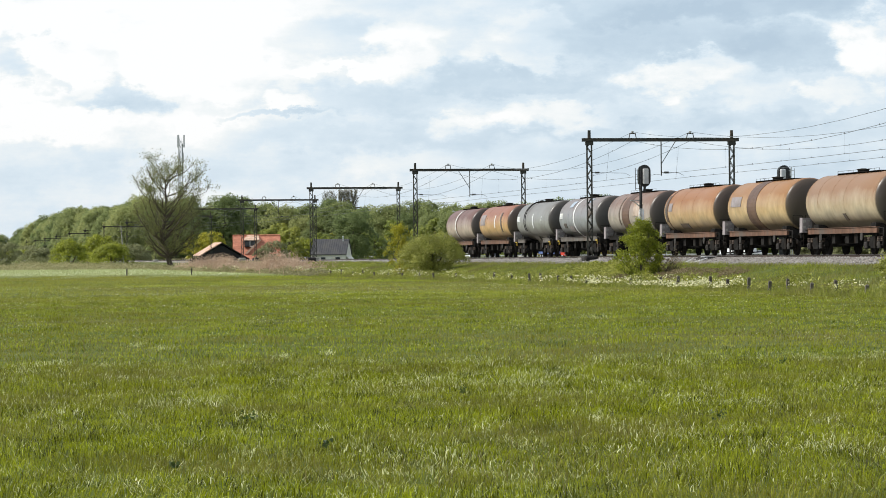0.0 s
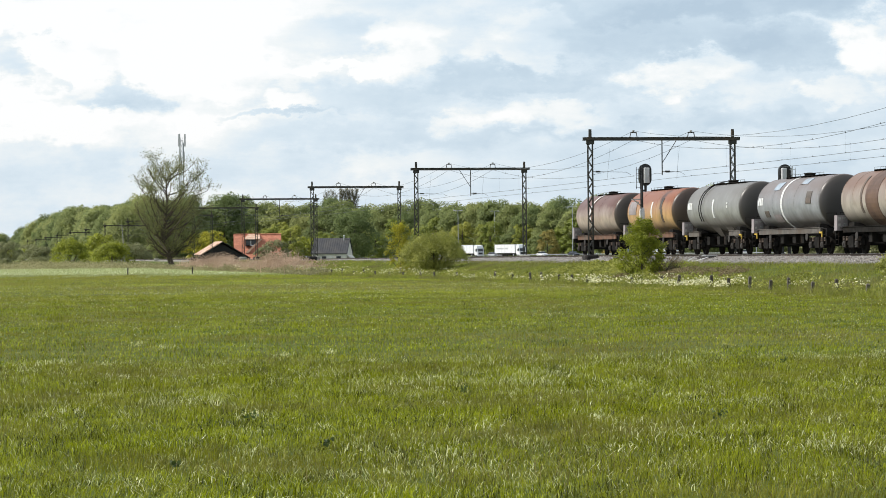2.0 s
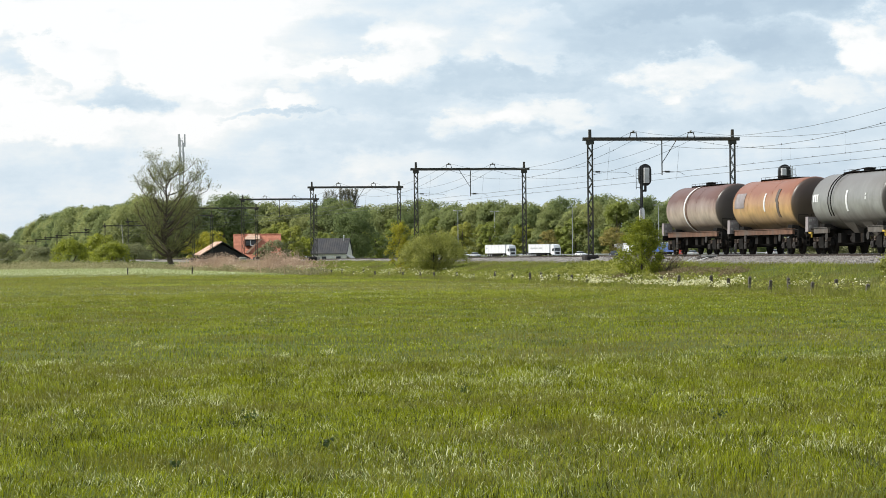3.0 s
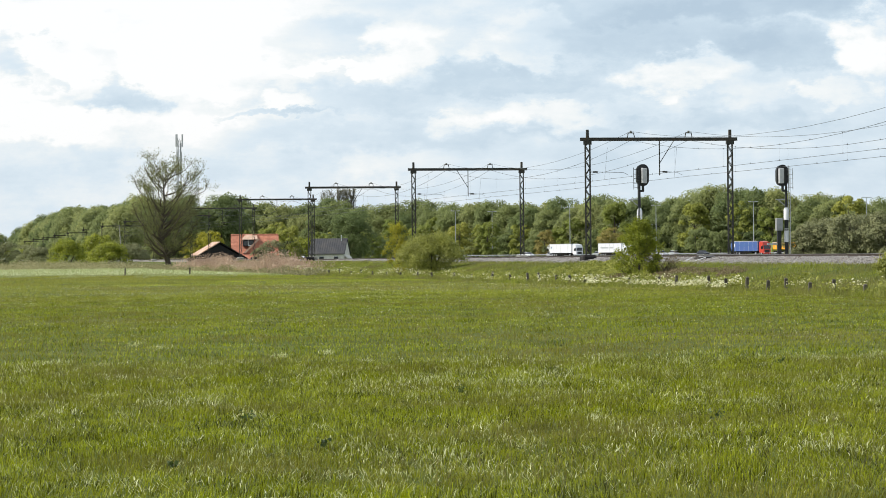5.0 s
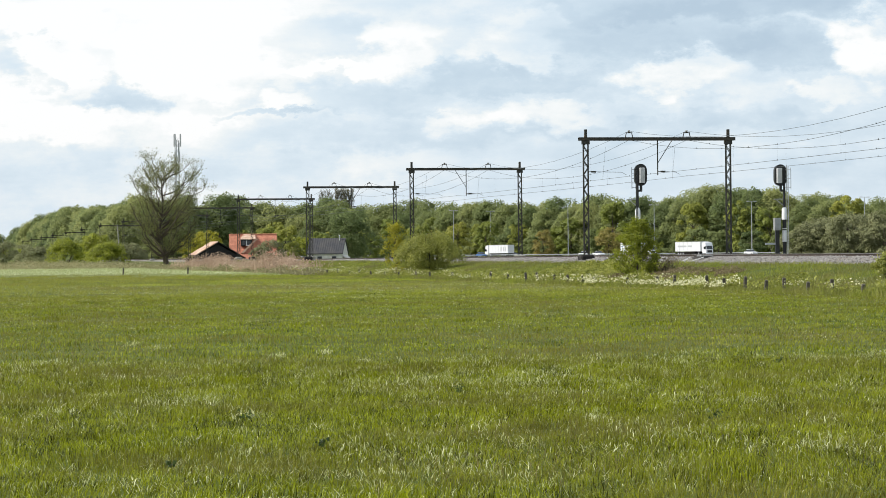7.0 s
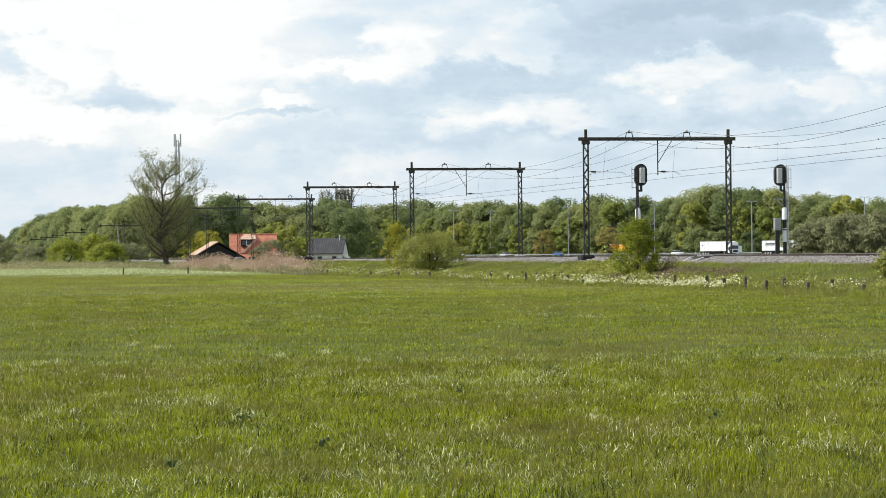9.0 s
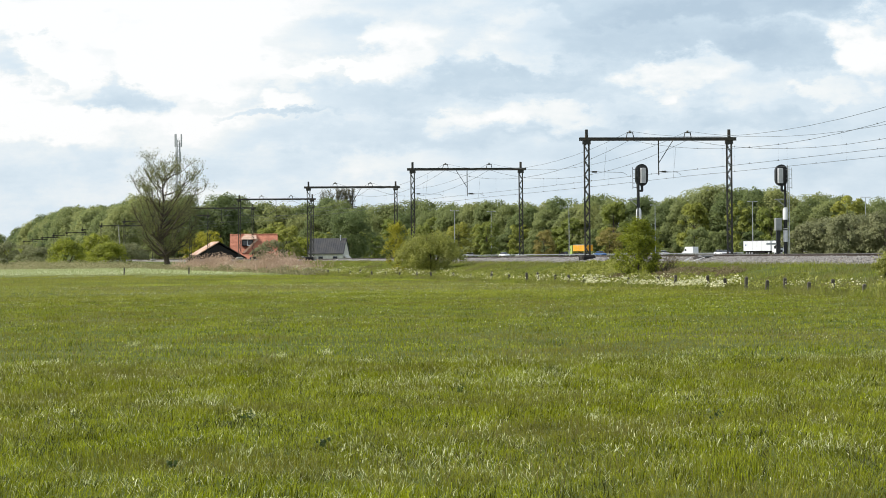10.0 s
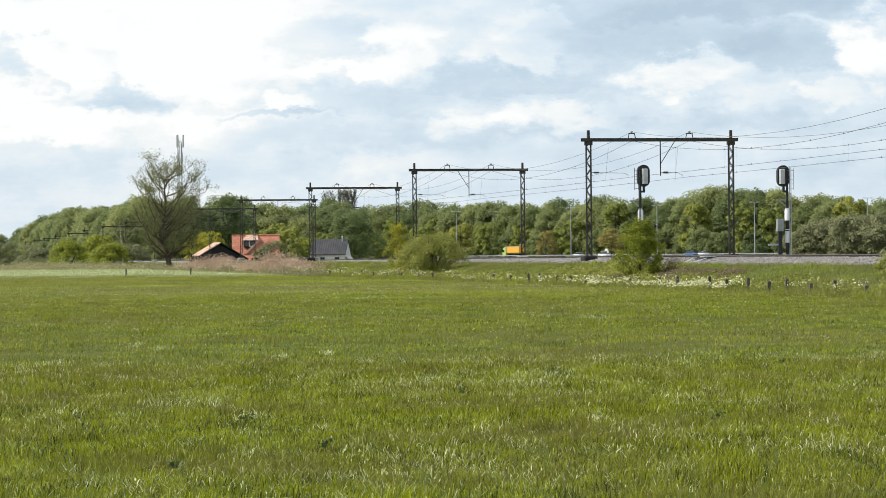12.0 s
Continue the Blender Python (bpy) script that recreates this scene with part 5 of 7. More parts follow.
        sh.bar((-1.15, 5.75 * end, 2.0), (-0.65, 5.75 * end, 2.0), 0.012, 5)
        for k in range(3):
            sh.bar((-1.3, 5.6 * end, 0.45 + 0.25 * k), (-1.3, 6.0 * end, 0.45 + 0.25 * k), 0.02, 4)
        sh.bar((-1.3, 5.6 * end, 0.45), (-1.3, 5.6 * end, 1.2), 0.02, 4)
        sh.bar((-1.3, 6.0 * end, 0.45), (-1.3, 6.0 * end, 1.2), 0.02, 4)
        part("handrail", sh, M["chassis"], g)
        yb = 4.2 * end
        bog = part("bogie", Shape().box(-1.12, -0.92, yb - 1.35, yb + 1.35, 0.42, 0.72, 0.03).box(0.92, 1.12, yb - 1.35, yb + 1.35, 0.42, 0.72, 0.03)
                   .box(-1.05, 1.05, yb - 0.25, yb + 0.25, 0.5, 0.95).box(-1.16, -0.95, yb - 0.35, yb + 0.35, 0.3, 0.85).box(0.95, 1.16, yb - 0.35, yb + 0.35, 0.3, 0.85)
                   .box(-1.18, -0.98, yb - 1.12, yb - 0.68, 0.28, 0.62).box(-1.18, -0.98, yb + 0.68, yb + 1.12, 0.28, 0.62),
                   M["chassis"], g, "black bogie")
        for yw in (yb - 0.9, yb + 0.9):
            part("axle_box", Shape().soft_box(-1.24, -1.06, yw - 0.15, yw + 0.15, 0.32, 0.60, 0.04).lathe([(-1.26, 0.02), (-1.26, 0.09), (-1.2, 0.10)], "x", 10, (0, yw, 0.46)), M["bogie_grey"], bog, "grey dusty axle box")
            for side in (-0.24, 0.24):
                coil = [(0.62 + 0.035 * k, 0.07 if k % 2 == 0 else 0.09) for k in range(7)]
                part("spring", Shape().lathe(coil, "z", 8, (-1.1, yw + side, 0)), M["spring"], bog, "rusty coil spring")
            sh = Shape()
            for x in (-0.76, 0.76):
                sg = math.copysign(1, x)
                sh.lathe([(-0.07 * sg, 0.08), (-0.07 * sg, 0.49), (-0.04 * sg, 0.49), (-0.04 * sg, 0.46), (0.065 * sg, 0.455), (0.065 * sg, 0.36), (0.02 * sg, 0.30), (0.02 * sg, 0.12), (0.08 * sg, 0.1)], "x", 22, (x, yw, 0.46))
            sh.bar((-1.0, yw, 0.46), (1.0, yw, 0.46), 0.075, 8)
            part("wheelset", sh, M["chassis"], bog, "grimy steel wheelset")
        part("brake_wheel", Shape().lathe([(-1.30, 0.16), (-1.30, 0.19), (-1.27, 0.19), (-1.27, 0.16)], "x", 14, (0, 3.0 * end, 0.85)).bar((-1.29, 3.0 * end - 0.17, 0.85), (-1.29, 3.0 * end + 0.17, 0.85), 0.015, 4).bar((-1.29, 3.0 * end, 0.68), (-1.29, 3.0 * end, 1.02), 0.015, 4), M["bogie_grey"], g, "dusty hand brake wheel")
        if sill == "sill_grey":
            part("grab_handle", Shape().box(-1.36, -1.30, 5.35 * end - 0.22, 5.35 * end + 0.22, 1.02, 1.10).box(-1.36, -1.30, 5.35 * end - 0.22, 5.35 * end - 0.15, 0.82, 1.02), M["yellow_dull"], g, "dull yellow grab handle")
    if plate:
        p = part("notice_board", Shape().box(-1.40, -0.86, 5.5, 5.95, 1.12, 1.86, 0.012), M["plate"], g, "grey box with dirty notices")
        for x0, z0, w, h in ((-1.34, 1.60, 0.14, 0.16), (-1.12, 1.66, 0.18, 0.10), (-1.33, 1.32, 0.10, 0.14), (-1.08, 1.26, 0.15, 0.22)):
            part("notice", Shape().box(x0, x0 + w, 5.485, 5.505, z0, z0 + h), M["notice_white"], p, "dirty white notice")
    return g


GREY_PANEL = (2.9, 4.6, -0.08, 0.52, "plate", "faded grey label panel")
SHORT_STRIPE = (-0.75, -0.53, -0.25, 0.45, "white", "short white stripe")


def mark(y):
    """A lettered mark, as plain white bars."""
    return [(y + 0.28 * k, y + 0.28 * k + 0.2, -0.02, 0.26, "white", "white painted mark") for k in range(3)]


WAGONS = [
    wagon("tank_maroon", "sill_rust", "rust-brown tank wagon with one white ring, last of the train", bands=[(1.05, 1.30, "white", "white painted ring"), (0.70, 1.03, "band_brown", "dark ring")], ribs=(-1.2,)),
    wagon("tank_rust", "sill_rust", "orange-rust tank wagon with a faded label panel", patches=[GREY_PANEL, SHORT_STRIPE, (-3.1, -2.75, -0.5, 0.1, "patch_dark", "dark run of old paint"), (-2.95, -2.55, 0.1, 0.6, "patch_dark", "dark run of old paint")], ribs=(-1.6, 2.3)),
    wagon("tank_grey", "sill_grey", "grey tank wagon with dark pipe ladders and outlet funnels", patches=[(-0.3, -0.08, -0.40, 0.35, "white", "short white stripe"), (-3.0, -2.85, -0.02, 0.08, "white", "small white mark"), (-3.0, -2.85, 0.14, 0.2, "white", "small white mark")] + mark(4.0), saddle=True, hopper=True, ribs=(1.7,)),
    wagon("tank_slate", "sill_grey", "slate grey tank wagon with one white ring", bands=[(0.75, 1.0, "white", "white painted ring")], patches=mark(4.0) + [(1.7, 2.7, 0.55, 0.95, "patch_blue", "faded blue overpainted patch"), (-2.4, -1.3, 0.75, 1.1, "patch_blue", "faded blue overpainted patch"), (-3.9, -3.1, -0.05, 0.40, "patch_dark", "dark painted square"), (3.1, 3.8, -0.5, -0.25, "patch_dark", "dark painted square"), (1.2, 2.4, -0.75, -0.4, "plate", "scuffed grey patch")], ribs=(2.4, -1.2)),
    wagon("tank_brown_grey", "chassis", "grey-brown weathered tank wagon with rusty bands", bands=[(-0.2, 1.5, "band_brown", "rust-brown band")], ribs=(3.4, -1.6), patches=[(-3.2, -1.2, -0.1, 0.5, "patch_pale", "pale scuffed patch"), (2.0, 2.25, -0.5, 0.9, "patch_dark", "dark ring stain")]),
    wagon("tank_tan", "sill_rust", "orange-tan rusty tank wagon", patches=[(3.3, 4.05, 0.0, 0.35, "plate", "faded label panel"), (4.42, 4.75, -0.45, 0.75, "patch_dark", "dark run of old paint"), (0.6, 2.2, -0.85, -0.55, "patch_dark", "dark soot stain")], bands=[(4.25, 4.4, "band_brown", "brown stain band")], ribs=(-1.0, 1.6)),
    wagon("tank_ochre", "sill_rust", "ochre rusty tank wagon with a brown band", bands=[(-0.1, 1.5, "band_brown", "brown band round the barrel")], patches=[(2.6, 4.4, 0.02, 0.42, "plate", "faded label panel")], ribs=(-2.2,)),
    wagon("tank_pale", "sill_rust", "pale tan weathered tank wagon with ribs", ribs=(3.2, 1.2, -0.7), patches=[(-0.6, -0.2, -0.75, -0.45, "patch_dark", "dark stain")]),
    wagon("tank_tan", "sill_rust", "orange-tan rusty tank wagon", ribs=(2.0, -1.0)),
    wagon("tank_slate", "sill_grey", "slate grey tank wagon", ribs=(2.0, -1.0)),
]

# ---- trees and shrubs ----
def tree_model(seed, height, wide, low, clump_count, leaf_count, leaf_size, material, trunk_r, limbs=8, top_bias=1.0, squash=0.75):
    """Meshes of one tree: trunk and crown."""
    r = np.random.default_rng(seed)
    cl = lobes(r, clump_count, wide, low, height - wide * 0.25, squash, top_bias)
    tr = trunk_shape(r, height * 0.8, trunk_r, cl, limbs).mesh("trunk", M["bark"], True)
    pts, out = crown_points(r, cl, leaf_count)
    v, f = leaves(r, pts, np.full(leaf_count, leaf_size), 0.15, out, True)
    soft = out + r.normal(size=out.shape) * 0.35 + np.array([0, -0.1, 0.55])
    soft /= np.linalg.norm(soft, axis=1)[:, None]
    return tr, fast_mesh("crown", v, f, M[material], normals=np.repeat(soft, 3, axis=0))


def plant(name, model, m, label, category="tree", group=""):
    t = thing(name, m, label, category, group)
    part("trunk", model[0], None, t)
    part("crown", model[1], None, t)
    return t


def place(model, x, y, turn, size, tall, name, label, category="tree", group="", z=0.0):
    t = plant(name, model, Matrix.Translation((x, y, z)) @ Matrix.Rotation(turn, 4, "Z"), label, category, group)
    t.scale = (size, size, size * tall)
    return t


rt = random.Random(11)
BROAD = [tree_model(20 + k, 20, 7.4, 1.6, 64, 12000, 0.56, "leaf_oak", 0.4, limbs=6, squash=1.15) for k in range(5)]
YOUNG = [tree_model(40 + k, 12, 4.2, 0.9, 50, 6500, 0.40, "leaf_young", 0.22) for k in range(3)]
BRONZE = [tree_model(45 + k, 12, 5.4, 0.9, 60, 7500, 0.38, "leaf_bronze", 0.22) for k in range(2)]
YELLOW = [tree_model(48, 8, 3.4, 0.6, 50, 5500, 0.26, "leaf_yellow", 0.14)]
HEDGE = [tree_model(80 + k, 7, 3.8, 0.3, 50, 6000, 0.25, "leaf_hawthorn", 0.14) for k in range(2)]
SHRUB = [tree_model(60 + k, 7, 3.8, 0.5, 50, 4500, 0.34, "leaf_oak", 0.14) for k in range(2)]
WILLOW = [tree_model(70 + k, 7, 4.0, 0.3, 60, 9000, 0.23, "leaf_willow", 0.15) for k in range(2)]


def bearing(px, depth):
    """The sideways place of a bearing (in thousandths) at a depth."""
    return px * depth / 1000.0


# woods behind the motorway: bearing, depth, treetop height
def wood_top(b):
    return float(np.interp(b, (-110, -70, -40, 0, 30, 55, 75, 95, 115, 130, 145, 175), (27, 25, 23, 22, 21.5, 22, 20.5, 23.5, 23, 20, 19, 18.5)))


def wood_depth(b):
    return float(np.interp(b, (-110, -40, 15, 55, 95, 175), (1250, 1190, 1090, 1000, 940, 840)))


for row, (gap, back) in enumerate(((8.2, 0), (7.6, 13))):
    b = -112.0
    while b < 178:
        depth = wood_depth(b) + back + rt.uniform(-5, 5)
        top = wood_top(b) * rt.uniform(0.88, 1.10) * (0.92 if row == 0 else 1.0)
        place(BROAD[rt.randrange(5)], bearing(b, depth), depth, rt.uniform(0, 6.28), top / 20, rt.uniform(0.95, 1.05),
              "broadleaf_tree", "broadleaf tree in full spring leaf at the wood's edge", "tree", "woods")
        b += gap / depth * 1000 * rt.uniform(0.75, 1.25)

# lower growth in front of the woods
b = -108.0
while b < 176:
    depth = wood_depth(b) - 14 + rt.uniform(-5, 5)
    kind = rt.random()
    model = SHRUB[rt.randrange(2)] if kind < 0.6 else YOUNG[rt.randrange(3)]
    place(model, bearing(b, depth), depth, rt.uniform(0, 6.28), rt.uniform(0.9, 1.5), rt.uniform(0.9, 1.15), "young_tree", "young tree at the wood's edge", "tree", "wood edge")
    b += rt.uniform(3, 6.5)
# single paler trees that stand out before the woods
for b, depth, size, model in ((59.3, 908, 0.84, BRONZE[0]), (36.2, 945, 0.80, BRONZE[1]), (91.0, 885, 1.35, SHRUB[0]), (98.0, 880, 1.2, SHRUB[0]), (110, 872, 1.2, SHRUB[1]),
                              (-17.5, 700, 0.9, YOUNG[1]), (-32.0, 600, 0.58, BROAD[2]), (-55.0, 620, 0.75, YOUNG[2]), (-43, 640, 0.62, YOUNG[0]), (-62, 640, 0.7, YOUNG[1]), (-25, 640, 0.6, YOUNG[0]),
                              (-8.0, 760, 0.9, YOUNG[2]), (-22.5, 690, 0.95, SHRUB[0]), (-18.5, 700, 1.0, SHRUB[1]), (-13.5, 705, 0.95, SHRUB[0]), (-9.5, 712, 0.85, SHRUB[1]), (6.0, 1000, 1.15, YOUNG[0]), (16.0, 985, 1.15, YOUNG[2])):
    place(model, bearing(b, depth), depth, rt.uniform(0, 6.28), size, 1.0, "young_tree", "pale green young tree standing before the woods", "tree")

# the thicket between railway and motorway
for k in range(22):
    b = 130 + 2.2 * k + rt.uniform(-1.5, 1.5)
    place(WILLOW[k % 2], bearing(b, 470 + rt.uniform(-25, 40)), 470 + rt.uniform(-25, 40), rt.uniform(0, 6.28), 0.85 + 0.25 * min(1, k / 5) + rt.uniform(-0.08, 0.12), 1.0,
          "shrub", "dense grey-green shrub in the thicket", "shrub", "thicket")

# the long wood that runs away beside the line
for row in range(2):
    d = 620.0 if row == 0 else 700.0
    while d < 1500:
        side = -66 - (d - 610) * 0.176 + row * 11
        place(BROAD[rt.randrange(5)], side + rt.uniform(-3, 3), d + row * 4, rt.uniform(0, 6.28), rt.uniform(0.93, 1.05) * float(np.interp(d, (610, 950), (0.66, 0.86))), rt.uniform(0.95, 1.05),
              "broadleaf_tree", "broadleaf tree in full spring leaf in a long wood", "tree", "long wood")
        d += rt.uniform(0.8, 1.2) * d / 62
d = 600.0
while d < 1500:
    place((SHRUB if rt.random() < 0.6 else HEDGE)[rt.randrange(2)], -73 - (d - 610) * 0.176 + rt.uniform(-3, 3), d, rt.uniform(0, 6.28), rt.uniform(0.6, 1.1), 1.0, "shrub", "dark green shrub along the long wood", "shrub", "long wood edge")
    d += rt.uniform(0.7, 1.3) * d / 65
for k in range(14):
    b = -109 + 5.5 * k
    place((SHRUB, HEDGE)[k % 2][k % 2], bearing(b, 645 + 4 * k), 645 + 4 * k + rt.uniform(-8, 8), rt.uniform(0, 6.28), rt.uniform(0.7, 1.1), 1.0, "shrub", "green shrub behind the farm buildings", "shrub", "farm shrubs")
b = -105.0
while b < -78:
    place(BROAD[rt.randrange(5)], bearing(b, 660), 660 + rt.uniform(-10, 30), rt.uniform(0, 6.28), rt.uniform(0.72, 0.82), 1.0, "broadleaf_tree", "broadleaf tree in full spring leaf behind the farm", "tree", "farm trees")
    b += 6.5
for b, depth, size in ((-157, 1500, 0.75), (-152, 1550, 0.7), (-160, 1480, 0.8)):
    place(BROAD[0], bearing(b, depth), depth, b, size, 1.0, "broadleaf_tree", "distant round tree on the horizon", "tree")

# bushes and willows at the far edge of the meadow
for b, depth, size, model, what in (
                                    (-155, 540, 0.72, WILLOW[0], "grey-green willow shrub beside the meadow"), 
                                    (-148, 560, 0.65, WILLOW[1], "grey-green willow shrub beside the meadow"), (-87.5, 572, 0.92, YELLOW[0], "yellow-green tree beside the shed"), (-82.5, 578, 0.95, YELLOW[0], "yellow-green tree beside the shed"),
                                    (-60.5, 425, 0.60, WILLOW[0], "grey-green shrub behind the reeds"), (-64, 425, 0.45, WILLOW[1], "grey-green shrub behind the reeds"), (-100, 560, 0.7, SHRUB[0], "dark shrub behind the lone tree"), (-104, 560, 0.6, SHRUB[1], "dark shrub behind the lone tree")):
    place(model, bearing(b, depth), depth, b, size, 1.0, "shrub", what, "shrub")

# three tall thin poplars beyond the woods
def poplar_model(seed, height):
    """A narrow poplar: a straight stem, steep branches, thin young leaves along them."""
    r = np.random.default_rng(seed)
    sh, at = Shape(), []
    sh.bar((0, 0, -0.5), (0, 0, height * 0.9), 0.4, 8, 0.05)
    for k in range(90):
        z, a = height * r.uniform(0.3, 0.88), r.uniform(0, 6.28)
        reach = (4.6 - 3.0 * z / height) * r.uniform(0.5, 1.1)
        p, q = Vector((0, 0, z)), Vector((math.cos(a) * reach, math.sin(a) * reach, min(height, z + r.uniform(3.0, 6.0))))
        mid = p.lerp(q, 0.5) + Vector((math.cos(a), math.sin(a), -0.4)) * 0.3
        sh.bar(p, mid, 0.06, 4, 0.045)
        sh.bar(mid, q, 0.045, 4, 0.02)
        at += [tuple(mid.lerp(q, r.uniform(0, 1.05))) for _ in range(85)] + [tuple(p.lerp(mid, r.uniform(0.3, 1))) for _ in range(8)]
    pts = np.array(at)
    pts = pts + r.normal(size=pts.shape) * 0.3
    v, f = leaves(r, pts, np.full(len(pts), 0.26), 0.1)
    return sh.mesh("trunk", M["bark"], True), fast_mesh("crown", v, f, M["leaf_poplar"])


POPLARS = [poplar_model(90 + k, 37.5 - 1.2 * k) for k in range(2)]
for b in (-41.8, -39.2, -36.4, -34.0, -32.2):
    place(POPLARS[int(b) % 2], bearing(b, 1500), 1500, b, 1.0, 1.0, "poplar", "tall thin poplar, barely in leaf", "tree", "poplars")


# ---- the lone tree at the meadow's edge: branch by branch ----
def branching(r, height, envelope, limbs, side, twigs, trunk_r, low=0.1, fine=1.0):
    """A leader, limbs that climb out to the crown's envelope (share of the height, radius), side branches and twigs; the twigs' points."""
    sh, tips = Shape(), []
    leader, p = [], Vector((0, 0, -0.2))
    for k in range(11):
        leader.append(p.copy())
        p = p + Vector((r.normal() * 0.012 * height, r.normal() * 0.012 * height, height * 0.088))

    def on_leader(z):
        k = min(max(z / (height * 0.088), 0.0), 9.99)
        return leader[int(k)].lerp(leader[int(k) + 1], k - int(k))

    for k in range(10):
        sh.bar(leader[k], leader[k + 1], trunk_r * (1.25 if k == 0 else 1 - 0.092 * k), 8, trunk_r * (1 - 0.092 * (k + 1)))
    fs, rs = [e[0] for e in envelope], [e[1] for e in envelope]
    for i in range(limbs):
        u = ((i + r.uniform(0.2, 0.8)) / limbs) ** 0.8
        zf = fs[0] + (fs[-1] - fs[0]) * u
        a = 2.4 * i + r.uniform(-0.4, 0.4)
        reach = float(np.interp(zf, fs, rs)) * r.uniform(0.45, 1.0) ** 0.7
        end = Vector((math.cos(a) * reach, math.sin(a) * reach, zf * height))
        start = on_leader(max(low * height, zf * height - reach * r.uniform(0.7, 1.25)))
        bend = start.lerp(end, 0.5) + Vector((math.cos(a) * reach * 0.12, math.sin(a) * reach * 0.12, -0.12 * reach))
        path = [start * (1 - q) ** 2 + bend * 2 * q * (1 - q) + end * q * q for q in (k / 6 for k in range(7))]
        path = [c + Vector(r.normal(size=3)) * 0.03 * reach * (0 < k < 6) for k, c in enumerate(path)]
        thick = trunk_r * (0.46 - 0.26 * u)
        for k in range(6):
            sh.bar(path[k], path[k + 1], thick * (1 - 0.13 * k), 5, thick * (1 - 0.13 * (k + 1)))
        out = (end - start).normalized()
        for _ in range(side):
            q = r.uniform(0.25, 1.0) * 5.99
            at = path[int(q)].lerp(path[int(q) + 1], q - int(q))
            d = (out * 0.6 + Vector(r.normal(size=3)) * 0.65 + Vector((0, 0, 0.35))).normalized()
            ln = height * 0.085 * r.uniform(0.5, 1.25)
            last = at
            for k in range(3):
                nxt = last + d * ln / 3
                sh.bar(last, nxt, thick * 0.30 * (1 - 0.27 * k), 4, thick * 0.30 * (1 - 0.27 * (k + 1)))
                d = (d + Vector(r.normal(size=3)) * 0.22 + Vector((0, 0, 0.08))).normalized()
                for _ in range(twigs):
                    d2 = (d + Vector(r.normal(size=3)) * 0.7).normalized()
                    tip = nxt + d2 * ln * 0.42 * r.uniform(0.5, 1.2)
                    sh.bar(nxt, tip, thick * 0.10 * fine, 3, thick * 0.03 * fine)
                    tips += [tuple(nxt.lerp(tip, 0.5)), tuple(tip), tuple(tip)]
                last = nxt
    return sh, np.array(tips)


def open_tree(name, place_at, label, height, envelope, limbs, side, twigs, trunk_r, count, size, spread, material, seed, low=0.1, crown_label="", category="tree", sparse_top=0.0, fine=1.0):
    """A tree whose branches show between its leaves."""
    r = np.random.default_rng(seed)
    t = thing(name, Matrix.Translation(place_at), label, category)
    sh, c = branching(r, height, envelope, limbs, side, twigs, trunk_r, low, fine)
    part("trunk", sh, M["bark"], t, "dark branching trunk and limbs")
    weight = 1.0 - sparse_top * np.clip(c[:, 2] / height, 0, 1) ** 1.5
    pick = r.choice(len(c), count, p=weight / weight.sum())
    v, f = leaves(r, c[pick] + r.normal(size=(count, 3)) * spread, np.full(count, size), 0.1)
    part("crown", fast_mesh("crown", v, f, M[material]), None, t, crown_label)
    return t


M["leaf_lone"] = leaf("lone_leaf", (0.10, 0.115, 0.035), (0.28, 0.29, 0.10), translucent=0.42, rough=0.55)
open_tree("lone_tree", (-37.3, 386.0, 0), "tall open-crowned tree with sparse young leaves", 15.5,
          [(0.17, 2.8), (0.32, 4.7), (0.52, 5.8), (0.74, 6.3), (0.88, 5.5), (0.99, 2.6)], 60, 8, 2, 0.40, 25000, 0.145, 0.24, "leaf_lone", 8, 0.12, "sparse olive young leaves", sparse_top=0.0, fine=1.3)

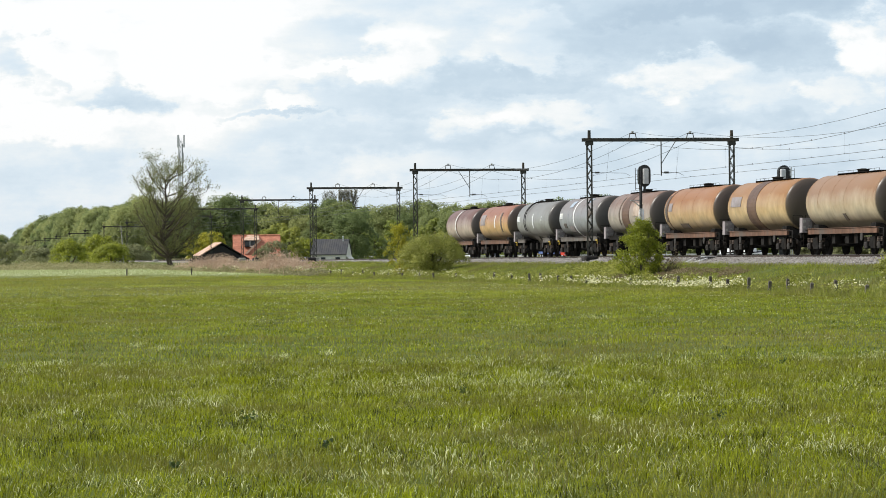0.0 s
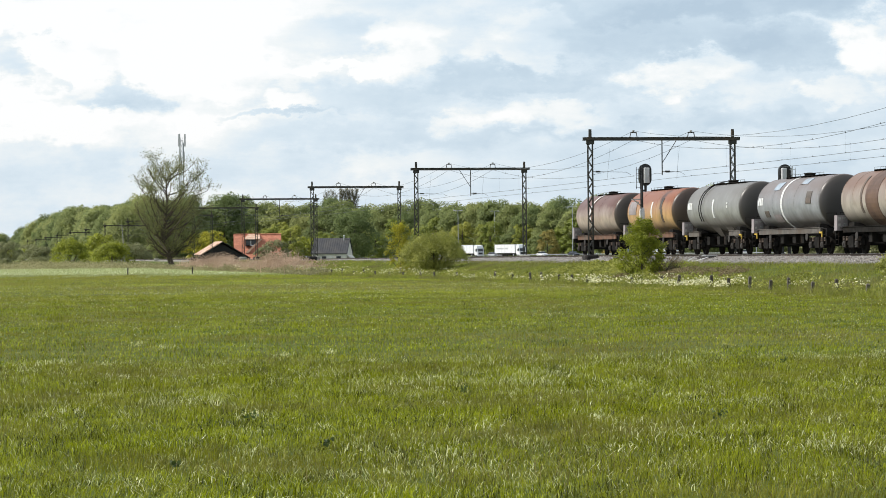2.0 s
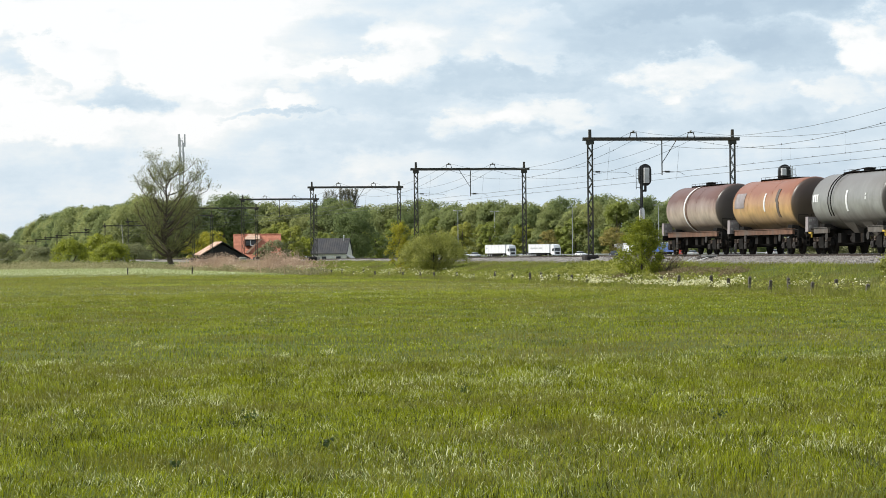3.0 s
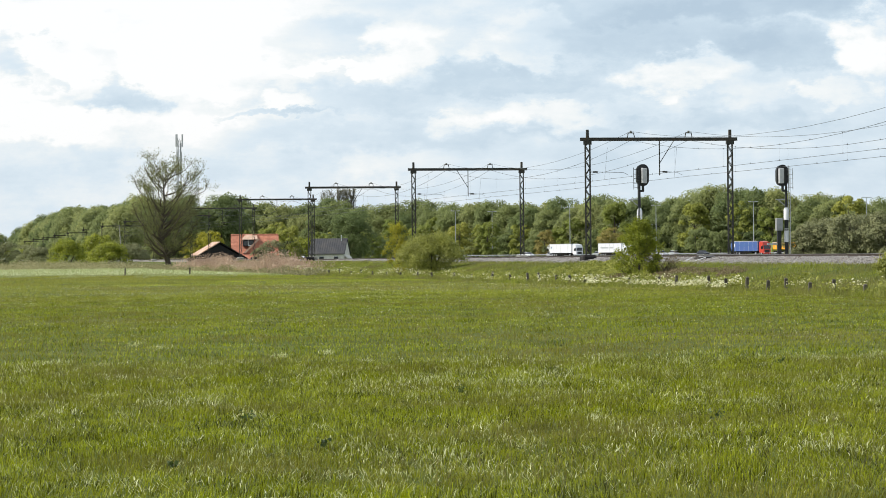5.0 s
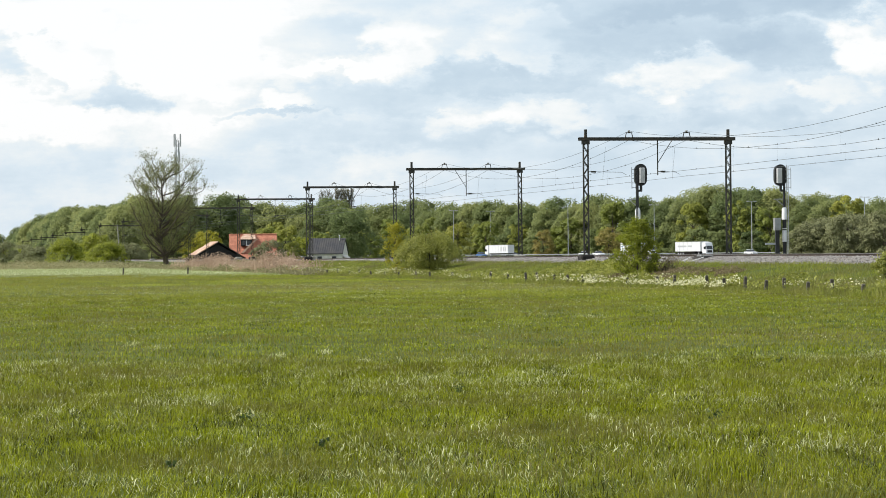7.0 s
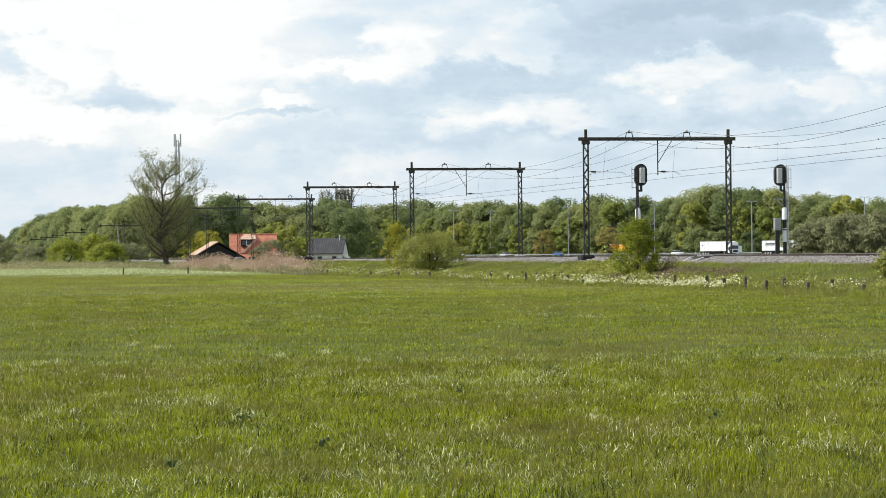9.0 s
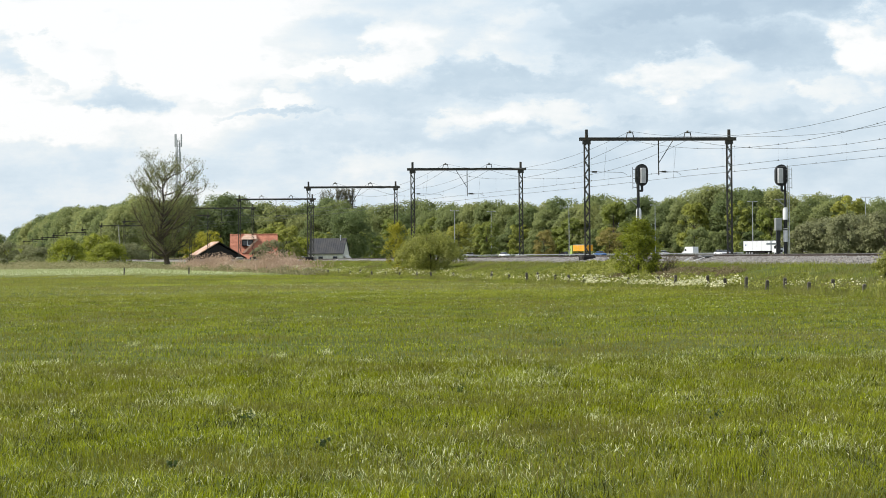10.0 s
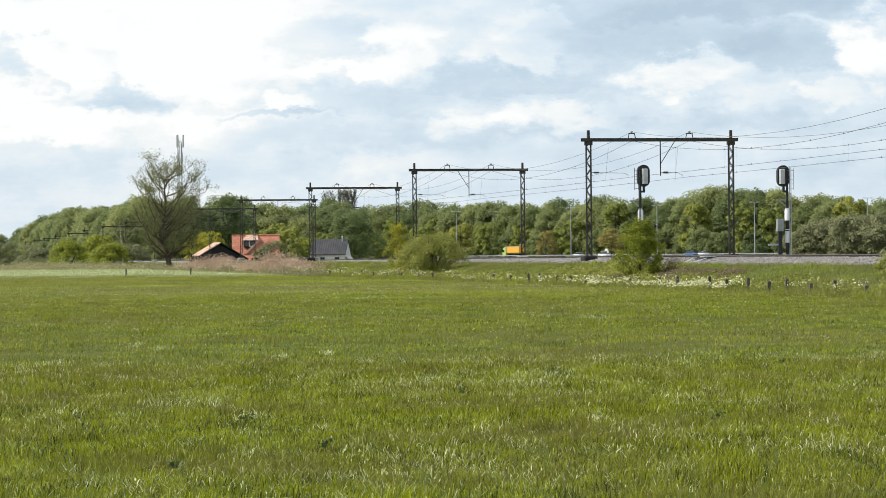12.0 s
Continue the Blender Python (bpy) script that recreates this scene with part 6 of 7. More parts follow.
# ---- the round bush at the foot of the bank ----
def bushy(name, x, y, z, spread, depth_w, high, n, size, material, label, seed, clumps=26, category="bush", stems=7, dome=0.1, skirt=0.0):
    r = np.random.default_rng(seed)
    t = thing(name, Matrix.Translation((x, y, z)), label, category)
    cl = []
    for _ in range(clumps):
        a, q = r.uniform(0, 6.28), math.sqrt(r.uniform(0, 1))
        hx, hy = math.cos(a) * q, math.sin(a) * q
        lift = skirt * (q if hx > 0 else q * 0.6)
        hz = high * (0.12 + lift + (0.70 - lift) * math.sqrt(max(0, 1 - q * q)) * r.uniform(dome, 1.0) ** 0.7)
        cl.append((hx * spread * 0.8, hy * depth_w * 0.8, hz, high * r.uniform(0.13, 0.24)))
    if skirt:
        # the foot of the bush, drawn in under the crown
        for _ in range(clumps // 3):
            a, q = r.uniform(0, 6.28), math.sqrt(r.uniform(0, 1))
            cl.append(((math.cos(a) * q * 0.60 - 0.14) * spread, math.sin(a) * q * 0.6 * depth_w, high * r.uniform(0.08, 0.32), high * r.uniform(0.10, 0.16)))
    sh = Shape()
    for k in range(stems):
        c = cl[int(r.integers(len(cl)))]
        sh.bar((r.normal() * 0.12, r.normal() * 0.12, -0.2), (c[0] * 0.5, c[1] * 0.5, c[2] * 0.6), 0.06, 6, 0.04)
        sh.bar((c[0] * 0.5, c[1] * 0.5, c[2] * 0.6), (c[0], c[1], c[2] + c[3]), 0.04, 5, 0.01)
    part("stem", sh, M["bark"], t)
    pts, out = crown_points(r, cl, n)
    v, f = leaves(r, pts, np.full(n, size), 0.1, out)
    # loose shoots that break the outline
    top = crown_points(r, cl, n // 8)[0]
    top = top + np.stack([r.normal(0, 0.12, len(top)), r.normal(0, 0.12, len(top)), np.abs(r.normal(0, 0.16, len(top)))], 1)
    v2, f2 = leaves(r, top, np.full(len(top), size * 0.8), 0.0)
    part("foliage", fast_mesh("foliage", np.concatenate([v, v2]), np.concatenate([f, f2 + len(v)]), M[material]), None, t)
    return t


bushy("round_bush", -0.85, 205.0, 0.0, 2.5, 2.0, 3.6, 34000, 0.085, "leaf_bush", "dense round olive-green bush at the foot of the bank", 31, clumps=110, dome=0.45, skirt=0.14)
open_tree("yellow_sapling", (-3.35, 207.0, 0.0), "slender yellow-green sapling beside a round bush", 4.0, [(0.2, 0.9), (0.5, 1.05), (0.8, 0.75), (1.0, 0.3)],
          20, 5, 2, 0.05, 5500, 0.085, 0.09, "leaf_yellow", 32)
open_tree("hawthorn", (10.22, 147.0, 0.25), "small yellow-green tree on the bank before the track", 3.0, [(0.12, 1.15), (0.32, 1.55), (0.5, 1.6), (0.7, 1.25), (0.88, 0.75), (1.0, 0.25)],
          40, 7, 2, 0.055, 17000, 0.08, 0.075, "leaf_hawthorn", 33, low=0.05)


def twiggy(x, y, z, high, spread, seed):
    """A bare twiggy shrub with a few brown leaves."""
    r = np.random.default_rng(seed)
    t = thing("bare_shrub", Matrix.Translation((x, y, z)), "bare brownish twiggy shrub on the bank", "shrub")
    sh, ends = Shape(), []
    for _ in range(34):
        a = r.uniform(0, 6.28)
        p = Vector((r.normal() * 0.25, r.normal() * 0.2, -0.1))
        d = Vector((math.cos(a) * spread, math.sin(a) * spread, 1)).normalized()
        for k in range(5):
            q = p + d * (high / 5 * r.uniform(0.6, 1.1))
            sh.bar(p, q, 0.016 * (1 - k / 6), 4, 0.016 * (1 - (k + 1) / 6))
            p = q
            d = (d + Vector(r.normal(size=3)) * 0.2).normalized()
            ends.append(tuple(p))
    part("twig_work", sh, M["bark"], t)
    c = np.array(ends)
    pts = c[r.integers(0, len(c), 900)] + r.normal(size=(900, 3)) * 0.12
    v, f = leaves(r, pts, np.full(900, 0.055), 0.0)
    part("foliage", fast_mesh("leaves", v, f, M["leaf_brown"]), None, t, "sparse brown leaves")


twiggy(11.35, 147.5, 0.3, 1.9, 0.55, 44)
twiggy(12.0, 146.5, 0.3, 1.4, 0.6, 45)

bushy("corner_bush", 18.05, 114.2, 0.5, 0.75, 1.0, 1.25, 5000, 0.075, "leaf_bush", "leafy bush on the upper slope of the bank", 36, clumps=24, dome=0.3)
for b, depth, wide, high, mat, what, seed in ((-133, 495, 3.6, 5.6, "leaf_hawthorn", "round yellow-green bush at the meadow's edge", 51),
                                              (-118, 488, 3.7, 4.9, "leaf_hawthorn", "round yellow-green bush at the meadow's edge", 52),
                                              (-110.5, 515, 3.4, 5.0, "leaf_willow", "grey-green willow bush beside the meadow", 53),
                                              (-144, 520, 4.5, 4.2, "leaf_willow", "grey-green willow bush beside the meadow", 54)):
    bushy("meadow_bush", bearing(b, depth), depth, 0.0, wide, wide * 0.8, high, 9000, 0.2, mat, what, seed, clumps=60, dome=0.4)

# ---- farmhouse, shed and barn beyond the line ----
def window(parent, x0, x1, y, z0, z1, glass="glass_dark", frame_mat="white"):
    w = part("window", Shape().box(x0 - 0.08, x1 + 0.08, y - 0.04, y + 0.02, z0 - 0.08, z0).box(x0 - 0.08, x1 + 0.08, y - 0.04, y + 0.02, z1, z1 + 0.08)
             .box(x0 - 0.08, x0, y - 0.04, y + 0.02, z0, z1).box(x1, x1 + 0.08, y - 0.04, y + 0.02, z0, z1), M[frame_mat], parent)
    part("pane", Shape().box(x0, x1, y - 0.02, y, z0, z1), M[glass], w, "dark window pane")


def tiled_roof(parent, x0, x1, y_eave, y_ridge, z_eave, z_ridge, material, rows=20, name="roof"):
    """A roof slope laid in overlapping courses."""
    roof = part(name, Shape().add([(x0 + 0.05, y_eave, z_eave - 0.12), (x1 - 0.05, y_eave, z_eave - 0.12), (x1 - 0.05, y_ridge, z_ridge - 0.12), (x0 + 0.05, y_ridge, z_ridge - 0.12),
                                   (x0 + 0.05, y_eave, z_eave - 0.3), (x1 - 0.05, y_eave, z_eave - 0.3), (x1 - 0.05, y_ridge, z_ridge - 0.3), (x0 + 0.05, y_ridge, z_ridge - 0.3)],
                                  [(0, 1, 2, 3), (7, 6, 5, 4), (0, 4, 5, 1), (1, 5, 6, 2), (2, 6, 7, 3), (3, 7, 4, 0)]), M[material], parent)
    for k in range(rows):
        sh = Shape()
        a, b = k / rows, (k + 1.25) / rows
        ya, yb = y_eave + (y_ridge - y_eave) * a, y_eave + (y_ridge - y_eave) * min(b, 1)
        za, zb = z_eave + (z_ridge - z_eave) * a, z_eave + (z_ridge - z_eave) * min(b, 1)
        sh.add([(x0, ya, za + 0.05), (x1, ya, za + 0.05), (x1, yb, zb + 0.02), (x0, yb, zb + 0.02), (x0, ya, za - 0.04), (x1, ya, za - 0.04), (x1, yb, zb - 0.1), (x0, yb, zb - 0.1)],
               [(0, 1, 2, 3), (7, 6, 5, 4), (0, 4, 5, 1), (3, 2, 6, 7), (0, 3, 7, 4), (1, 5, 6, 2)])
        part("tile_course", sh, M[material], roof)
    return roof


house = thing("farmhouse", Matrix.Translation((-36.4, 548.0, -0.35)) @ Matrix.Rotation(0.10, 4, "Z"), "brick farmhouse with a steep red tiled roof and a dormer", "house")
part("wall", Shape().prism([(-4.4, 0), (4.4, 0), (4.4, 1.5), (0, 5.9), (-4.4, 1.5)], "x", -4.5, 4.3), M["brick"], house)
front_roof = tiled_roof(house, -4.7, 4.5, -5.0, 0.0, 1.1, 6.15, "roof_tile")
tiled_roof(house, -4.7, 4.5, 5.0, 0.0, 1.1, 6.15, "roof_tile")
part("ridge", Shape().bar((-4.7, 0, 6.2), (4.5, 0, 6.2), 0.14, 8), M["roof_tile"], house)
dorm = part("dormer", Shape().box(-2.5, -0.35, -3.0, -0.6, 3.95, 5.2), M["tarred"], house, "dark dormer with white-framed glass")
slab = [(0, 1, 2, 3), (7, 6, 5, 4), (0, 4, 5, 1), (1, 5, 6, 2), (2, 6, 7, 3), (3, 7, 4, 0)]
# paler than the tiles: the light it catches is put into its colour
part("dormer_roof", Shape().add([(-2.7, -3.3, 5.15), (0.35, -3.3, 5.15), (0.35, 0.0, 6.1), (-1.9, 0.0, 6.1), (-2.7, -3.3, 5.28), (0.35, -3.3, 5.28), (0.35, 0.0, 6.26), (-1.9, 0.0, 6.26)], slab), M["barge"], dorm, "dormer roof in a paler colour for the light it catches")
part("dormer_window", Shape().box(-2.35, -1.5, -3.05, -3.0, 4.1, 5.0).box(-1.35, -0.5, -3.05, -3.0, 4.1, 5.0), M["glass_dark"], dorm)
part("window_frame", Shape().box(-1.5, -1.38, -3.07, -3.0, 4.0, 5.05).box(-1.35, -0.8, -3.06, -3.0, 3.98, 4.14), M["white"], dorm, "white dormer frame")
part("side_roof", Shape().add([(-2.2, -3.75, 2.6), (0.6, -3.75, 2.6), (0.6, -3.12, 5.25), (0.45, -3.12, 5.25), (-2.2, -3.3, 2.6), (0.6, -3.3, 2.6), (0.6, -2.7, 5.25), (0.45, -2.7, 5.25)], slab), M["roof_tile"], house, "red tiled side roof beside the dormer")
part("verge", Shape().add([(-2.55, -3.85, 2.6), (-2.0, -3.85, 2.6), (0.72, -3.2, 5.3), (0.3, -3.2, 5.3), (-2.55, -3.6, 2.5), (-2.0, -3.6, 2.5), (0.72, -3.0, 5.2), (0.3, -3.0, 5.2)], slab), M["barge"], house, "pale slanting roof edge")
part("chimney", Shape().soft_box(-0.35, 0.35, -0.35, 0.35, 5.6, 6.3, 0.04), M["brick"], house)
window(house, -3.2, -2.0, -4.42, 0.4, 1.2)
window(house, 2.0, 3.2, -4.42, 0.4, 1.2)

shed = thing("wooden_shed", Matrix.Translation((-43.9, 541.0, -0.1)) @ Matrix.Rotation(0.30, 4, "Z") @ Matrix.Scale(0.88, 4), "black boarded shed with a lifted red-brown roof edge", "shed")
part("wall", Shape().prism([(-3.5, 0), (6.0, 0), (6.0, 1.7), (0.6, 4.7), (-3.5, 2.4)], "y", -3.0, 3.0), M["tarred"], shed)
part("roof", Shape().add([(-4.2, -3.6, 2.3), (0.6, -3.6, 5.05), (0.6, 3.6, 5.05), (-4.2, 3.6, 2.3), (-4.2, -3.6, 2.5), (0.6, -3.6, 5.25), (0.6, 3.6, 5.25), (-4.2, 3.6, 2.5)],
                         [(0, 1, 2, 3), (7, 6, 5, 4), (0, 4, 5, 1), (1, 5, 6, 2), (2, 6, 7, 3), (3, 7, 4, 0)]), M["barge"], shed, "weathered orange-brown roof slope")
part("roof", Shape().add([(0.6, -3.6, 5.05), (6.8, -3.6, 1.4), (6.8, 3.6, 1.4), (0.6, 3.6, 5.05), (0.6, -3.6, 5.25), (6.8, -3.6, 1.6), (6.8, 3.6, 1.6), (0.6, 3.6, 5.25)],
                         [(0, 1, 2, 3), (7, 6, 5, 4), (0, 4, 5, 1), (1, 5, 6, 2), (2, 6, 7, 3), (3, 7, 4, 0)]), M["tarred"], shed)

barn = thing("low_barn", Matrix.Translation((-18.8, 486.0, -0.3)) @ Matrix.Rotation(-0.12, 4, "Z"), "low white-walled barn with a dark sheet roof", "barn")
part("wall", Shape().prism([(-3.2, 0), (3.2, 0), (3.2, 2.3), (0, 4.75), (-3.2, 2.3)], "x", -3.7, 2.3), M["render"], barn)
for sy in (-1, 1):
    # one ribbed sheet: a zigzag section drawn up the slope
    n = 32
    low, high = [], []
    for k in range(n + 1):
        x, lift = -3.8 + 6.24 * k / n, 0.05 * (k % 2)
        low.append((x, 3.4 * sy, 2.28 + lift))
        high.append((x, 0.0, 4.9 + lift))
    sh = Shape().add(low + high + [(x, y, z - 0.14) for x, y, z in low + high],
                     [(k, k + 1, n + 2 + k, n + 1 + k) for k in range(n)] + [(2 * n + 2 + k, 3 * n + 3 + k, 3 * n + 4 + k, 2 * n + 3 + k) for k in range(n)]
                     + [(k, 2 * n + 2 + k, 2 * n + 3 + k, k + 1) for k in range(n)] + [(n + 1 + k, n + 2 + k, 3 * n + 4 + k, 3 * n + 3 + k) for k in range(n)]
                     + [(0, n + 1, 3 * n + 3, 2 * n + 2), (n, 3 * n + 2, 4 * n + 3, 2 * n + 1)])
    part("roof", sh, M["roof_dark"], barn, "dark ribbed sheet roof")
window(barn, -1.9, -1.3, -3.22, 1.15, 1.7, frame_mat="tarred")
window(barn, 0.6, 1.2, -3.22, 1.15, 1.7, frame_mat="tarred")
part("flue", Shape().lathe([(3.9, 0.10), (5.3, 0.10), (5.3, 0.17), (5.45, 0.05)], "z", 10, (1.45, -0.5, 0)), M["galv"], barn)
part("annex", Shape().box(2.3, 2.6, -2.6, 2.6, 0, 1.5).add([(2.3, -2.8, 1.9), (2.8, -2.8, 1.4), (2.8, 2.8, 1.4), (2.3, 2.8, 1.9), (2.3, -2.8, 2.0), (2.8, -2.8, 1.52), (2.8, 2.8, 1.52), (2.3, 2.8, 2.0)],
                                                      [(0, 1, 2, 3), (7, 6, 5, 4), (0, 4, 5, 1), (1, 5, 6, 2), (2, 6, 7, 3), (3, 7, 4, 0)]), M["render"], barn)

# ---- cell tower ----
tower = thing("cell_tower", Matrix.Translation((-102.6, 1100.0, 0)), "slim grey cell tower with antenna panels at its top", "tower")
sh = Shape()
for a in range(3):
    x, y = 0.75 * math.cos(a * 2.09 + 0.5), 0.75 * math.sin(a * 2.09 + 0.5)
    sh.bar((x * 1.6, y * 1.6, 0), (x, y, 47), 0.16, 6)
    x2, y2 = 0.75 * math.cos((a + 1) * 2.09 + 0.5), 0.75 * math.sin((a + 1) * 2.09 + 0.5)
    for k in range(24):
        sh.bar((x, y, 2 * k), (x2, y2, 2 * k + 2), 0.07, 4)
part("lattice_mast", sh, M["galv"], tower)
for a in range(3):
    x, y = 1.5 * math.cos(a * 2.09 + 0.2), 1.5 * math.sin(a * 2.09 + 0.2)
    part("antenna_panel", Shape().soft_box(x - 0.3, x + 0.3, y - 0.2, y + 0.2, 44.5, 49.4, 0.08), M["grey_box"], tower, "pale antenna panel")
    part("antenna_panel", Shape().soft_box(x * 0.75 - 0.25, x * 0.75 + 0.25, y * 0.75 - 0.2, y * 0.75 + 0.2, 38.5, 42.5, 0.08), M["grey_box"], tower, "pale antenna panel")
part("service_pipe", Shape().bar((-0.6, 0, 0), (-0.6, 0, 46), 0.14, 6).bar((0.9, 0.3, 30), (0.9, 0.3, 46), 0.2, 6), M["galv"], tower)
# a leaning grey pole at the meadow's edge
pole = thing("leaning_pole", Matrix.Translation((-58.2, 510.0, 0)), "thin pale leaning pole with two dark cross-arms", "pole")
part("shaft", Shape().bar((0.3, 0, 0), (-0.2, 0, 7.6), 0.13, 7, 0.09), M["concrete"], pole)
part("cross_arm", Shape().box(-0.95, 0.6, -0.06, 0.06, 7.1, 7.2).box(-0.8, 0.5, -0.06, 0.06, 6.4, 6.48), M["steel"], pole)

# ---- motorway on its low bank ----
def road_strip(name, off0, off1, z, q0, q1, material, label, kind="structure", thick=0.3):
    sh = Shape()
    n = 20
    for k in range(n + 1):
        q = q0 + (q1 - q0) * k / n
        for off, dz in ((off0, 0), (off1, 0), (off1, -thick), (off0, -thick)):
            sh.v.append(tuple(motorway(q, off, z + dz)))
    for k in range(n):
        a, b = 4 * k, 4 * k + 4
        sh.f += [(a, a + 1, b + 1, b), (a + 1, a + 2, b + 2, b + 1), (a + 3, a, b, b + 3)]
    return tagged(part(name, sh, material), label, name, kind=kind)


road_strip("road_bank", -16, 36, ROAD_Z - 0.12, -1200, 1000, M["soil"], "low green bank that carries the motorway", thick=1.2)
road_strip("road", -6, 6.5, ROAD_Z, -1200, 1000, M["asphalt"], "grey asphalt motorway carriageway")
road_strip("road", 14, 27, ROAD_Z, -1200, 1000, M["asphalt"], "grey asphalt motorway carriageway")
for off in (-4.6, 5.2, 15.2, 25.4):
    road_strip("edge_line", off, off + 0.2, ROAD_Z + 0.006, -1200, 1000, M["white"], "white painted edge line", thick=0.002)
for off in (8.0, 12.6):
    barrier = thing("guard_rail", Matrix.Identity(4), "galvanised motorway guard rail on short posts", "guard rail", "guard rails")
    sh = Shape()
    a, b = motorway(-900, off, 0), motorway(700, off, 0)
    for dz in (0.5, 0.62):
        sh.bar((*a.xy, ROAD_Z + dz), (*b.xy, ROAD_Z + dz), 0.08, 6)
    part("rail", sh, M["galv"], barrier)
    posts = Shape()
    for k in range(-150, 110):
        p = motorway(k * 4.0, off + 0.15)
        posts.box(p.x - 0.05, p.x + 0.05, p.y - 0.05, p.y + 0.05, ROAD_Z - 0.3, ROAD_Z + 0.6)
    tagged(part("posts", posts, M["galv"], barrier), kind="stuff")

# street lamps along the motorway
def street_lamp():
    g = thing("street_lamp", Matrix.Identity(4), "tall slim galvanised motorway lamp post", "street lamp", "motorway lamps")
    part("shaft", Shape().bar((0, 0, 0), (0, 0, 16.2), 0.17, 8, 0.09), M["galv"], g)
    part("bracket", Shape().bar((-1.2, 0, 16.3), (1.2, 0, 16.3), 0.07, 6), M["galv"], g)
    for x in (-1.3, 1.3):
        part("lamp_head", Shape().soft_box(x - 0.45, x + 0.45, -0.18, 0.18, 16.2, 16.42, 0.05), M["grey_box"], g)
    return g


lamp = street_lamp()
lamp_spots = [(4.5, 980), (17.5, 1000), (45.0, 925), (75.5, 900), (110.0, 850), (150.0, 800)]
for k, (b, depth) in enumerate(lamp_spots):
    m = Matrix.Translation((bearing(b, depth), depth, 0.4)) @ Matrix.Rotation(0.5, 4, "Z")
    if k == 0:
        lamp.matrix_basis = m
    else:
        copy_thing(lamp, m)


# ---- vehicles; each stands along +x, its tail at x = 0 ----
def wheels(g, spots, r, half):
    for x in spots:
        for y in (-half, half):
            w = part("wheel", Shape().lathe([(-0.13, 0.12), (-0.13, r * 0.9), (-0.09, r), (0.09, r), (0.13, r * 0.9), (0.13, 0.12)], "y", 16, (x, y, r)), M["tyre"], g, "black tyre")
            part("rim", Shape().lathe([(-0.14, 0.05), (-0.14, r * 0.55), (0.14, r * 0.55), (0.14, 0.05)], "y", 12, (x, y, r)), M["silver"], w)


def truck(name, label, cab, box, cab_z=3.7, box_top=4.0, box_len=13.4, curtain=True, marks=(), deflector=True, box_base=1.15):
    g = thing(name, Matrix.Identity(4), label, "truck")
    front = box_len + 2.9
    part("cargo_box", Shape().soft_box(0, box_len, -1.26, 1.26, box_base, box_top, 0.06), M[box], g)
    sh = Shape()
    for x in np.linspace(0.05, box_len - 0.1, 7):
        sh.box(x, x + 0.06, -1.285, 1.285, box_base, box_top - 0.02)
    sh.box(0, box_len, -1.28, 1.28, box_top - 0.12, box_top + 0.01)
    part("box_frame", sh, M["silver"] if box == "van_white" else M["grey_box"], g)
    part("rear_door", Shape().box(-0.03, 0.0, -1.15, -0.02, box_base + 0.1, box_top - 0.15).box(-0.03, 0.0, 0.02, 1.15, box_base + 0.1, box_top - 0.15), M["van_white"] if box == "van_white" else M[box], g)
    for x0, x1, z0, z1, mat in marks:
        for y in (-1.30, 1.286):
            part("panel_mark", Shape().box(x0, x1, y, y + 0.014, z0, z1), M[mat], g, "plain painted mark")
    part("chassis", Shape().box(0.2, front - 0.3, -0.5, 0.5, 0.65, 1.12).box(2, box_len - 3, -1.2, 1.2, 0.45, 0.95).box(0, 0.15, -1.2, 1.2, 0.5, 0.75), M["chassis"], g)
    body = part("cab", Shape().prism([(front - 2.25, 0.75), (front - 0.05, 0.55), (front, 1.6), (front - 0.22, 2.85), (front - 0.55, cab_z), (front - 2.25, cab_z)], "y", -1.22, 1.22), M[cab], g)
    if deflector:
        part("deflector", Shape().prism([(front - 0.7, cab_z), (front - 2.0, cab_z + 0.02), (front - 2.0, box_top - 0.05)], "y", -1.1, 1.1), M[cab], body)
    part("windscreen", Shape().add([(front + 0.01, -1.05, 1.75), (front + 0.01, 1.05, 1.75), (front - 0.20, 1.0, 2.75), (front - 0.20, -1.0, 2.75), (front - 0.1, -1.05, 1.75), (front - 0.1, 1.05, 1.75), (front - 0.3, 1.0, 2.75), (front - 0.3, -1.0, 2.75)],
                                   [(0, 1, 2, 3), (7, 6, 5, 4), (0, 4, 5, 1), (1, 5, 6, 2), (2, 6, 7, 3), (3, 7, 4, 0)]), M["glass_dark"], body)
    for y in (-1.235, 1.225):
        part("side_window", Shape().box(front - 1.3, front - 0.35, y, y + 0.012, 1.75, 2.5), M["glass_dark"], body)
    part("grille", Shape().box(front - 0.02, front + 0.03, -0.8, 0.8, 0.75, 1.45), M["black"], body)
    part("bumper", Shape().soft_box(front - 0.35, front + 0.06, -1.24, 1.24, 0.35, 0.75, 0.05), M[cab], body)
    for y in (-0.95, 0.95):
        part("headlight", Shape().soft_box(front - 0.05, front + 0.07, y - 0.2, y + 0.2, 0.62, 0.85, 0.03), M["silver"], body)
        part("mirror", Shape().soft_box(front - 0.35, front - 0.2, y * 1.45 - 0.12, y * 1.45 + 0.12, 1.9, 2.7, 0.03), M["black"], body)
    wheels(g, (1.6, 2.9, 4.2, box_len - 1.0, front - 1.2), 0.5, 1.08)
    return g


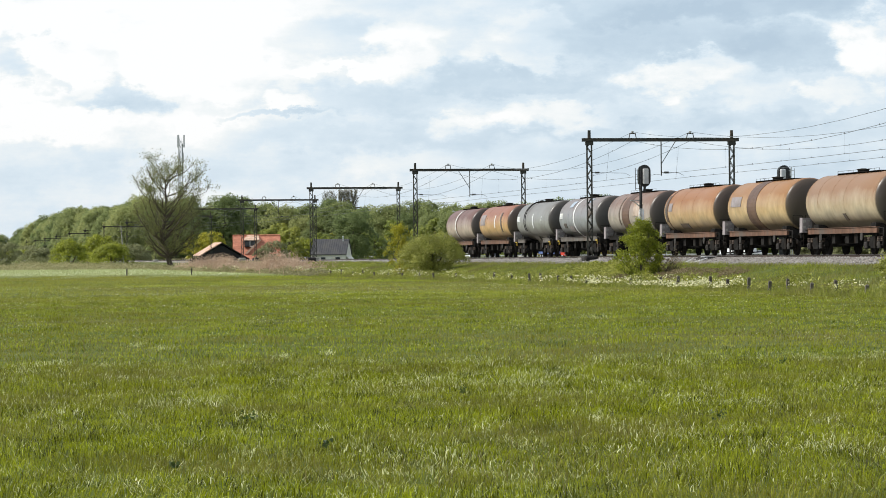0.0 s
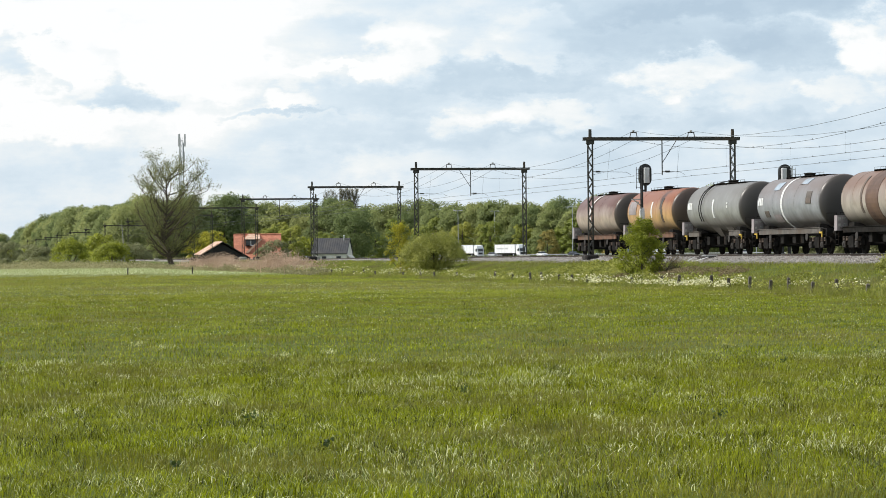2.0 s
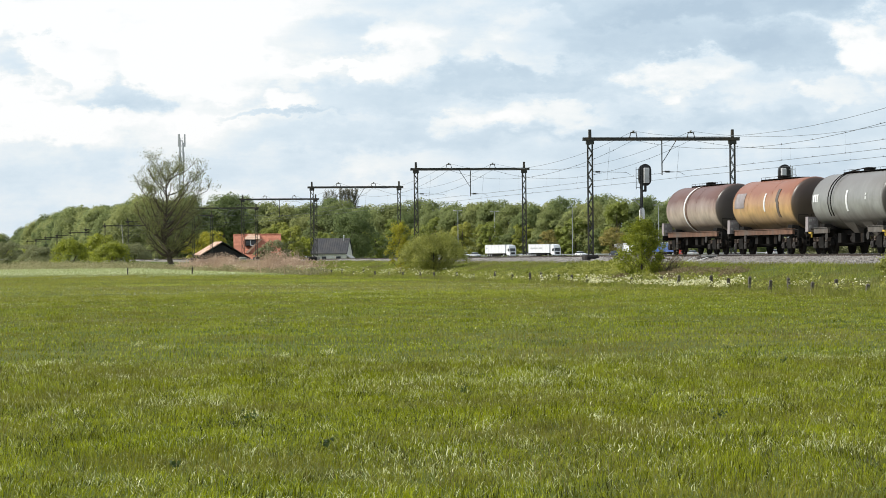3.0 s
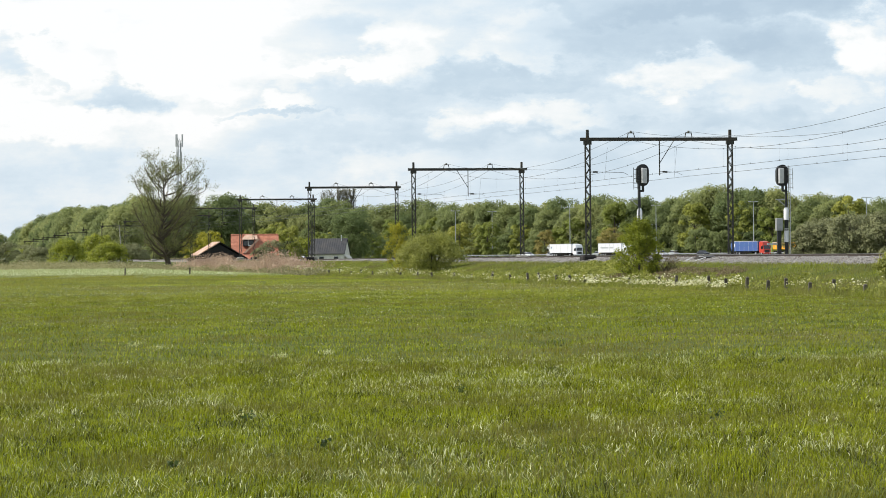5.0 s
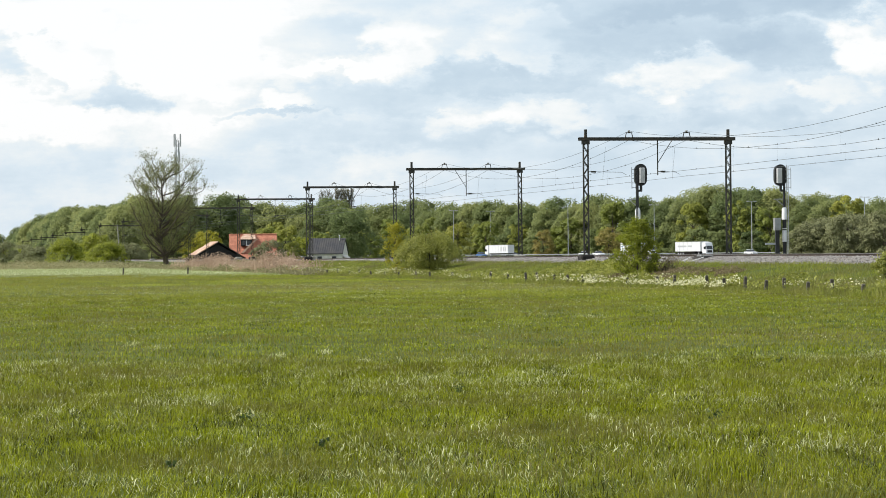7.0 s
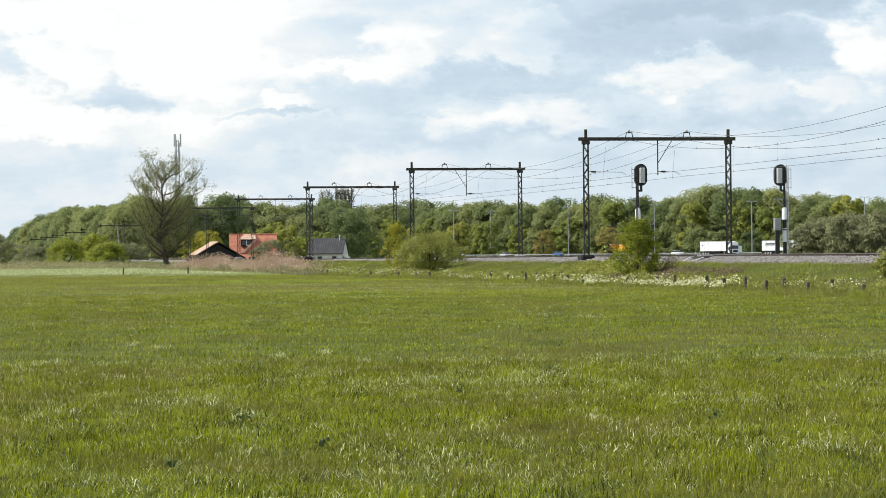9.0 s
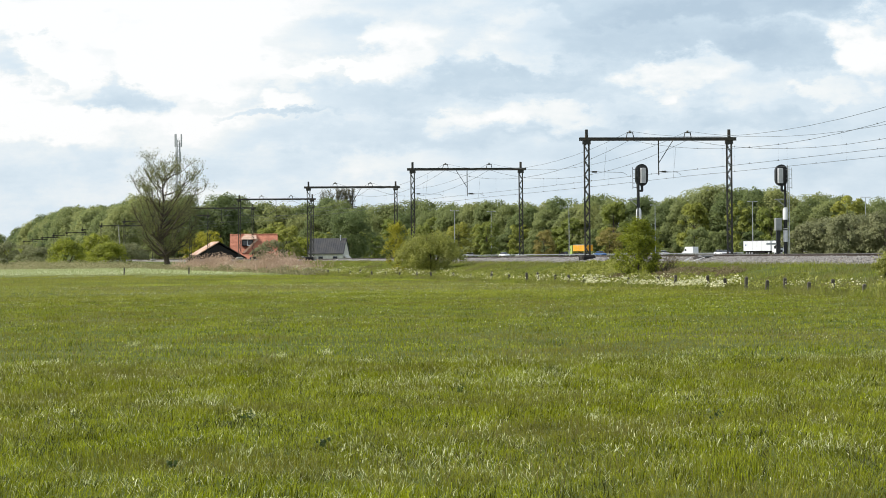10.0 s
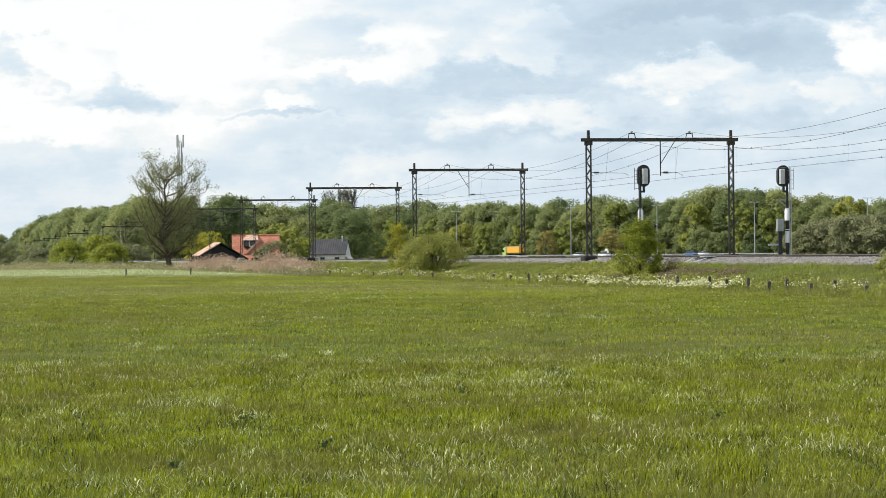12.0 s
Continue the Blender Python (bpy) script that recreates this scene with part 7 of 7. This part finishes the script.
def car(label, paint, estate=False, length=4.5, tall=1.48, name="car"):
    g = thing(name, Matrix.Identity(4), label, "car")
    L, w = length, 0.88
    body = part("body", Shape().prism([(0.05, 0.35), (L - 0.1, 0.3), (L, 0.55), (L - 0.1, 0.75), (L - 1.1, 0.92), (0.1, 0.95), (0, 0.7)], "y", -w, w), M[paint], g)
    back = 0.25 if estate else 0.75
    part("cabin", Shape().add([(back - 0.2, -w + 0.04, 0.9), (L - 1.15, -w + 0.04, 0.9), (L - 1.15, w - 0.04, 0.9), (back - 0.2, w - 0.04, 0.9),
                               (back + 0.3, -w + 0.18, tall), (L - 2.0, -w + 0.18, tall), (L - 2.0, w - 0.18, tall), (back + 0.3, w - 0.18, tall)],
                              [(3, 2, 1, 0), (4, 5, 6, 7), (0, 1, 5, 4), (1, 2, 6, 5), (2, 3, 7, 6), (3, 0, 4, 7)]), M["glass_dark"], g, "dark windows")
    part("roof", Shape().soft_box(back + 0.28, L - 1.98, -w + 0.16, w - 0.16, tall - 0.02, tall + 0.05, 0.03), M[paint], g)
    for y in (-w + 0.05, w - 0.2):
        part("headlight", Shape().soft_box(L - 0.15, L + 0.01, y, y + 0.2, 0.58, 0.72, 0.02), M["silver"], body)
        part("tail_light", Shape().soft_box(-0.01, 0.1, y, y + 0.2, 0.65, 0.85, 0.02), M["red"], body)
    wheels(g, (0.85, L - 0.9), 0.32, w - 0.1)
    return g


def van(label, paint, length=5.9, tall=2.6, name="van"):
    g = thing(name, Matrix.Identity(4), label, "van")
    L = length
    body = part("body", Shape().prism([(0, 0.4), (L, 0.4), (L + 0.02, 0.95), (L - 0.75, 1.25), (L - 1.5, tall - 0.1), (L - 1.8, tall), (0.05, tall)], "y", -1.0, 1.0), M[paint], g)
    part("windscreen", Shape().add([(L - 0.72, -0.9, 1.27), (L - 0.72, 0.9, 1.27), (L - 1.45, 0.85, tall - 0.2), (L - 1.45, -0.85, tall - 0.2), (L - 0.8, -0.9, 1.2), (L - 0.8, 0.9, 1.2), (L - 1.55, 0.85, tall - 0.25), (L - 1.55, -0.85, tall - 0.25)],
                                   [(0, 1, 2, 3), (7, 6, 5, 4), (0, 4, 5, 1), (1, 5, 6, 2), (2, 6, 7, 3), (3, 7, 4, 0)]), M["glass_dark"], body)
    for y in (-1.012, 1.0):
        part("side_window", Shape().box(L - 2.2, L - 1.3, y, y + 0.012, 1.3, 1.9), M["glass_dark"], body)
    for y in (-0.9, 0.65):
        part("headlight", Shape().soft_box(L - 0.1, L + 0.04, y, y + 0.25, 0.75, 0.95, 0.03), M["silver"], body)
    wheels(g, (1.1, L - 1.0), 0.35, 0.9)
    return g


# towards the viewer (+q) on the near carriageway, away (-q) on the far one: vehicle, tail's q at 0 s, speed, lateral place
TOWARDS, AWAY = 0.0, 20.0
TRAFFIC = [
    (truck("box_truck", "white articulated truck with a white box trailer", "van_white", "van_white", marks=[(1.0, 1.5, 2.6, 3.0, "car_blue")]), 0.0, 21.68, TOWARDS),
    (truck("box_truck", "white articulated truck with a lettered white box trailer", "van_white", "van_white", marks=[(1.5, 6.0, 2.4, 2.9, "silver"), (6.8, 9.0, 2.4, 2.9, "silver")]), 27.0, 22.15, TOWARDS),
    (truck("curtain_truck", "blue curtain-sided truck with a red cab", "red", "blue", marks=[(1.0, 2.2, 2.3, 3.3, "van_white"), (4.2, 10.5, 2.7, 3.0, "car_blue")]), 100.0, 22.0, TOWARDS),
    (truck("container_truck", "truck with a yellow container and a lime green cab", "lime", "yellow", box_top=3.7, box_base=1.6, box_len=8.4, cab_z=3.3), 323.0, -22.4, AWAY),
    (truck("box_truck", "white rigid box truck with dark marks", "van_white", "van_white", box_len=13.0, marks=[(1.4, 2.2, 1.9, 3.2, "silver"), (2.6, 3.4, 1.9, 3.2, "silver"), (4.2, 5.0, 1.9, 3.2, "silver")]), 190.0, -20.2, AWAY),
    (van("white delivery van on the motorway", "van_white"), 397.8, -23.7, AWAY),
]
for label, paint, q0, v, off in (("small white car", "van_white", 44.0, 24.0, 3.5), ("dark car", "car_dark", 62.0, 25.0, 3.2), ("silver estate car", "silver", 10.0, 25.0, 3.4),
                                 ("silver car", "silver", -30.0, 26.0, 3.4), ("white car", "van_white", -236.2, 30.6, 3.4), ("dark blue car", "car_blue", -120.0, 25.0, 3.4), ("white car", "van_white", -25.8, 22.2, 3.4),
                                 ("white car", "van_white", 190.0, -27.0, 23.0), ("silver car", "silver", 235.0, -27.0, 23.4), ("white estate car", "van_white", 275.0, -26.0, 23.2), ("dark car", "car_dark", 350.0, -27.0, 23.0),
                                 ("white car", "van_white", 400.0, -26.0, 23.0), ("silver car", "silver", 455.0, -28.0, 23.3), ("white car", "van_white", 490.0, -27.0, 20.0)):
    TRAFFIC.append((car(label + " on the motorway", paint, "estate" in label), q0, v, off))



# ---- everything that moves ----
def motions():
    for k, g in enumerate(WAGONS):
        tail = S_LAST - PITCH * k + (0.5 if k > 5 else 0.0)
        walk(g, [(t, trk_pose(tail - SPEED * t, NEAR_TRACK, RAIL + dip(tail - SPEED * t))) for t in (0.0, 1.0, 2.0, 3.0, 6.0, 9.0, 12.0)])
    heading = math.atan2(ROAD_DIR.y, ROAD_DIR.x)
    for g, q0, v, off in TRAFFIC:
        turn = heading if v > 0 else heading + math.pi
        walk(g, [(t, Matrix.Translation(motorway(q0 + v * t, off, ROAD_Z)) @ Matrix.Rotation(turn, 4, "Z")) for t in (0.0, 3.0, 6.0, 9.0, 12.0)])


motions()
